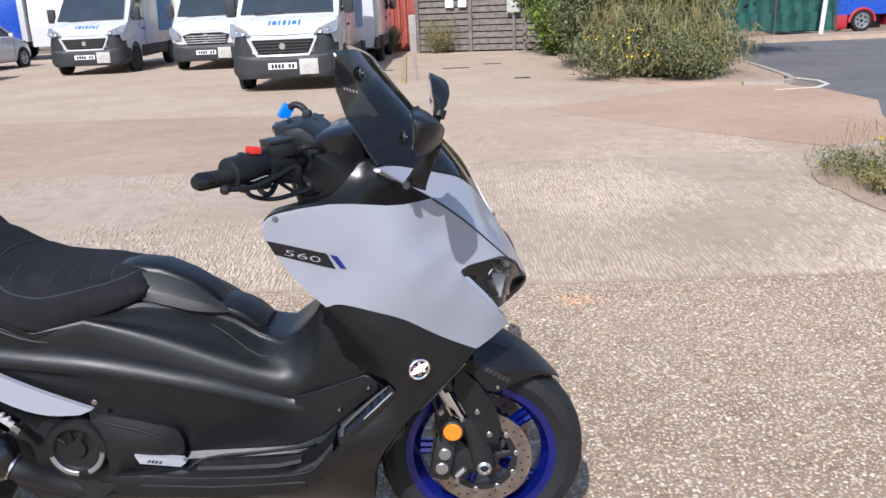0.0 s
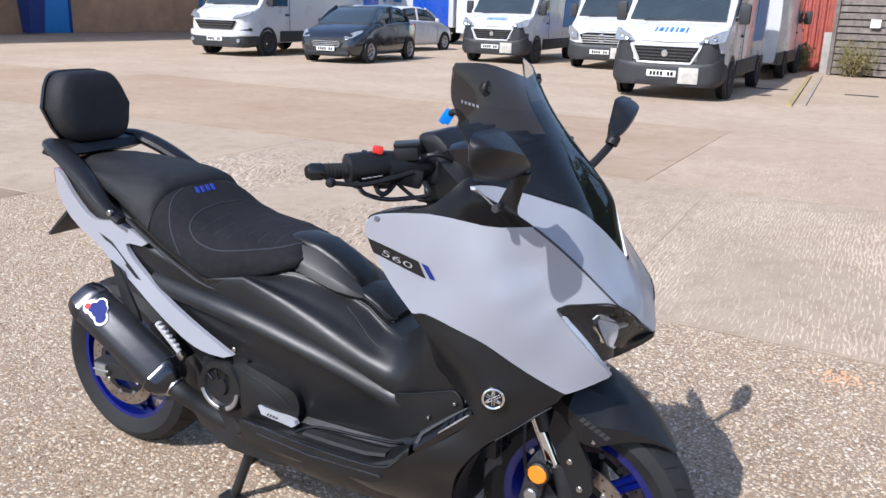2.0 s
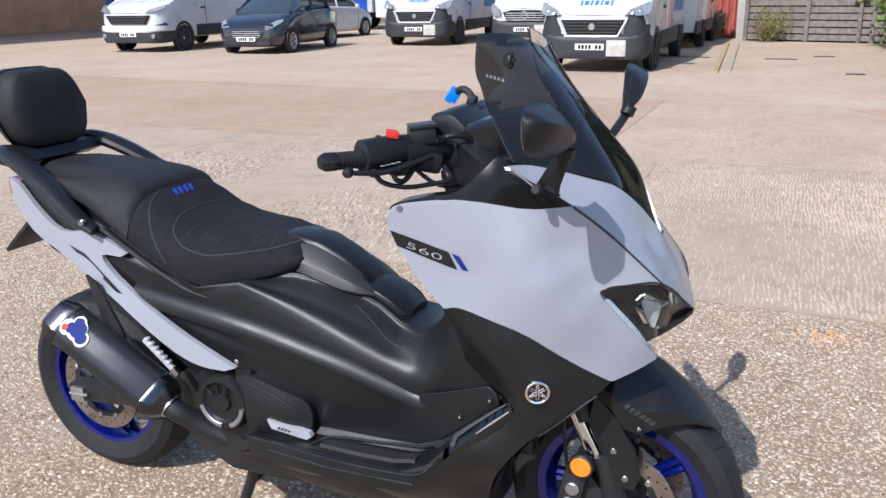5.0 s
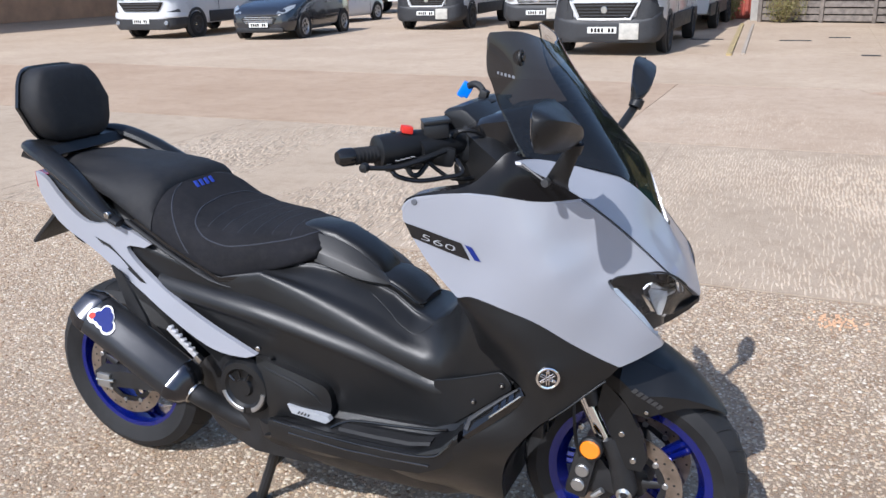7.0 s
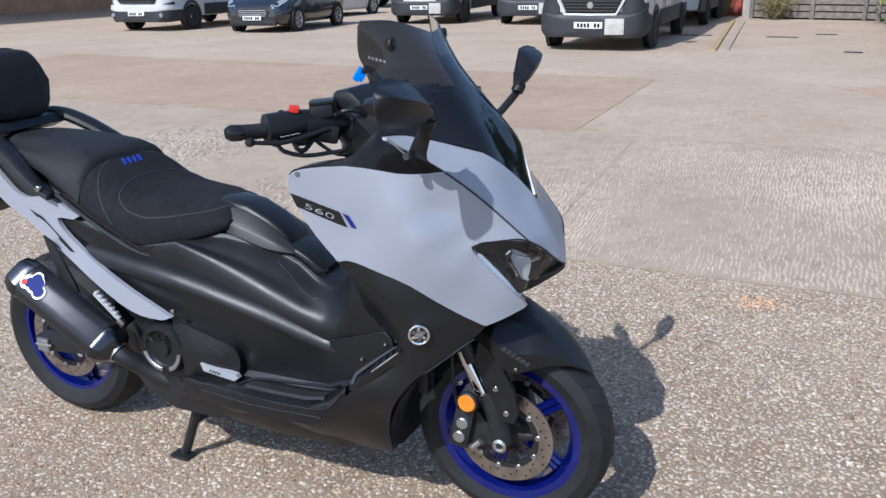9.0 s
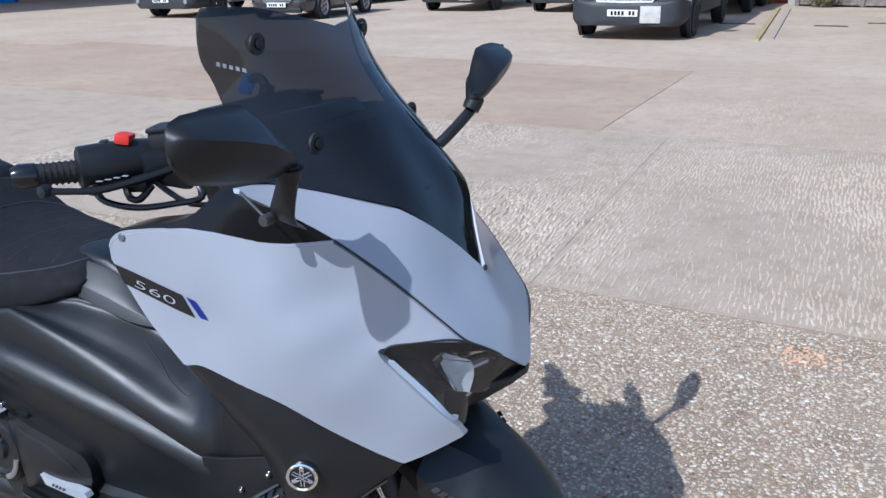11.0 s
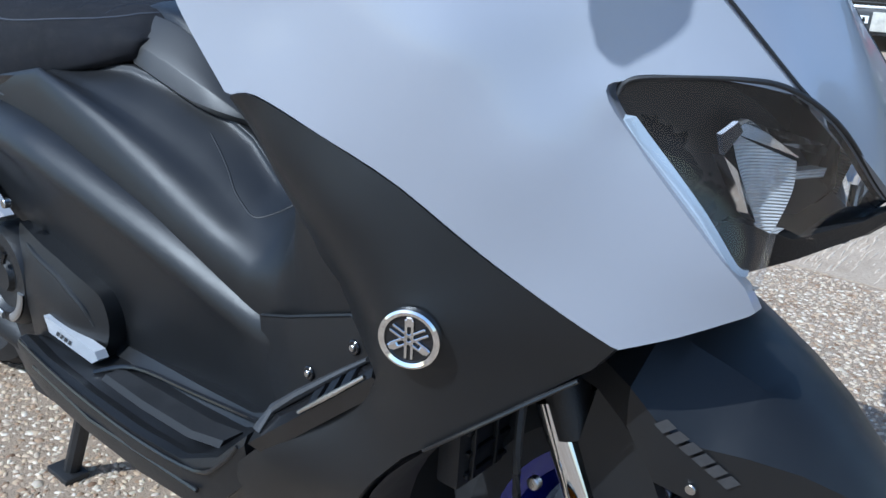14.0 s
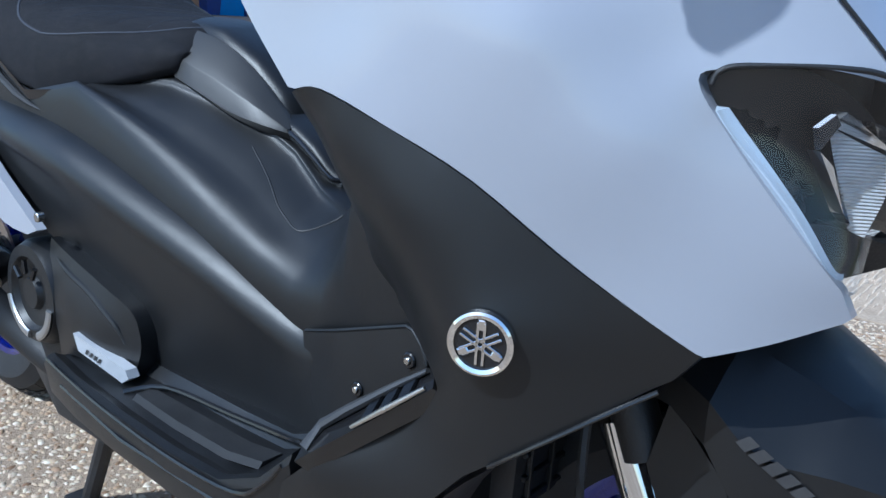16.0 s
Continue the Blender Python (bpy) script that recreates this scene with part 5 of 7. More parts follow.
def per_piece(name, stops, rough=0.75, island=True, relief=0.001, grain=300):
    """Each small piece of a mesh takes a colour of its own."""
    m, nt, b = nodes_of(name)
    src = nt.nodes.new("ShaderNodeNewGeometry").outputs["Random Per Island"] if island else nt.nodes.new("ShaderNodeObjectInfo").outputs["Random"]
    r = ramp(nt, src, stops)
    n = add_noise(nt, grain, 3, coords(nt))
    col = mix(nt, 0.35, r.outputs["Color"], mix(nt, 1.0, r.outputs["Color"], n.outputs["Color"], "MULTIPLY"))
    nt.links.new(col, b.inputs["Base Color"])
    b.inputs["Roughness"].default_value = rough
    b.inputs["Specular IOR Level"].default_value = 0.3
    bump(nt, b, n.outputs["Fac"], 0.4, relief)
    return m


AGG_BED = speckle_ground("pebble_mortar", (0.30, 0.225, 0.155), (0.39, 0.30, 0.215), (0.17, 0.12, 0.08), 190, 0.006)
BRUSHED = speckle_ground("tamped_concrete", (0.385, 0.300, 0.215), (0.475, 0.378, 0.278), (0.27, 0.20, 0.137), 80, 0.006)
RIDGE = speckle_ground("pale_ridges", (0.51, 0.408, 0.302), (0.63, 0.518, 0.396), (0.39, 0.30, 0.215), 120, 0.004)
RED_SLAB = speckle_ground("reddish_concrete", (0.40, 0.268, 0.178), (0.475, 0.34, 0.24), (0.31, 0.20, 0.13), 60, 0.004)
PINK_SLAB = speckle_ground("pinkish_concrete", (0.415, 0.308, 0.217), (0.505, 0.392, 0.288), (0.31, 0.22, 0.15), 70, 0.006)
YARD_SLAB = speckle_ground("tan_concrete", (0.385, 0.270, 0.182), (0.485, 0.362, 0.256), (0.30, 0.20, 0.132), 60, 0.012)
PALE_SLAB = speckle_ground("pale_concrete", (0.42, 0.320, 0.226), (0.51, 0.402, 0.294), (0.335, 0.235, 0.16), 60, 0.004)
ASPHALT = speckle_ground("worn_asphalt", (0.125, 0.118, 0.112), (0.175, 0.165, 0.155), (0.075, 0.07, 0.068), 90, 0.004, stain=(0.09, 0.085, 0.08))
DIRT = speckle_ground("pinkish_dust", (0.36, 0.26, 0.18), (0.45, 0.34, 0.25), (0.22, 0.16, 0.10), 40, 0.01)
EARTH = speckle_ground("dry_earth", (0.20, 0.14, 0.09), (0.30, 0.22, 0.15), (0.10, 0.08, 0.05), 20, 0.02)
PEBBLE = per_piece("pebbles", ((0.0, (0.20, 0.12, 0.07)), (0.15, (0.36, 0.24, 0.148)), (0.35, (0.51, 0.378, 0.25)), (0.58, (0.61, 0.49, 0.355)), (0.75, (0.43, 0.355, 0.27)), (0.90, (0.66, 0.56, 0.43)), (1.0, (0.73, 0.65, 0.53))))
STAIN = surface("orange_stain", (0.60, 0.36, 0.21), 0.9, vary=0.25, blotch=30)
JOINT = surface("joint_filler", (0.19, 0.148, 0.112), 0.95, vary=0.3, blotch=8)
KERB = surface("kerb_stone", (0.34, 0.29, 0.235), 0.9, vary=0.2, relief=0.002, blotch=5)
YELLOW_LINE = surface("worn_yellow_paint", (0.36, 0.27, 0.12), 0.85, vary=0.55, blotch=14, dust=0.5)
WHITE_LINE = surface("worn_white_paint", (0.58, 0.53, 0.43), 0.8, vary=0.25, blotch=18)

bm = bmesh.new()
bmesh.ops.create_grid(bm, x_segments=8, y_segments=8, size=900)
ground = tagged(part("ground", bm, EARTH), "dry bare earth and dust under and beyond the yard", "ground", kind="structure")
ground.location.z = -0.16

yard = tagged(new("pavement"), "yard of sunlit pebble-faced and tamped concrete slabs", "pavement", kind="structure")


def slab(x0, x1, y0, y1, material, label="", top=0.0, cut=None):
    g = 0.004
    own = bmesh.new()
    ring = [(x0 + g, y0 + g), (x1 - g, y0 + g), (x1 - g, y1 - g), (x0 + g, y1 - g)] if cut is None else cut
    loft([[Vector((x, y, z)) for x, y in ring] for z in (-0.15, top - 0.006)] + [[Vector((x + (.006 if x < (x0 + x1) / 2 else -.006), y + (.006 if y < (y0 + y1) / 2 else -.006), top)) for x, y in ring]], True, own)
    return part("slab", own, material, yard, label, smooth=False)


def cut_slab(ring, material, label=""):
    own = bmesh.new()
    loft([[Vector((x, y, z)) for x, y in ring] for z in (-.15, 0)], True, own)
    return part("slab", own, material, yard, label, smooth=False)


for xs in ((-12, -4.4), (-4.4, 5.2), (5.2, 10)):
    slab(*xs, -8, -2.6, AGG_BED)
    slab(*xs, -2.6, 2.13, AGG_BED, "pebble-faced concrete slab")
for xs in ((-12, -8), (-8, -4.4)):
    slab(*xs, 2.13, 5.62, BRUSHED, "tamped concrete slab with worn ridges")
for xs in ((-40, -30), (-30, -20), (-20, -12)):
    for ys in ((-8, 2.13), (2.13, 9.7), (9.7, 20), (20, 36)):
        slab(*xs, *ys, YARD_SLAB if ys[0] in (2.13,) else PALE_SLAB)
cut_slab([(-11.99, 5.63), (-.602, 5.63), (-.602, 9.75), (-11.99, 10.33)], YARD_SLAB, "reddish coarse-faced concrete slab")
cut_slab([(-11.99, 10.355), (-.56, 9.775), (1.60, 9.712), (1.60, 14.19), (-11.99, 14.19)], PALE_SLAB, "wide pale concrete slab")
cut_slab([(-11.99, 14.205), (2.14, 14.205), (2.14, 23.29), (-11.99, 23.29)], PALE_SLAB, "wide pale concrete slab")
slab(-12, -.55, 23.3, 36, PALE_SLAB)
# red wedge beside the road, cut along its slanting edges
cut_slab([(-4.396, 2.134), (.119, 2.134), (-.011, 5.613), (-4.396, 5.613)], BRUSHED, "tamped concrete slab with worn ridges")
cut_slab([(.1215, 2.134), (3.703, 2.134), (3.703, 5.613), (-.0085, 5.613)], BRUSHED, "tamped concrete slab with worn ridges")
cut_slab([(-.595, 5.630), (4.27, 5.630), (3.28, 6.94), (1.664, 9.47), (1.598, 9.695), (-.595, 9.745)], PINK_SLAB, "tamped concrete slab with worn ridges")
cut_slab([(1.685, 9.462), (3.305, 6.95), (4.31, 5.735), (5.0, 6.1), (5.6, 7.75), (6.17, 9.05), (6.1, 10.5), (5.85, 11.3), (5.1, 11.5), (4.70, 11.52)], RED_SLAB, "plain reddish concrete apron")
cut_slab([(1.60, 9.712), (1.683, 9.472), (4.698, 11.53), (4.4, 14.19), (1.60, 14.19)], PALE_SLAB)
cut_slab([(4.698, 11.53), (5.1, 11.508), (5.85, 11.308), (6.4, 12.8), (6.4, 14.19), (4.4, 14.19)], PALE_SLAB)
cut_slab([(3.703, 2.135), (5.2, 2.135), (5.2, 5.0), (4.7, 5.5), (4.34, 5.70), (4.29, 5.62), (3.703, 5.62)], BRUSHED)
slab(2.14, 3.6, 14.2, 23.3, PALE_SLAB)
slab(-.55, 6, 23.3, 36, PALE_SLAB)
joints = bmesh.new()
box((49, 45, .03), (-15.5, 14, -.03), 0, None, joints)
for (xa, ya, xb, yb) in ((-12, 2.13, 10, 2.13), (-40, 9.7, -12, 9.7)):
    dx, dy = xb - xa, yb - ya
    box((abs(dx) + .02, abs(dy) + .02, .02), ((xa + xb) / 2, (ya + yb) / 2, -.016), 0, None, joints)
part("joint_filler", joints, JOINT, yard, smooth=False)

# small raised lumps: many low, uneven stones or ridges as one mesh
def lumps(name, px, py, long, wide, ang, high, k, rng, material):
    n = len(px)
    va = np.zeros((n, k * 2 + 1, 3), np.float32)
    for i in range(k):
        a = 2 * np.pi * i / k
        jit = rng.uniform(.82, 1.18, n)
        for ringi, (f, zf) in enumerate(((1.0, 0.0), (.66, .8))):
            u, w = long * f * jit * np.cos(a), wide * f * jit * np.sin(a)
            va[:, ringi * k + i, 0] = px + u * np.cos(ang) - w * np.sin(ang)
            va[:, ringi * k + i, 1] = py + u * np.sin(ang) + w * np.cos(ang)
            va[:, ringi * k + i, 2] = high * zf - .0005
    va[:, 2 * k, 0], va[:, 2 * k, 1], va[:, 2 * k, 2] = px, py, high
    faces = []
    for i in range(k):
        j = (i + 1) % k
        faces += [(i, j, k + j), (i, k + j, k + i), (k + i, k + j, 2 * k)]
    faces = np.array(faces, np.int32)
    tri_all = (faces[None] + (np.arange(n, dtype=np.int32) * (2 * k + 1))[:, None, None]).reshape(-1, 3)
    me = bpy.data.meshes.new(name)
    me.vertices.add(n * (2 * k + 1))
    me.vertices.foreach_set("co", va.reshape(-1))
    me.loops.add(tri_all.size)
    me.loops.foreach_set("vertex_index", tri_all.reshape(-1))
    me.polygons.add(len(tri_all))
    me.polygons.foreach_set("loop_start", np.arange(0, tri_all.size, 3, dtype=np.int32))
    me.update(calc_edges=True)
    me.shade_smooth()
    me.materials.append(material)
    return new(name, me)


# exposed pebbles of the near slabs
rng = np.random.default_rng(7)
cols = 590
count = cols * 252
gx, gy = np.meshgrid(np.linspace(-4.35, 3.2, cols), np.linspace(-1.1, 2.10, 252))
px, py = gx.ravel() + rng.uniform(-.0095, .0095, count), gy.ravel() + rng.uniform(-.0095, .0095, count)
rr = rng.uniform(.0042, .0098, count) * (1 + .35 * (rng.random(count) > .88))
stones = lumps("pebbles", px, py, rr, rr * rng.uniform(.34, .85, count), rng.uniform(0, np.pi, count), rr * rng.uniform(.22, .46, count), 5, rng, PEBBLE)
tagged(stones, "small tan, brown and white pebbles set in the concrete", "pebbles", kind="stuff")

# broken ridges left by the tamping beam on the middle slabs, running along y
rng = np.random.default_rng(11)
rows_x = np.arange(-4.3, 3.66, .0245)
gx, gy = np.meshgrid(rows_x, np.arange(2.20, 9.6, .052))
px, py = gx.ravel(), gy.ravel()
wear = sum(np.sin(1.6 * px * a + py * b + c) for a, b, c in ((1.3, .9, .4), (-.8, 1.7, 2.0), (2.3, -.6, 4.1), (.5, 2.6, 1.2))) / 4
fade = np.clip(1.25 - .17 * (py - 2.2), .28, 1.0)
keep = (rng.random(len(px)) < np.clip(.66 + 1.4 * wear + .28 * np.sin(1.1 * px + .7) , 0, .97) * fade) & ~((py > 5.60) & (px < -.55)) & (np.abs(py - 5.62) > .05) & (np.abs(px - .12 + .037 * (py - 2.13)) > .02) & ((py < 5.64) | (px < 3.9 - .637 * (py - 6.1)))
px, py, wear, fade = px[keep], py[keep], wear[keep], fade[keep]
n = len(px)
px = px + .010 * np.sin(py * 3 + px * 3.1) + .005 * np.sin(py * 11 + px * 7) + rng.normal(size=n) * .0035
py = py + rng.uniform(-.026, .026, n)
size = np.clip(.85 + .70 * wear, .40, 1.4) * fade * rng.uniform(.55, 1.3, n)
ridges = lumps("concrete_ridges", px, py, rng.uniform(.020, .080, n), rng.uniform(.0045, .0090, n) * size, rng.normal(size=n) * .075 + np.pi / 2 + .03, rng.uniform(.0045, .0105, n) * size, 6, rng, RIDGE)
tagged(ridges, "broken raised ridges of the tamped concrete", "ridges", kind="stuff")
own = bmesh.new()
r_ = np.random.default_rng(5)
for k in range(90):
    cx, cy, q = 1.305 + r_.normal() * .06, 1.85 + r_.normal() * .045, r_.uniform(.003, .007)
    disc_bar((cx, cy, .0035), q, .006, "z", 8, own)
tagged(part("paint_spots", own, STAIN), "small faded orange paint spots on the pebbled concrete", "stain", kind="stuff")

# road, kerbs, painted lines
road_ring = [(4.9, 5.95), (9, 2.5), (40, 2.0), (40, 24), (8.9, 22.5), (6.7, 16.5), (6.4, 12.8), (6.3, 11.3), (6.1, 10.3), (6.15, 9.05), (5.58, 7.75)]
own = bmesh.new()
loft([[Vector((x, y, z)) for x, y in road_ring] for z in (-.15, -.012)], True, own)
road = tagged(part("road", own, ASPHALT, None, smooth=False), "grey worn asphalt road past the yard", "road", kind="structure")


def strip_along(name, pts, width, z0, z1, material, label, category, parent=None):
    own = bmesh.new()
    ps = [Vector((x, y, 0)) for x, y in pts]
    rings = []
    for i, p in enumerate(ps):
        d = (ps[min(i + 1, len(ps) - 1)] - ps[max(i - 1, 0)]).normalized()
        n = Vector((-d.y, d.x, 0)) * width / 2
        rings.append([p + n + Vector((0, 0, z0)), p + n * .92 + Vector((0, 0, z1)), p - n * .92 + Vector((0, 0, z1)), p - n + Vector((0, 0, z0))])
    loft(rings, True, own)
    return tagged(part(name, own, material, parent, smooth=False), label, category, kind="structure")


strip_along("kerb", [(6.65, 16.4), (6.35, 13.4), (6.22, 12.4), (6.1, 11.75), (5.8, 11.45), (5.2, 11.48)], .12, -.15, .055, KERB, "low worn kerb round the planted island", "kerb")
strip_along("painted_line", [(6.28, 12.6), (6.50, 11.8), (6.42, 11.2), (6.1, 10.80), (5.40, 10.62)], .06, -.01, .006, WHITE_LINE, "cream painted line round the kerb", "line")
island = bmesh.new()
loft([[Vector((x, y, z)) for x, y in ((3.0, 16.4), (3.15, 14.3), (3.45, 12.7), (4.0, 11.95), (5.1, 11.56), (5.85, 11.52), (6.15, 12.3), (6.6, 16.4), (6.0, 23), (3.4, 23))] for z in (-.1, .045)], True, island)
tagged(part("planting_bed", island, DIRT, None, smooth=False), "dry soil of the planted island", "soil", kind="structure")
strip_along("far_pavement", [(8.4, 23.4), (12, 24.6), (22, 24.2), (40, 24)], 2.2, -.15, .06, DIRT, "pale dusty pavement across the road", "pavement")
strip_along("yellow_kerb", [(-.37, 13.9), (-.93, 22.9)], .10, -.02, .04, YELLOW_LINE, "worn yellow-painted kerb edging", "kerb")
strip_along("kerb_edging", [(-.16, 14.2), (-.65, 22.9)], .07, -.02, .03, KERB, "low concrete edging beside the yellow kerb", "kerb")
for i, (x, y, w) in enumerate(((.6, 17.45, .62), (1.45, 18.4, .42), (-1.2, 17.6, .7), (1.9, 14.3, .3))):
    d = box((w, .16, .012), (x, y, .004), .003)
    tagged(part("drain_cover", d, BLACK_DULL), "dark iron drain cover set in the concrete", "drain", "drains")
# weedy kerbed corner beside the wedge
own = bmesh.new()
loft([[Vector((x, y, z)) for x, y in ((3.56, 2.9), (3.50, 3.4), (3.47, 3.7), (3.49, 3.95), (3.44, 4.2), (3.50, 4.5), (3.58, 4.72), (3.74, 4.93), (4.0, 5.27), (4.28, 5.48), (4.56, 5.63), (5.0, 5.95), (9, 2.6), (8.2, 1.2))] for z in (-.1, .012)], True, own)
tagged(part("verge", own, DIRT, None, smooth=False), "weedy earth corner beside the concrete", "verge", kind="structure")
strip_along("verge_kerb", [(3.62, 4.80), (3.74, 4.95), (4.0, 5.29), (4.28, 5.50), (4.56, 5.65), (5.0, 5.95), (9, 2.62)], .10, -.15, .05, KERB, "worn rounded kerb round the weedy corner", "kerb")


# ---- plants ----
LEAF = per_piece("leaves", ((0.0, (0.07, 0.095, 0.035)), (0.4, (0.13, 0.155, 0.06)), (0.75, (0.20, 0.21, 0.10)), (1.0, (0.32, 0.28, 0.15))), 0.7)
LEAF_LIGHT = per_piece("bright_leaves", ((0.0, (0.08, 0.13, 0.02)), (0.5, (0.14, 0.21, 0.03)), (1.0, (0.22, 0.28, 0.05))), 0.55)
LEAF_DARK = per_piece("dark_leaves", ((0.0, (0.015, 0.03, 0.008)), (0.6, (0.035, 0.06, 0.014)), (1.0, (0.06, 0.09, 0.02))), 0.65)
STRAW = per_piece("dry_grass", ((0.0, (0.22, 0.17, 0.07)), (0.5, (0.34, 0.28, 0.13)), (1.0, (0.16, 0.18, 0.05))), 0.8)
FLOWER = per_piece("yellow_flowers", ((0.0, (0.75, 0.50, 0.01)), (1.0, (0.85, 0.66, 0.03))), 0.6)
BARK = surface("bark", (0.16, 0.13, 0.10), 0.9, vary=0.35, grain=120, relief=0.01, blotch=20)


def quads(name, centres, sizes, rng, material, parent, stretch=1.8, upright=0.0):
    """Many small pointed leaves as one mesh."""
    n = len(centres)
    c = np.asarray(centres, np.float32)
    d = rng.normal(size=(n, 3))
    d[:, 2] += upright
    d /= np.linalg.norm(d, axis=1)[:, None]
    e = np.cross(d, rng.normal(size=(n, 3)))
    e /= np.linalg.norm(e, axis=1)[:, None]
    s = np.asarray(sizes)[:, None]
    bend = np.cross(d, e) * s * .18
    v = np.stack([c - d * s * stretch * .5, c + e * s * .5 + bend, c + d * s * stretch * .5, c - e * s * .5 + bend], 1).reshape(-1, 3)
    me = bpy.data.meshes.new(name)
    me.from_pydata(v.tolist(), [], [(4 * i, 4 * i + 1, 4 * i + 2, 4 * i + 3) for i in range(n)])
    me.materials.append(material)
    ob = new(name, me)
    ob.parent = parent
    return ob


def shrub(place, radius, height, leaves, size, material, label, seed, stems=7, name="shrub", flowers=0, straw=0):
    r = np.random.default_rng(seed)
    t = thing(name, place, label, "shrub")
    clumps = []
    for k in range(stems):
        a, q = r.uniform(0, 6.28), radius * math.sqrt(r.random()) * .8
        tip = (q * math.cos(a), q * math.sin(a), height * r.uniform(.4, 1.0) * (1 - .35 * q / radius))
        part("stem", tube([(tip[0] * .3, tip[1] * .3, 0), (tip[0] * .7, tip[1] * .7, tip[2] * .5), tip], [.02, .014, .005], 6), BARK, t)
        for f in (.35, .6, .85, 1.0):
            clumps.append((tip[0] * f * 1.1, tip[1] * f * 1.1, tip[2] * f))
    c = np.array(clumps)[r.integers(0, len(clumps), leaves)] + r.normal(size=(leaves, 3)) * (radius * .17, radius * .17, height * .12)
    c[:, 2] = np.abs(c[:, 2]) + .02
    tagged(quads("foliage", c, r.uniform(.6, 1.3, leaves) * size, r, material, t), kind="stuff")
    if straw:
        a, q = r.uniform(0, 6.28, straw), radius * np.sqrt(r.random(straw)) * 1.05
        base = np.c_[q * np.cos(a), q * np.sin(a), r.uniform(.15, .95, straw) * height * 1.1]
        stalks = quads("dry_grass", base, r.uniform(.009, .018, straw) * min(1.0, .35 + height * .5), r, STRAW, t, 26, 2.6)
        tagged(stalks, kind="stuff")
    if flowers:
        a, q = r.uniform(0, 6.28, flowers), radius * np.sqrt(r.random(flowers))
        base = np.c_[q * np.cos(a), q * np.sin(a), r.uniform(.35, .75, flowers) * height]
        tagged(quads("flowers", base, r.uniform(.025, .05, flowers), r, FLOWER, t, 1.1), kind="stuff")
    return t


shrub((4.05, 13.2, .04), 1.2, 1.15, 19000, .034, LEAF, "tangle of green weeds and yellow ragwort", 1, 10, flowers=150, straw=900)
shrub((4.85, 12.6, .04), .95, .85, 17000, .030, LEAF, "low weeds with dry grass stalks", 2, 10, flowers=50, straw=500)
shrub((4.7, 14.5, .04), 1.2, 2.0, 20000, .036, LEAF, "tall weeds and dry grass with yellow flowers", 3, 12, flowers=120, straw=2600)
shrub((3.9, 15.7, .04), 1.3, 2.3, 18000, .042, LEAF, "dense green bush among the weeds", 4, 12, flowers=20, straw=300)
shrub((3.45, 21.0, .04), 1.2, 2.6, 9000, .075, LEAF_LIGHT, "bright green leafy bush against the slatted fence", 5, 9)
shrub((5.1, 18.4, .04), 1.4, 2.8, 14000, .05, LEAF, "tall green bush behind the weeds", 6, 10, straw=150)
shrub((4.6, 19.3, .04), 1.6, 3.2, 12000, .06, LEAF_DARK, "dark green bush behind the weeds", 7, 10)
shrub((4.00, 4.35, .012), .58, .24, 4200, .016, LEAF, "low weeds with tiny yellow flowers on the corner", 9, 7, "weeds", flowers=9, straw=160)
shrub((4.35, 3.5, .012), .7, .26, 5000, .017, LEAF, "patch of low green weeds", 10, 7, "weeds", flowers=6, straw=260)
shrub((4.6, 4.95, .012), .6, .28, 4000, .017, LEAF, "low weeds along the kerb", 11, 6, "weeds", flowers=8, straw=160)
shrub((3.78, 3.85, .012), .42, .14, 2600, .014, STRAW, "dry brown weeds at the concrete edge", 12, 5, "weeds", straw=120)
shrub((-1.55, 24.9, 0), .45, .8, 900, .05, STRAW, "dry weeds at the foot of the red container", 13, 5, "weeds", flowers=14, straw=120)
shrub((.1, 23.9, 0), .55, .95, 900, .04, STRAW, "dead brown weeds at the foot of the fence", 14, 6, "weeds", straw=420)


def tree(place, height, crown, label, seed, leaves=9000, size=.16):
    r = np.random.default_rng(seed)
    t = thing("tree", place, label, "tree")
    part("trunk", tube([(0, 0, -.1), (.05, 0, height * .2), (-.05, .06, height * .45), (.08, 0, height * .75)], [height * .03, height * .024, height * .018, height * .006], 10), BARK, t)
    tips = []
    for k in range(9):
        a, z0 = k * 2.4, height * (.3 + .055 * k)
        q = crown * r.uniform(.55, .95)
        tip = (q * math.cos(a), q * math.sin(a), z0 + height * r.uniform(.1, .25))
        part("limb", tube([(0, 0, z0), (tip[0] * .5, tip[1] * .5, z0 + (tip[2] - z0) * .35), tip], [height * .011, height * .007, .01], 7), BARK, t)
        tips += [tuple(f * v if i < 2 else z0 + f * (v - z0) for i, v in enumerate(tip)) for f in (.5, .75, 1)]
    c = np.array(tips)[r.integers(0, len(tips), leaves)] + r.normal(size=(leaves, 3)) * (crown * .2, crown * .2, height * .07)
    quads("crown", c, r.uniform(.7, 1.4, leaves) * size, r, LEAF_DARK, t, 1.5)
    return t


tree((5.9, 17.2, 0), 6.0, 2.3, "slim tree rising from the bushes", 21, 8000, .13)
for i, (x, y, h) in enumerate(((-4, 46, 9), (2, 48, 10), (8, 44, 9), (14, 47, 11), (20, 43, 10), (-10, 49, 10), (27, 45, 10), (-17, 50, 11), (9, 38, 8))):
    tree((x, y, -.1), h, 3.6, "dark green tree beyond the yard", 30 + i, 5000, .3)


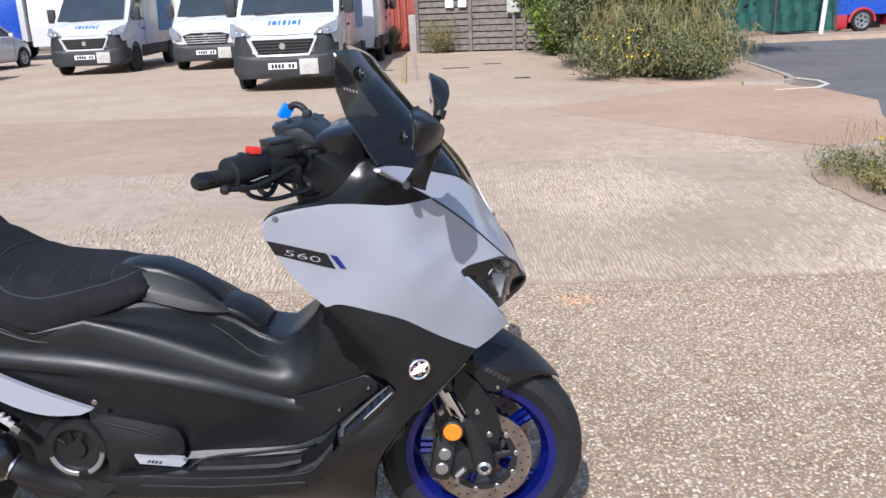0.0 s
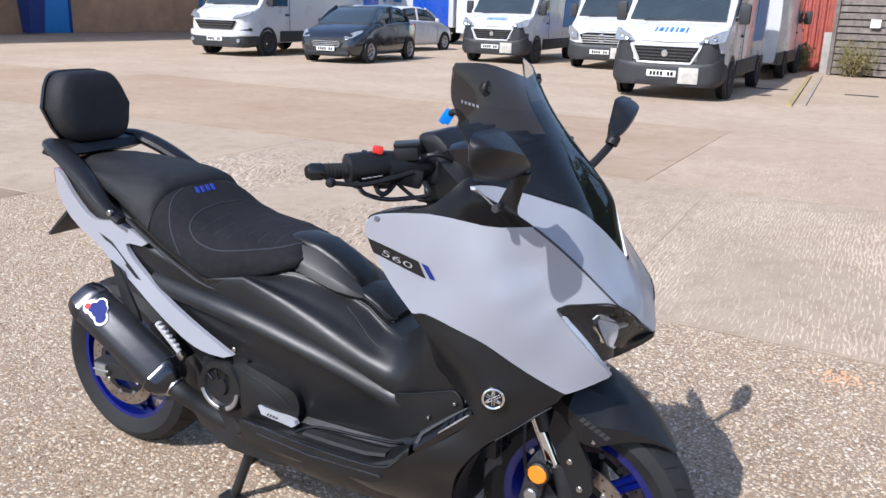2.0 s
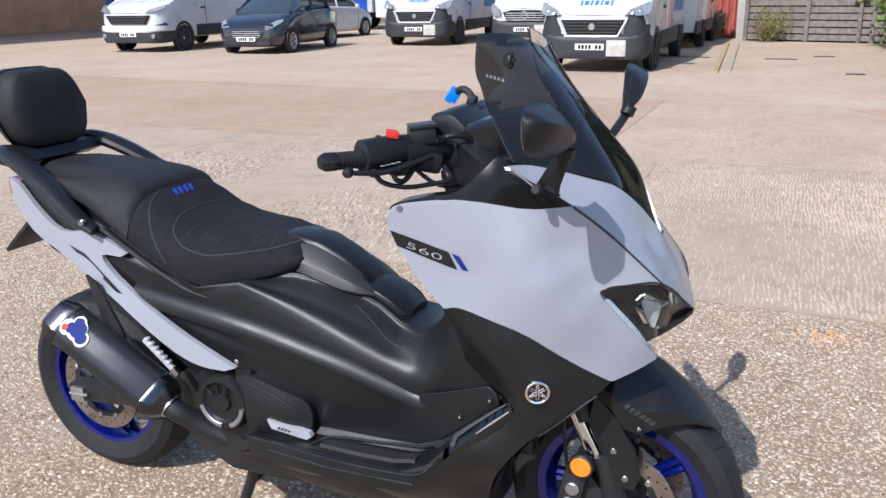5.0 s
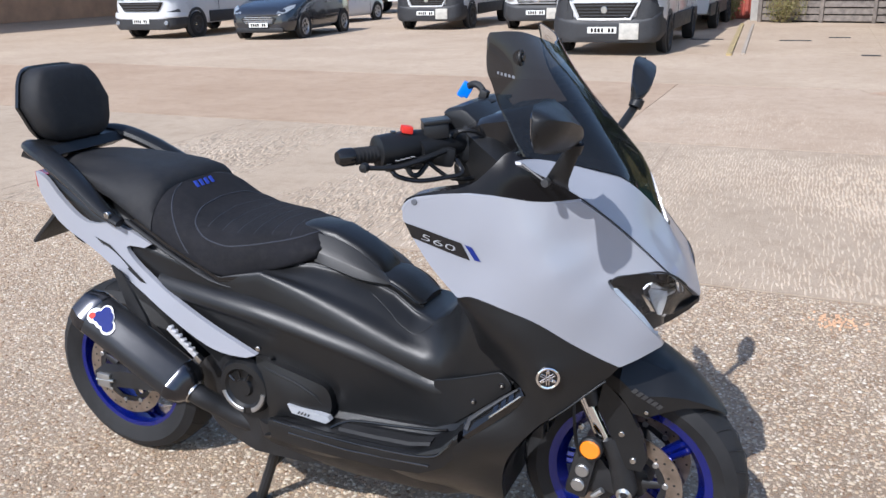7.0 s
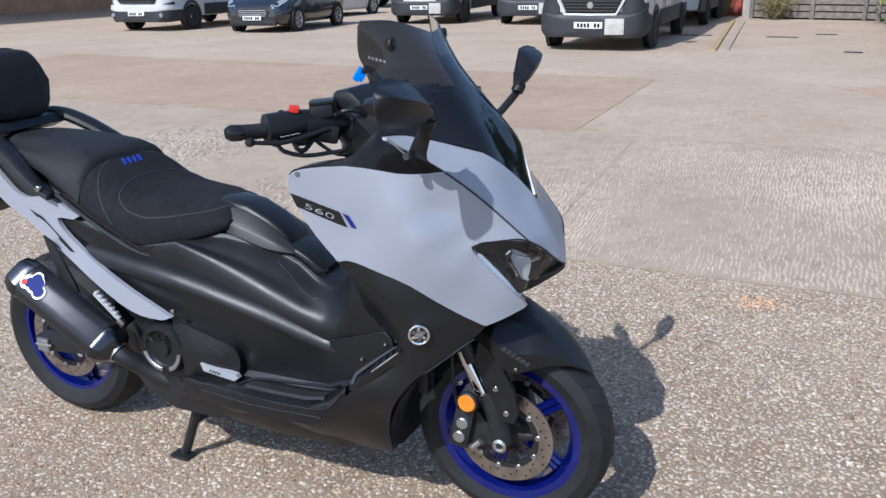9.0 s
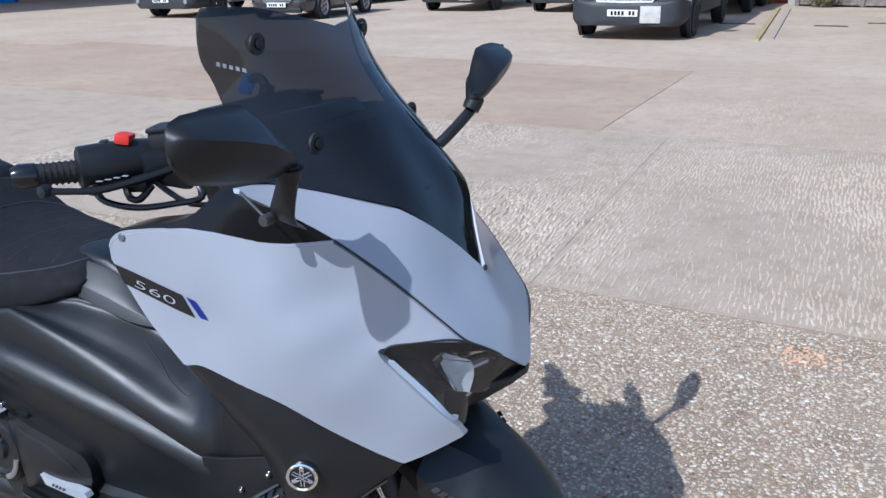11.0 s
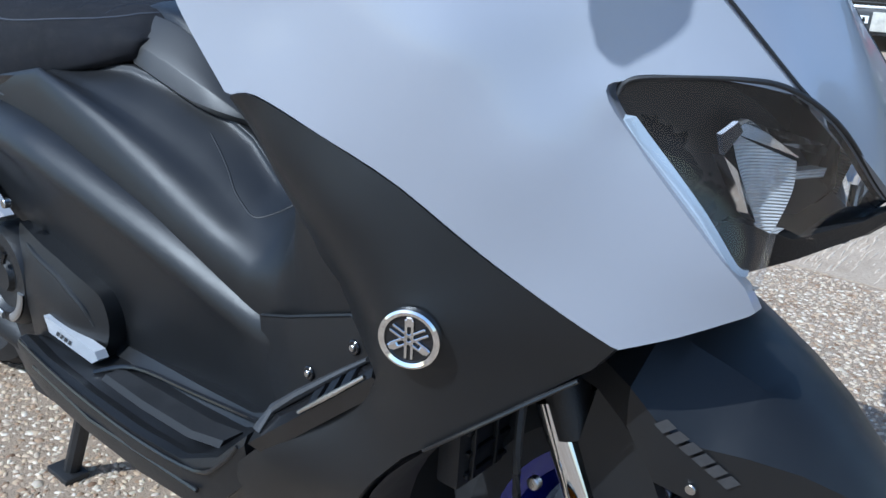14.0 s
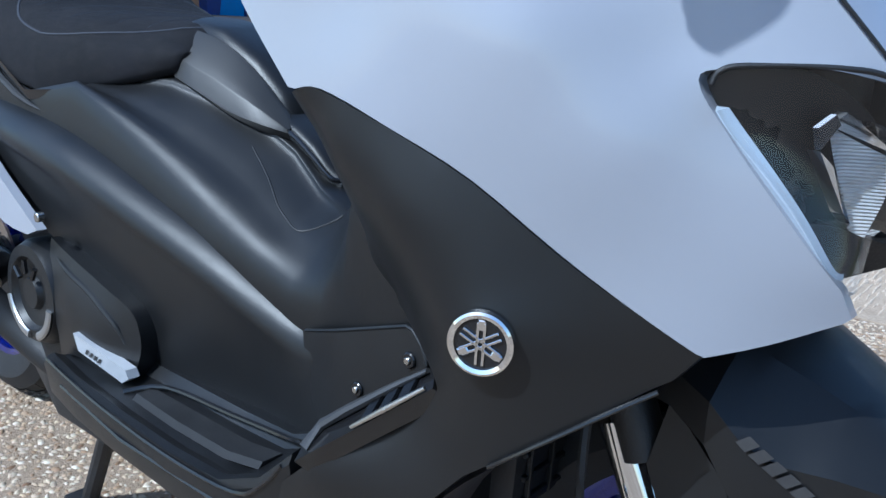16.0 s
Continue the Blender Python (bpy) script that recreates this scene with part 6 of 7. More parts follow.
# ---- fence, container, building ----
WOOD = surface("weathered_boards", (0.17, 0.145, 0.125), 0.9, vary=0.4, grain=90, relief=0.006, blotch=7)
RED_METAL = surface("faded_red_metal", (0.36, 0.085, 0.06), 0.6, vary=0.25, blotch=4, relief=0.001)
GREEN_EDGE = surface("dull_green_paint", (0.05, 0.075, 0.06), 0.6, vary=0.3)
PAPER = surface("white_card", (0.72, 0.71, 0.68), 0.8, vary=0.08)
GREY_BOX = surface("grey_enclosure", (0.50, 0.50, 0.48), 0.6, vary=0.12)
RENDER = surface("brown_rendered_wall", (0.46, 0.27, 0.16), 0.9, vary=0.2, grain=30, relief=0.01, blotch=1.2)
BLUE_DOOR = surface("bright_blue_paint", (0.02, 0.22, 0.56), 0.5, vary=0.08)
BLUE_BIN = surface("dark_blue_plastic", (0.012, 0.035, 0.17), 0.5, vary=0.15)
PALE_METAL = surface("pale_shutter", (0.36, 0.34, 0.31), 0.7, vary=0.12)

fence = thing("slatted_fence", (-.6, 24.35, 0), "weathered grey-brown slatted board fence with dark gaps", "fence")
fence.rotation_euler.z = math.atan2(-1.05, 4.2)
rf = random.Random(3)
for k in range(15):
    for j in range(3):
        part("board", box((1.62, .03, .155), (.85 + j * 1.66, rf.uniform(-.006, .006), .12 + k * .185), .004, (rf.uniform(-14, -8), 0, rf.uniform(-.4, .4)), None, 1), WOOD, fence, smooth=False)
for j in range(4):
    part("post", box((.11, .10, 2.9), (.02 + j * 1.66, -.045, 1.42), .008, None, None, 1), WOOD, fence, smooth=False)
# black sheet added behind the boards so that the gaps come out dark
part("gap_blackout", box((5.1, .02, 2.8), (2.5, .10, 1.4)), BLACK_DULL, fence, smooth=False)
for x, z in ((1.02, 1.42), (1.42, 1.42)):
    n = part("notice", box((.26, .006, .22), (0, 0, 0), .001), PAPER, None, smooth=False)
    n.location, n.rotation_euler = (-.6 + .97 * x + .01, 24.35 - .243 * x - .11, z), (0, 0, fence.rotation_euler.z)
    tagged(n, "white paper notice pinned to the slatted fence", "notice", "notices on the fence")
cab = part("meter_box", box((.38, .16, .62), (0, 0, 0), .02), GREY_BOX, None)
cab.location, cab.rotation_euler = (2.30, 23.50, 1.42), (0, 0, fence.rotation_euler.z)
tagged(cab, "pale grey meter box on the slatted fence", "box")
part("box_door", box((.32, .01, .54), (0, -.083, 0), .006), GREY_BOX, cab)
part("box_latch", box((.02, .02, .06), (.12, -.09, 0), .004), BLACK_DULL, cab)
part("box_post", box((.09, .08, 1.15), (0, .04, -.85), .004), WOOD, cab)

container = thing("shipping_container", (-1.3, 25.6, 0), "faded red corrugated steel container", "container")
part("container_body", box((1.0, 6.0, 2.5), (.02, 3.05, 1.27), .02), RED_METAL, container)
for j in range(5):
    part("corrugation", loft([[Vector((x, y, z)) for x, y in ((-.44 + j * .2, .05), (-.40 + j * .2, -.015), (-.32 + j * .2, -.015), (-.28 + j * .2, .05))] for z in (.12, 2.45)]), RED_METAL, container, smooth=False)
part("corner_post", box((.12, .12, 2.6), (-.56, .02, 1.3), .01), GREEN_EDGE, container)
part("corner_post", box((.10, .10, 2.6), (.54, .02, 1.3), .01), RED_METAL, container)
sheet = part("leaning_sheet", box((.36, .02, 1.15), (-.72, 24.95, .57), .004, (-6, 0, 8)), PALE_METAL)
tagged(sheet, "dirty white sheet leaning on the container", "sheet")

hall = thing("workshop_building", (-29.2, 0, 0), "brown rendered workshop with blue doors, unseen canopy added to shade its front", "building")
part("wall", box((.3, 16.0, 8), (-.15, 28.4, 4), .02), RENDER, hall)
part("wall", box((.3, 7.0, 8), (-.15, 14.0, 4), .02), RENDER, hall)
part("wall", box((.3, 3.0, 8), (-.15, 18.95, 4), .02), RENDER, hall)
# unseen overhanging roof, added to cast the shade along the wall's foot
part("roof", box((5.2, 34, .25), (2.1, 22, 8.1), .03), PALE_METAL, hall)
part("shutter", box((.1, 3.0, 2.7), (.02, 15.9, 1.35), .01), PALE_METAL, hall, "pale roller shutter")
for k in range(13):
    part("shutter_slat", box((.03, 2.9, .16), (.085, 15.9, .15 + k * .2), .012, None, None, 1), PALE_METAL, hall)
part("pipe", tube([(.1, 17.75, 0), (.1, 17.75, 5)], .09, 10), PALE_METAL, hall)
dr = part("door", box((.08, 1.6, 2.4), (.03, 21.0, 1.2), .01), BLUE_DOOR, hall, "bright blue door")
part("door_frame", box((.12, .1, 2.5), (.05, 20.15, 1.25), .01), BLUE_BIN, dr)
part("door_frame", box((.12, .1, 2.5), (.05, 21.86, 1.25), .01), BLUE_BIN, dr)
w2 = part("door", box((.08, 1.7, 2.4), (.03, 30.2, 1.2), .01), BLACK_GLOSS, hall, "glazed door in a blue frame")
for yy in (29.3, 31.1):
    part("door_frame", box((.14, .16, 2.5), (.05, yy, 1.25), .01), BLUE_DOOR, w2)
part("door_frame", box((.14, 1.7, .14), (.05, 30.2, .45), .01), BLUE_DOOR, w2)
part("sign", box((.02, .8, 1.0), (.02, 18.6, 1.75), .004), PAPER, hall, "white notice with a red band")
part("sign_band", box((.022, .8, .22), (.025, 18.6, 1.34), .002), RED_PART, hall)
# posts added to carry the unseen shading roof
part("added_canopy_post", box((.2, .2, 8), (4.5, 6.0, 4), .01), PALE_METAL, hall)
part("added_canopy_post", box((.2, .2, 8), (4.5, 38.0, 4), .01), PALE_METAL, hall)
bin_ = part("wheelie_bin", loft([[Vector((x, y, z)) for x, y in ((-w, -w * 1.1), (w, -w * 1.1), (w, w * 1.1), (-w, w * 1.1))] for z, w in ((.05, .26), (1.25, .33), (1.32, .35), (1.42, .30))]), BLUE_BIN, None, sharp=20)
bin_.location = (-28.2, 19.45, 0)
tagged(bin_, "dark blue plastic waste bin by the blue door", "bin")

# green netted fence, post, distance
NET = surface("green_netting", (0.012, 0.075, 0.06), 0.8, vary=0.5, blotch=3)
net = thing("netted_fence", (8.07, 29.02, 0), "dark green debris-netted site fence", "fence")
net.rotation_euler.z = math.atan2(-2.2, 3.0)
for j in range(3):
    own = bmesh.new()
    rings = []
    for i in range(22):
        x = j * 1.9 + i * .088
        rings.append([Vector((x, .05 * math.sin(i * 1.3 + z * 2), z)) for z in (.12, .7, 1.3, 1.9, 2.3)])
    loft(rings, False, own, closed=False)
    part("netting", own, NET, net)
for j in range(4):
    part("fence_post", tube([(j * 1.9, .03, 0), (j * 1.9, .03, 2.4)], .035, 8), GREEN_EDGE, net)
post = part("lamp_post", tube([(11.9, 24.9, -.05), (12.0, 24.9, 1.4), (12.12, 24.9, 3.4)], .07, 12), PAPER)
tagged(post, "leaning white-painted post by the fence", "post")


# ---- vehicles ----
WHITE_PAINT = surface("white_car_paint", (0.56, 0.565, 0.57), 0.3, vary=0.03, coat=0.6, blotch=2, dust=0.05)
NAVY_PAINT = surface("black_car_paint", (0.010, 0.012, 0.018), 0.22, vary=0.1, coat=0.9, blotch=2, dust=0.03)
BLUE_PAINT = surface("blue_car_paint", (0.01, 0.07, 0.42), 0.3, vary=0.08, coat=0.6, dust=0.03)
RED_PAINT = surface("red_lorry_paint", (0.42, 0.022, 0.03), 0.35, vary=0.1, coat=0.4, dust=0.05)
BUMPER = surface("grey_bumper_plastic", (0.022, 0.023, 0.026), 0.6, vary=0.2, grain=300, relief=0.001, dust=0.08)
CAR_GLASS = surface("dark_car_glass", (0.030, 0.040, 0.043), 0.06, vary=0.2, blotch=2, coat=1.0)
LAMP_CLEAR = surface("car_headlamp", (0.22, 0.24, 0.26), 0.15, vary=0.3, blotch=30, coat=1.0)
PLATE_WHITE = surface("white_number_plate", (0.74, 0.74, 0.70), 0.4, vary=0.04)
LIVERY = surface("blue_livery_letters", (0.03, 0.17, 0.40), 0.4, vary=0.1)
CARD = surface("pale_metal_step_plate", (0.45, 0.43, 0.38), 0.55, vary=0.2, blotch=10)


def car_ring(s, w, z0, z1, round_top=.12, bulge=.02, n=3):
    """A cross-section: flat bottom, slightly bowed sides, rounded shoulders."""
    h = z1 - z0
    r = min(round_top, h * .45, w * .45)
    right = curve([(-w * .92, z0), (-w, z0 + min(.1, h * .2)), (-w - bulge, z0 + h * .45), (-w + .01, z1 - r), (-w + r * .45, z1 - r * .28), (-w + r * 1.5, z1)], n)
    return [Vector((y, s, z)) for y, z in right] + [Vector((-y, s, z)) for y, z in right[::-1]]


def car_wheel(parent, x, s, r, width, rim_mat):
    w = part("wheel", lathe([(r, -width * .3), (r - .02, -width * .5), (r * .68, -width * .48), (r * .68, width * .48), (r - .02, width * .5), (r, width * .3)], (x, s, r), "x", 36), RUBBER, parent, "wheel with black tyre")
    sg = 1 if x > 0 else -1
    part("rim", lathe([(r * .70, sg * width * .49), (r * .64, sg * width * .50), (r * .58, sg * width * .34), (.05, sg * width * .30), (.05, sg * width * .1), (r * .66, sg * width * .1)], (x, s, r), "x", 28), rim_mat, w)
    for k in range(6):
        a = k * math.pi / 3 + .3
        part("rim_slot", disc_bar((x + sg * width * .335, s + r * .42 * math.cos(a), r + r * .42 * math.sin(a)), r * .10, .02, "x", 10), BLACK_DULL, w)
    return w


def flat_patch(pts, thick=.012):
    """A thin plate over a loop of points, with depth along its own normal."""
    ps = [Vector(p) for p in pts]
    n = (ps[1] - ps[0]).cross(ps[2] - ps[0]).normalized() * thick
    return loft([ps, [p + n for p in ps]])


def van(place, label, grille="fiat", livery=True, step_plate=True, height=2.5, length=5.6, group="parked vans", turn=0.0):
    v = thing("van", place, label, "van", group, turn)
    st = [(0.0, .70, .55, .99, .08), (.05, .82, .50, 1.06, .10), (.16, .92, .46, 1.14, .12), (.35, .97, .42, 1.23, .12), (.60, .985, .36, 1.325, .10), (.66, .985, .34, 1.34, .10), (1.06, .98, .34, 1.74, .10), (1.50, .97, .34, 2.18, .12),
          (1.75, .96, .34, height - .12, .16), (2.1, .96, .34, height, .18), (length - .15, .95, .38, height, .18), (length, .92, .42, height - .06, .18)]
    part("body", loft([car_ring(s, w, a, b, r) for s, w, a, b, r in st]), WHITE_PAINT, v, "white painted van body", sharp=28)
    part("windscreen", flat_patch([(-.87, .675, 1.375), (.87, .675, 1.375), (.80, 1.475, 2.175), (-.80, 1.475, 2.175)], .03), CAR_GLASS, v, "dark raked windscreen")
    for k in (-1, 1):
        part("side_window", flat_patch([(k * 1.0, 1.02, 1.36), (k * 1.0, 1.95, 1.36), (k * .99, 1.95, 1.96), (k * .99, 1.55, 1.98), (k * 1.0, 1.12, 1.60)][:: k], .012), CAR_GLASS, v)
        lampv = [(k * .56, .03, 1.00), (k * .82, .05, .99), (k * .955, .22, 1.03), (k * .975, .40, 1.22), (k * .90, .25, 1.21), (k * .66, .09, 1.10)] if grille == "fiat" else [(k * .64, .0, .80), (k * .82, .04, .80), (k * .95, .20, .92), (k * .965, .32, 1.12), (k * .86, .16, 1.10), (k * .68, .04, .98)]
        if grille == "iveco":
            lampv = [(k * .56, .03, 1.00), (k * .84, .08, 1.04), (k * .965, .32, 1.13), (k * .97, .42, 1.21), (k * .88, .24, 1.17), (k * .62, .09, 1.08)]
        own = loft([[Vector(p) for p in lampv], [Vector((p[0] * 1.03, p[1] - .075, p[2] + .01)) for p in lampv]])
        hl = part("headlamp", own, LAMP_CLEAR, v, "clear car headlamp")
        for dx, dz in ((.70, .0), (.82, .025)) if grille != "iveco" else ():
            part("lamp_core", lathe([(.048, -.02), (.045, 0), (.02, .012), (.045, .004)], (k * dx, -.045 + (dx - .70) * .5, (1.07 if grille != "sprinter" else .94) + dz), "y", 14), CHROME, hl)
        mir = part("door_mirror", box((.20, .13, .36), (k * 1.13, 1.0, 1.52), .05), BUMPER, v, "black door mirror")
        part("mirror_arm", tube([(k * .95, 1.0, 1.44), (k * 1.08, .99, 1.46)], .035, 8), BUMPER, mir)
        part("door_handle", box((.03, .20, .05), (k * .998, 1.95, 1.12), .012), BUMPER, v)
        part("side_rub_strip", box((.03, 3.6, .30), (k * .99, 3.4, .52), .012), BUMPER, v)
        part("door_gap", box((.006, .012, 1.2), (k * 1.0, 2.06, 1.0)), BLACK_DULL, v)
        part("arch", lathe([(.43, k * .95), (.43, k * 1.012), (.35, k * 1.012), (.35, k * .95)], (0, .98, .36), "x", 26), BUMPER, v)
        for s in (.98, length - 1.15):
            car_wheel(v, k * .925, s, .345, .22, BUMPER if grille != "sprinter" else ALLOY)
    low = [(-.09, .50, .27, .56), (-.075, .68, .25, .62), (-.03, .83, .24, .66), (.06, .93, .24, .72), (.22, .985, .24, .78), (.56, 1.0, .26, .82)]
    part("bumper", loft([car_ring(s, w, a, b, .06, .005) for s, w, a, b in low]), BUMPER, v, "dark grey plastic bumper", sharp=35)
    if grille == "fiat":
        for k in (-1, 1):
            part("bumper_horn", loft([[Vector((k * x, s, z)) for x, z in ((.56, .60), (w, .60), (w + .005, .82), (w - .05, 1.01), (.66, .985), (.60, .90))] for s, w in ((-.05, .70), (.0, .84), (.10, .92), (.30, .975), (.42, .985))]), BUMPER, v)
        frame_r = [(-.58, .93), (-.45, .67), (.45, .67), (.58, .93)]
        part("grille", loft([[Vector((x * f, s, .80 + (z - .80) * f)) for x, z in frame_r] for s, f in ((-.0, 1), (-.058, .97))]), BLACK_GLOSS, v, "black slatted grille")
        for k in range(4):
            part("grille_slat", box((.86 + k * .07, .02, .02), (0, -.062, .71 + k * .056), .006), BUMPER, v)
        fr_line = [(-.63, -.03, .955), (-.47, -.065, .645), (0, -.075, .64), (.47, -.065, .645), (.63, -.03, .955)]
        part("grille_frame", tube(fr_line, .024, 8), WHITE_PAINT if step_plate else BUMPER, v)
        part("maker_badge", disc_bar((0, -.075, .81), .06, .02, "y", 18), STEEL, v, "plain round silver badge")
    elif grille == "sprinter":
        frame_r = [(-.62, .90), (-.50, .66), (.50, .66), (.62, .90), (.40, .96), (-.40, .96)]
        part("grille", loft([[Vector((x * f, s, .80 + (z - .80) * f)) for x, z in frame_r] for s, f in ((-.01, 1), (-.06, .95))]), BLACK_GLOSS, v, "black slatted grille with bright bars")
        for k in range(4):
            part("grille_slat", box((1.05, .02, .026), (0, -.066, .70 + k * .06), .006), ALLOY, v)
        part("maker_badge", lathe([(.11, -.075), (.095, -.085), (.085, -.075), (.095, -.065)], (0, 0, .82), "y", 24), CHROME, v, "plain chrome ring badge")
        part("front_valance", box((1.75, .1, .30), (0, .02, .52), .03), BUMPER, v)
    else:
        frame_r = [(-.72, .95), (-.56, .72), (.56, .72), (.72, .95)]
        part("grille", loft([[Vector((x * f, s, .83 + (z - .83) * f)) for x, z in frame_r] for s, f in ((-.03, 1), (-.06, .95))]), BLACK_GLOSS, v, "dark grille")
        for k in range(3):
            part("grille_slat", box((1.10 + k * .08, .02, .03), (0, -.066, .76 + k * .07), .006), BUMPER, v)
        part("white_bumper_band", loft([car_ring(q - .012, w + .010, .52, .69, .03, .005) for q, w, _, _ in low]), WHITE_PAINT, v, sharp=35)
        part("fog_lamp", disc_bar((.78, -.07, .42), .06, .03, "y", 14), LAMP_CLEAR, v)
        part("fog_lamp", disc_bar((-.78, -.07, .42), .06, .03, "y", 14), LAMP_CLEAR, v)
    pl = part("number_plate", box((.52, .012, .111), (-.02 if step_plate else 0, -.098, .46), .003), PLATE_WHITE, v, "white front number plate")
    for k in range(7):
        if k != 4:
            part("plate_bar", box((.042, .004, .07), (-.20 + k * .062, -.106, .46), 0), BLACK_GLOSS, pl, smooth=False)
    if step_plate:
        part("step_plate", box((.34, .012, .28), (.46, -.11, .44), .004, (0, 0, 6)), CARD, v, "pale square metal plate on the bumper")
    if livery:
        for k, (w, h) in enumerate(((.03, .19), (.07, .14), (.03, .19), (.05, .18), (.03, .19), (.07, .14), (.03, .21))):
            own = box((w, .006, h), (-.27 + k * .092, 0, 0), .002)
            bmesh.ops.transform(own, matrix=Matrix.Translation((0, .30, 1.215)) @ Euler((radians(-66), 0, 0)).to_matrix().to_4x4(), verts=own.verts[:])
            part("livery_bar", own, LIVERY, v, smooth=False)
    part("wiper", tube([(-.6, .655, 1.37), (.05, .675, 1.395)], .012, 6), BLACK_DULL, v)
    part("bonnet_line", tube([(-.60, .02, 1.015), (0, -.004, 1.0), (.60, .02, 1.015)], .006, 6), BLACK_DULL, v)
    if livery:
        for k in (-1, 1):
            part("side_livery", flat_patch([(k * .975, 3.5, 1.0), (k * .975, 5.0, 1.0), (k * .97, 5.3, 2.2), (k * .97, 3.8, 2.2)][:: k], .01), LIVERY, v)
    return v


van((-2.50, 13.45, 0), "white panel van with dark grey bumper and blue lettering bars", turn=1)
van((-9.1, 20.1, 0), "white panel van with plain dark grille", turn=4)
van((-5.95, 20.3, 0), "white panel van with bright-slatted grille", "sprinter", False, turn=3)
van((-15.5, 15.9, 0), "white panel van with black grille and dark bumper", "iveco", False, False, turn=4)


def hatchback(place, paint, label, turn=0.0, length=3.95, group="parked cars"):
    c = thing("car", place, label, "car", group, turn)
    st = [(0, .62, .30, .62, .1), (.08, .74, .24, .72, .12), (.30, .83, .20, .82, .14), (.70, .86, .20, .93, .14), (1.05, .87, .20, 1.0, .10), (2.0, .875, .20, 1.02, .08), (3.2, .865, .20, 1.06, .08), (length - .2, .83, .24, 1.04, .12), (length, .72, .32, .95, .12)]
    part("body", loft([car_ring(s, w, a, b, r, .025) for s, w, a, b, r in st]), paint, c, "glossy painted car body", sharp=30)
    gl = [(.95, .76, .95, 1.0, .05), (1.35, .72, .95, 1.25, .10), (1.75, .68, .95, 1.43, .12), (2.4, .67, .95, 1.47, .12), (3.1, .66, .97, 1.43, .12), (3.55, .66, .97, 1.28, .10), (3.78, .66, .97, 1.05, .05)]
    part("glasshouse", loft([car_ring(s, w, a, b, r, .03) for s, w, a, b, r in gl]), CAR_GLASS, c, "dark car windows", sharp=30)
    rf_ = [(1.72, .55, 1.425), (2.0, .57, 1.465), (2.5, .57, 1.485), (3.1, .56, 1.45), (3.3, .53, 1.40)]
    part("roof", loft([[Vector((y, s, z)) for y, z in ((-w - .08, b - .05), (-w, b), (w, b), (w + .08, b - .05), (w, b - .06), (-w, b - .06))] for s, w, b in rf_]), paint, c)
    for k in (-1, 1):
        for pts in ([(k * .775, .98, .99), (k * .70, 1.45, 1.28), (k * .645, 1.74, 1.42)], [(k * .745, 2.35, 1.0), (k * .675, 2.40, 1.45)], [(k * .74, 3.55, 1.0), (k * .67, 3.30, 1.38)]):
            part("pillar", tube(pts, .035, 8), paint, c)
        hlp = [(k * .48, .03, .60), (k * .70, .09, .64), (k * .82, .36, .76), (k * .80, .50, .83), (k * .70, .30, .80), (k * .50, .08, .68)]
        part("headlamp", loft([[Vector(p) for p in hlp], [Vector((p[0] * 1.03, p[1] - .03, p[2] + .012)) for p in hlp]]), LAMP_CLEAR, c, "clear car headlamp")
        part("door_mirror", box((.14, .10, .12), (k * .93, 1.35, 1.04), .04), paint, c)
        part("door_handle", box((.02, .16, .03), (k * .905, 2.25, .86), .008), CHROME, c)
        part("tail_lamp", box((.06, .08, .30), (k * .76, length - .06, .85), .02), RED_LENS, c)
        part("door_gap", box((.006, .008, .6), (k * .905, 1.25, .6)), BLACK_DULL, c)
        for s in (.76, .76 + 2.49):
            car_wheel(c, k * .825, s, .30, .18, ALLOY)
            part("arch", lathe([(.35, k * .80), (.35, k * .912), (.305, k * .912), (.305, k * .80)], (0, s, .30), "x", 24), BLACK_DULL, c)
    gr = [(-.50, .52), (-.40, .38), (.40, .38), (.50, .52), (.34, .60), (-.34, .60)]
    part("grille", loft([[Vector((x * f, s, .49 + (z - .49) * f)) for x, z in gr] for s, f in ((.03, 1), (-.03, .96))]), BLACK_DULL, c, "dark grille with bright bars")
    for k in range(4):
        part("grille_slat", box((.84 - abs(k - 1.6) * .06, .012, .014), (0, -.036, .42 + k * .045), .004), CHROME, c)
    pl = part("number_plate", box((.52, .012, .111), (0, -.05, .37), .003), PLATE_WHITE, c, "white front number plate")
    for k in range(7):
        if k != 4:
            part("plate_bar", box((.042, .004, .07), (-.19 + k * .062, -.058, .37), 0), BLACK_GLOSS, pl, smooth=False)
    part("lower_lip", box((1.3, .10, .12), (0, .03, .24), .03), BLACK_DULL, c)
    part("steering_wheel", lathe([(.17, -.012), (.19, 0), (.17, .012)], (.36, 1.35, 1.0), "y", 20), BLACK_DULL, c)
    return c


hatchback((-11.85, 16.0, 0), NAVY_PAINT, "black hatchback with bright-barred grille", 7)
hatchback((-14.4, 26.2, 0), WHITE_PAINT, "white hatchback parked behind the vans", 178)
hatchback((-4.5, 31.0, 0), BLUE_PAINT, "blue car parked beyond the container", 20)


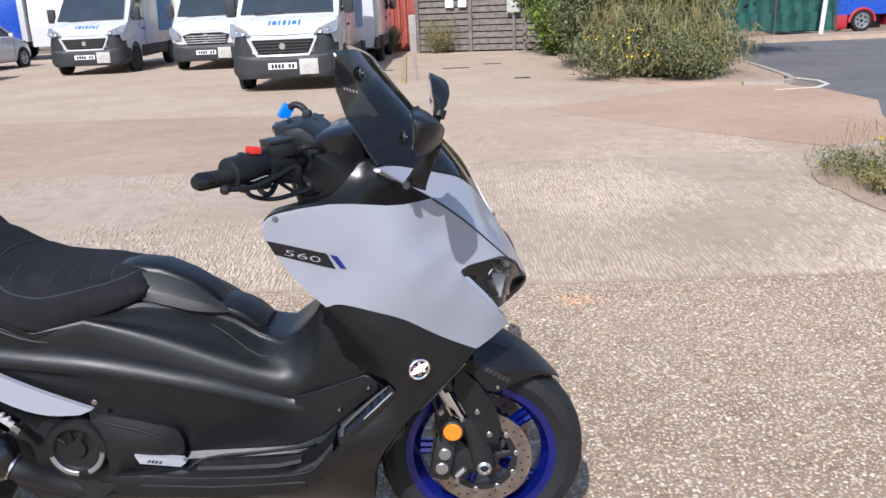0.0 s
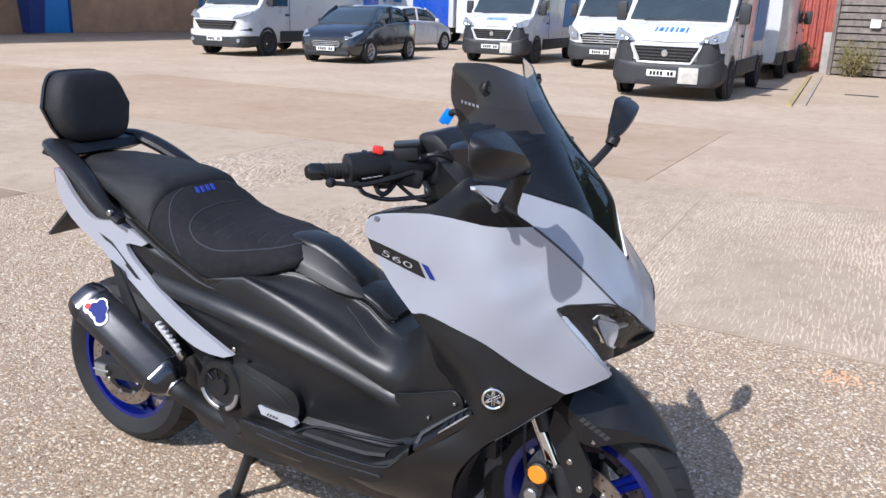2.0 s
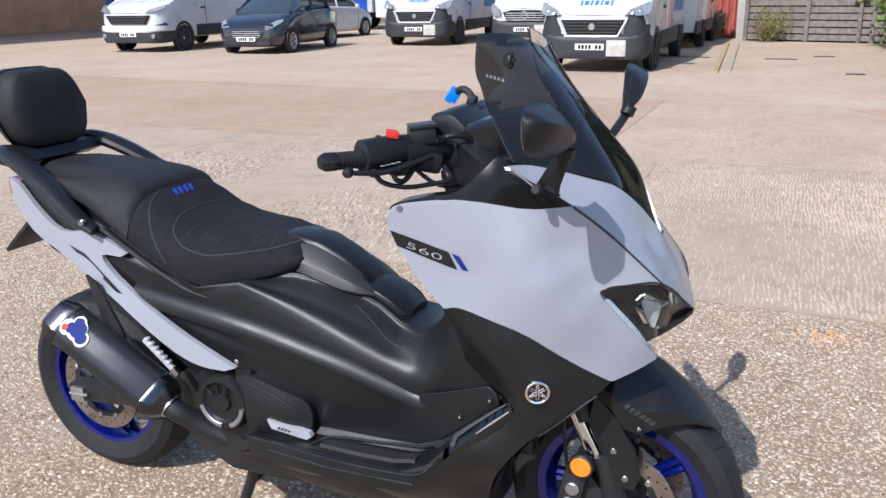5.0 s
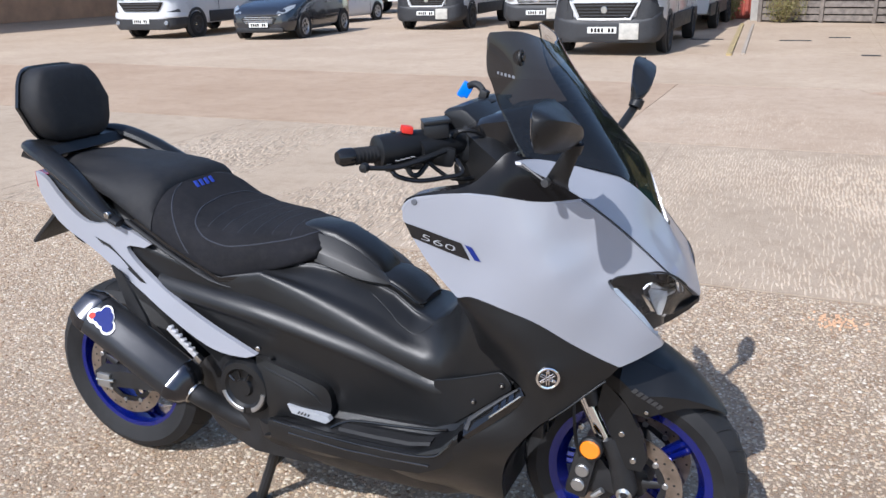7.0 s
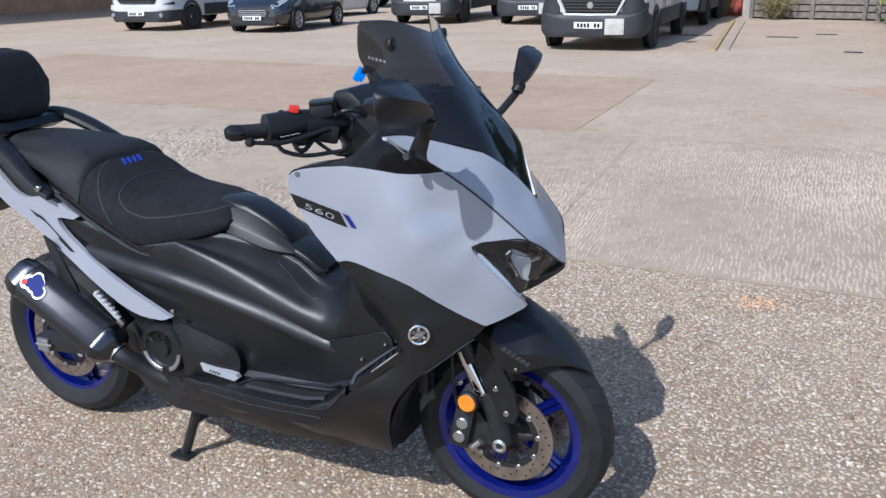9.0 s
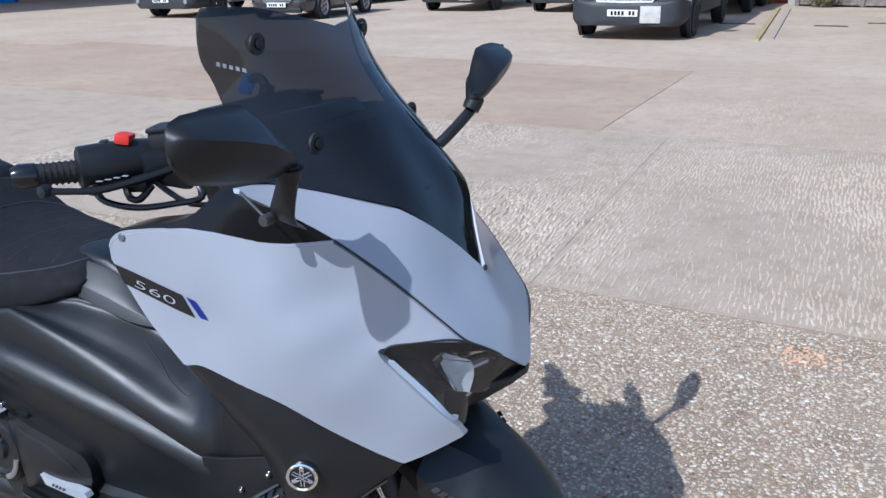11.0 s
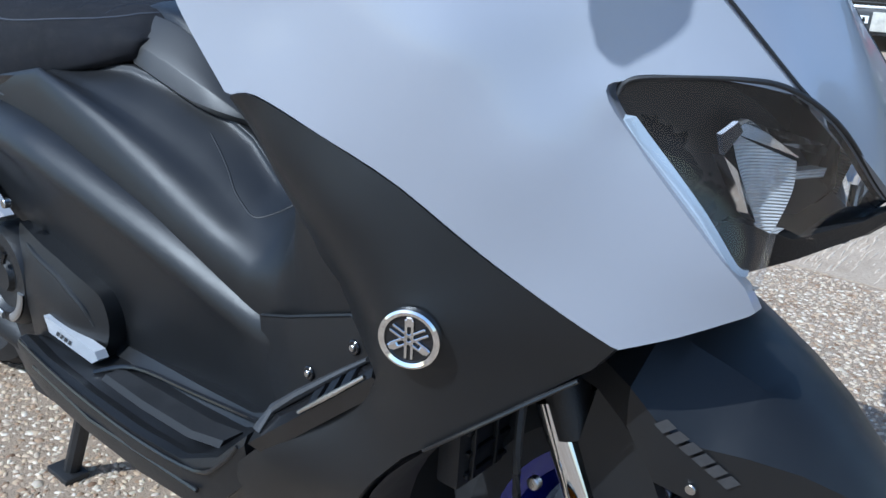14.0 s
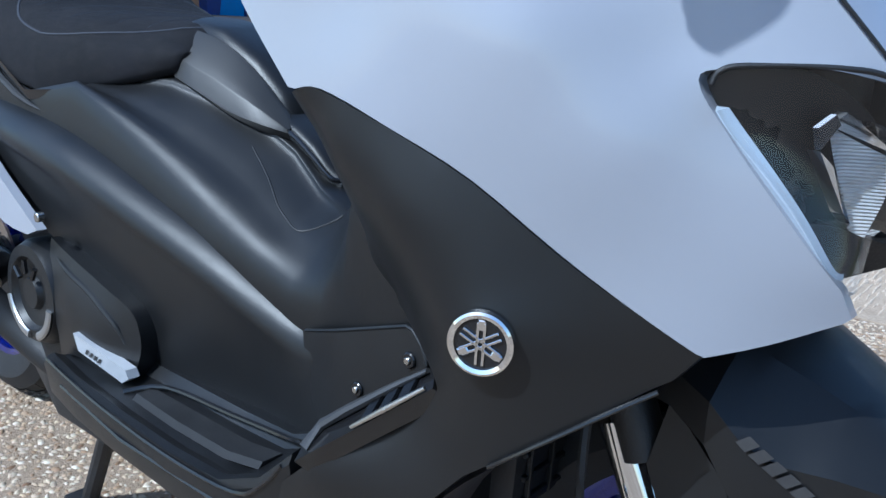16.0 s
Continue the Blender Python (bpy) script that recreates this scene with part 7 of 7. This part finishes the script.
def box_lorry(place, turn, label, cab=WHITE_PAINT, band=BLUE_PAINT, name="lorry", size=(2.4, 6.0, 3.2)):
    t = thing(name, place, label, "lorry", "", turn)
    w, l, h = size
    part("load_box", box((w, l, h - .7), (0, l / 2, .7 + (h - .7) / 2), .03), WHITE_PAINT, t)
    for k in (-1, 1):
        part("side_band", box((.012, 1.6, h - .8), (k * (w / 2 + .004), 1.0, .75 + (h - .8) / 2), .002), band, t, "bright blue side panel")
        for j in range(4):
            part("livery_bar", box((.014, .34, .16), (k * (w / 2 + .006), 2.5, 1.1 + j * .30), .002), LIVERY, t, smooth=False)
        for s in (.9, l - 1.1):
            car_wheel(t, k * (w / 2 - .2), s, .42, .26, BUMPER)
        part("side_guard", box((.06, l - 3.0, .35), (k * (w / 2 - .05), l / 2, .6), .02), BUMPER, t)
    part("cab", loft([[Vector((x, s, z)) for x, z in ((-1.05, .5), (-1.08, 1.4), (-1.0, 2.3), (1.0, 2.3), (1.08, 1.4), (1.05, .5))] for s in (-1.5, -.1)]), cab, t, sharp=20)
    part("cab_glass", box((1.8, .02, .8), (0, -1.51, 1.75), .01), CAR_GLASS, t)
    part("chassis", box((.9, l, .25), (0, l / 2 - .5, .62), .02), BLACK_DULL, t)
    for k in (-1, 1):
        part("rear_lamp", box((.14, .04, .5), (k * (w / 2 - .15), l + .01, 1.0), .01), RED_LENS, t)
    return t


box_lorry((-15.5, 30.6, 0), 97, "white box lorry with bright blue panel and lettering bars")
box_lorry((-18.5, 25.4, 0), 12, "white box lorry with a blue side panel")
box_lorry((-3.0, 24.6, 0), -3, "white and blue lorry parked beyond the vans", size=(2.0, 5.0, 2.8))
van((-2.45, 25.2, 0), "dark red-lamped blue van seen past the white van", "iveco", False, False, turn=180, length=5.0)


def tractor_unit(place, turn):
    t = thing("lorry", place, "blue lorry cab with red skirt and wheel arch", "lorry", "", turn)
    part("cab", loft([[Vector((x, s, z)) for x, z in ((-.75, .55), (-.78, 1.3), (-.7, 2.3), (.7, 2.3), (.78, 1.3), (.75, .55))] for s in (0, .2, 2.0)]), BLUE_PAINT, t, "dark blue lorry cab", sharp=20)
    part("windscreen", box((1.3, .03, .7), (0, -.015, 1.7), .01), CAR_GLASS, t)
    part("grille", box((1.2, .05, .5), (0, -.03, .9), .02), BLACK_DULL, t)
    part("bumper", box((1.55, .3, .35), (0, -.02, .36), .06), RED_PAINT, t)
    for k in (-1, 1):
        part("side_skirt", box((.08, 1.0, .45), (k * .76, 2.05, .34), .03), RED_PAINT, t, "red side skirt")
        part("wheel_arch", tube([(k * .78, 1.05 + .44 * math.cos(a), .32 + .42 * math.sin(a)) for a in np.linspace(0, math.pi, 9)], .05, 8), RED_PAINT, t)
        part("headlamp", box((.25, .06, .15), (k * .6, -.17, .42), .03), LAMP_CLEAR, t)
        for s in (1.05,):
            car_wheel(t, k * .70, s, .36, .2, ALLOY)
    part("chassis", box((.9, 2.4, .5), (0, 1.4, .35), .02), BLACK_DULL, t)
    return t


tractor_unit((14.75, 27.2, 0), 96)
red_trailer = thing("trailer", (12.35, 27.6, 0), "red lorry body with white barred gate", "trailer")
part("trailer_body", box((.95, 3.0, 2.2), (.5, 1.6, 1.65), .03), RED_PAINT, red_trailer)
part("white_tank", tube([(1.1, .4, .62), (1.1, .4, 1.6)], .2, 16), WHITE_PAINT, red_trailer, "white upright tank")
for k in range(5):
    part("gate_bar", tube([(0 + k * .16, -.05, .1), (.1 + k * .16, -.05, .54)], .018, 6), PAPER, red_trailer)
for z in (.1, .32, .54):
    part("gate_rail", tube([(-.05, -.05, z), (.78, -.05, z)], .018, 6), PAPER, red_trailer)
part("trailer_leg", box((.9, 2.6, .55), (.5, 1.7, .28), .02), BLACK_DULL, red_trailer)
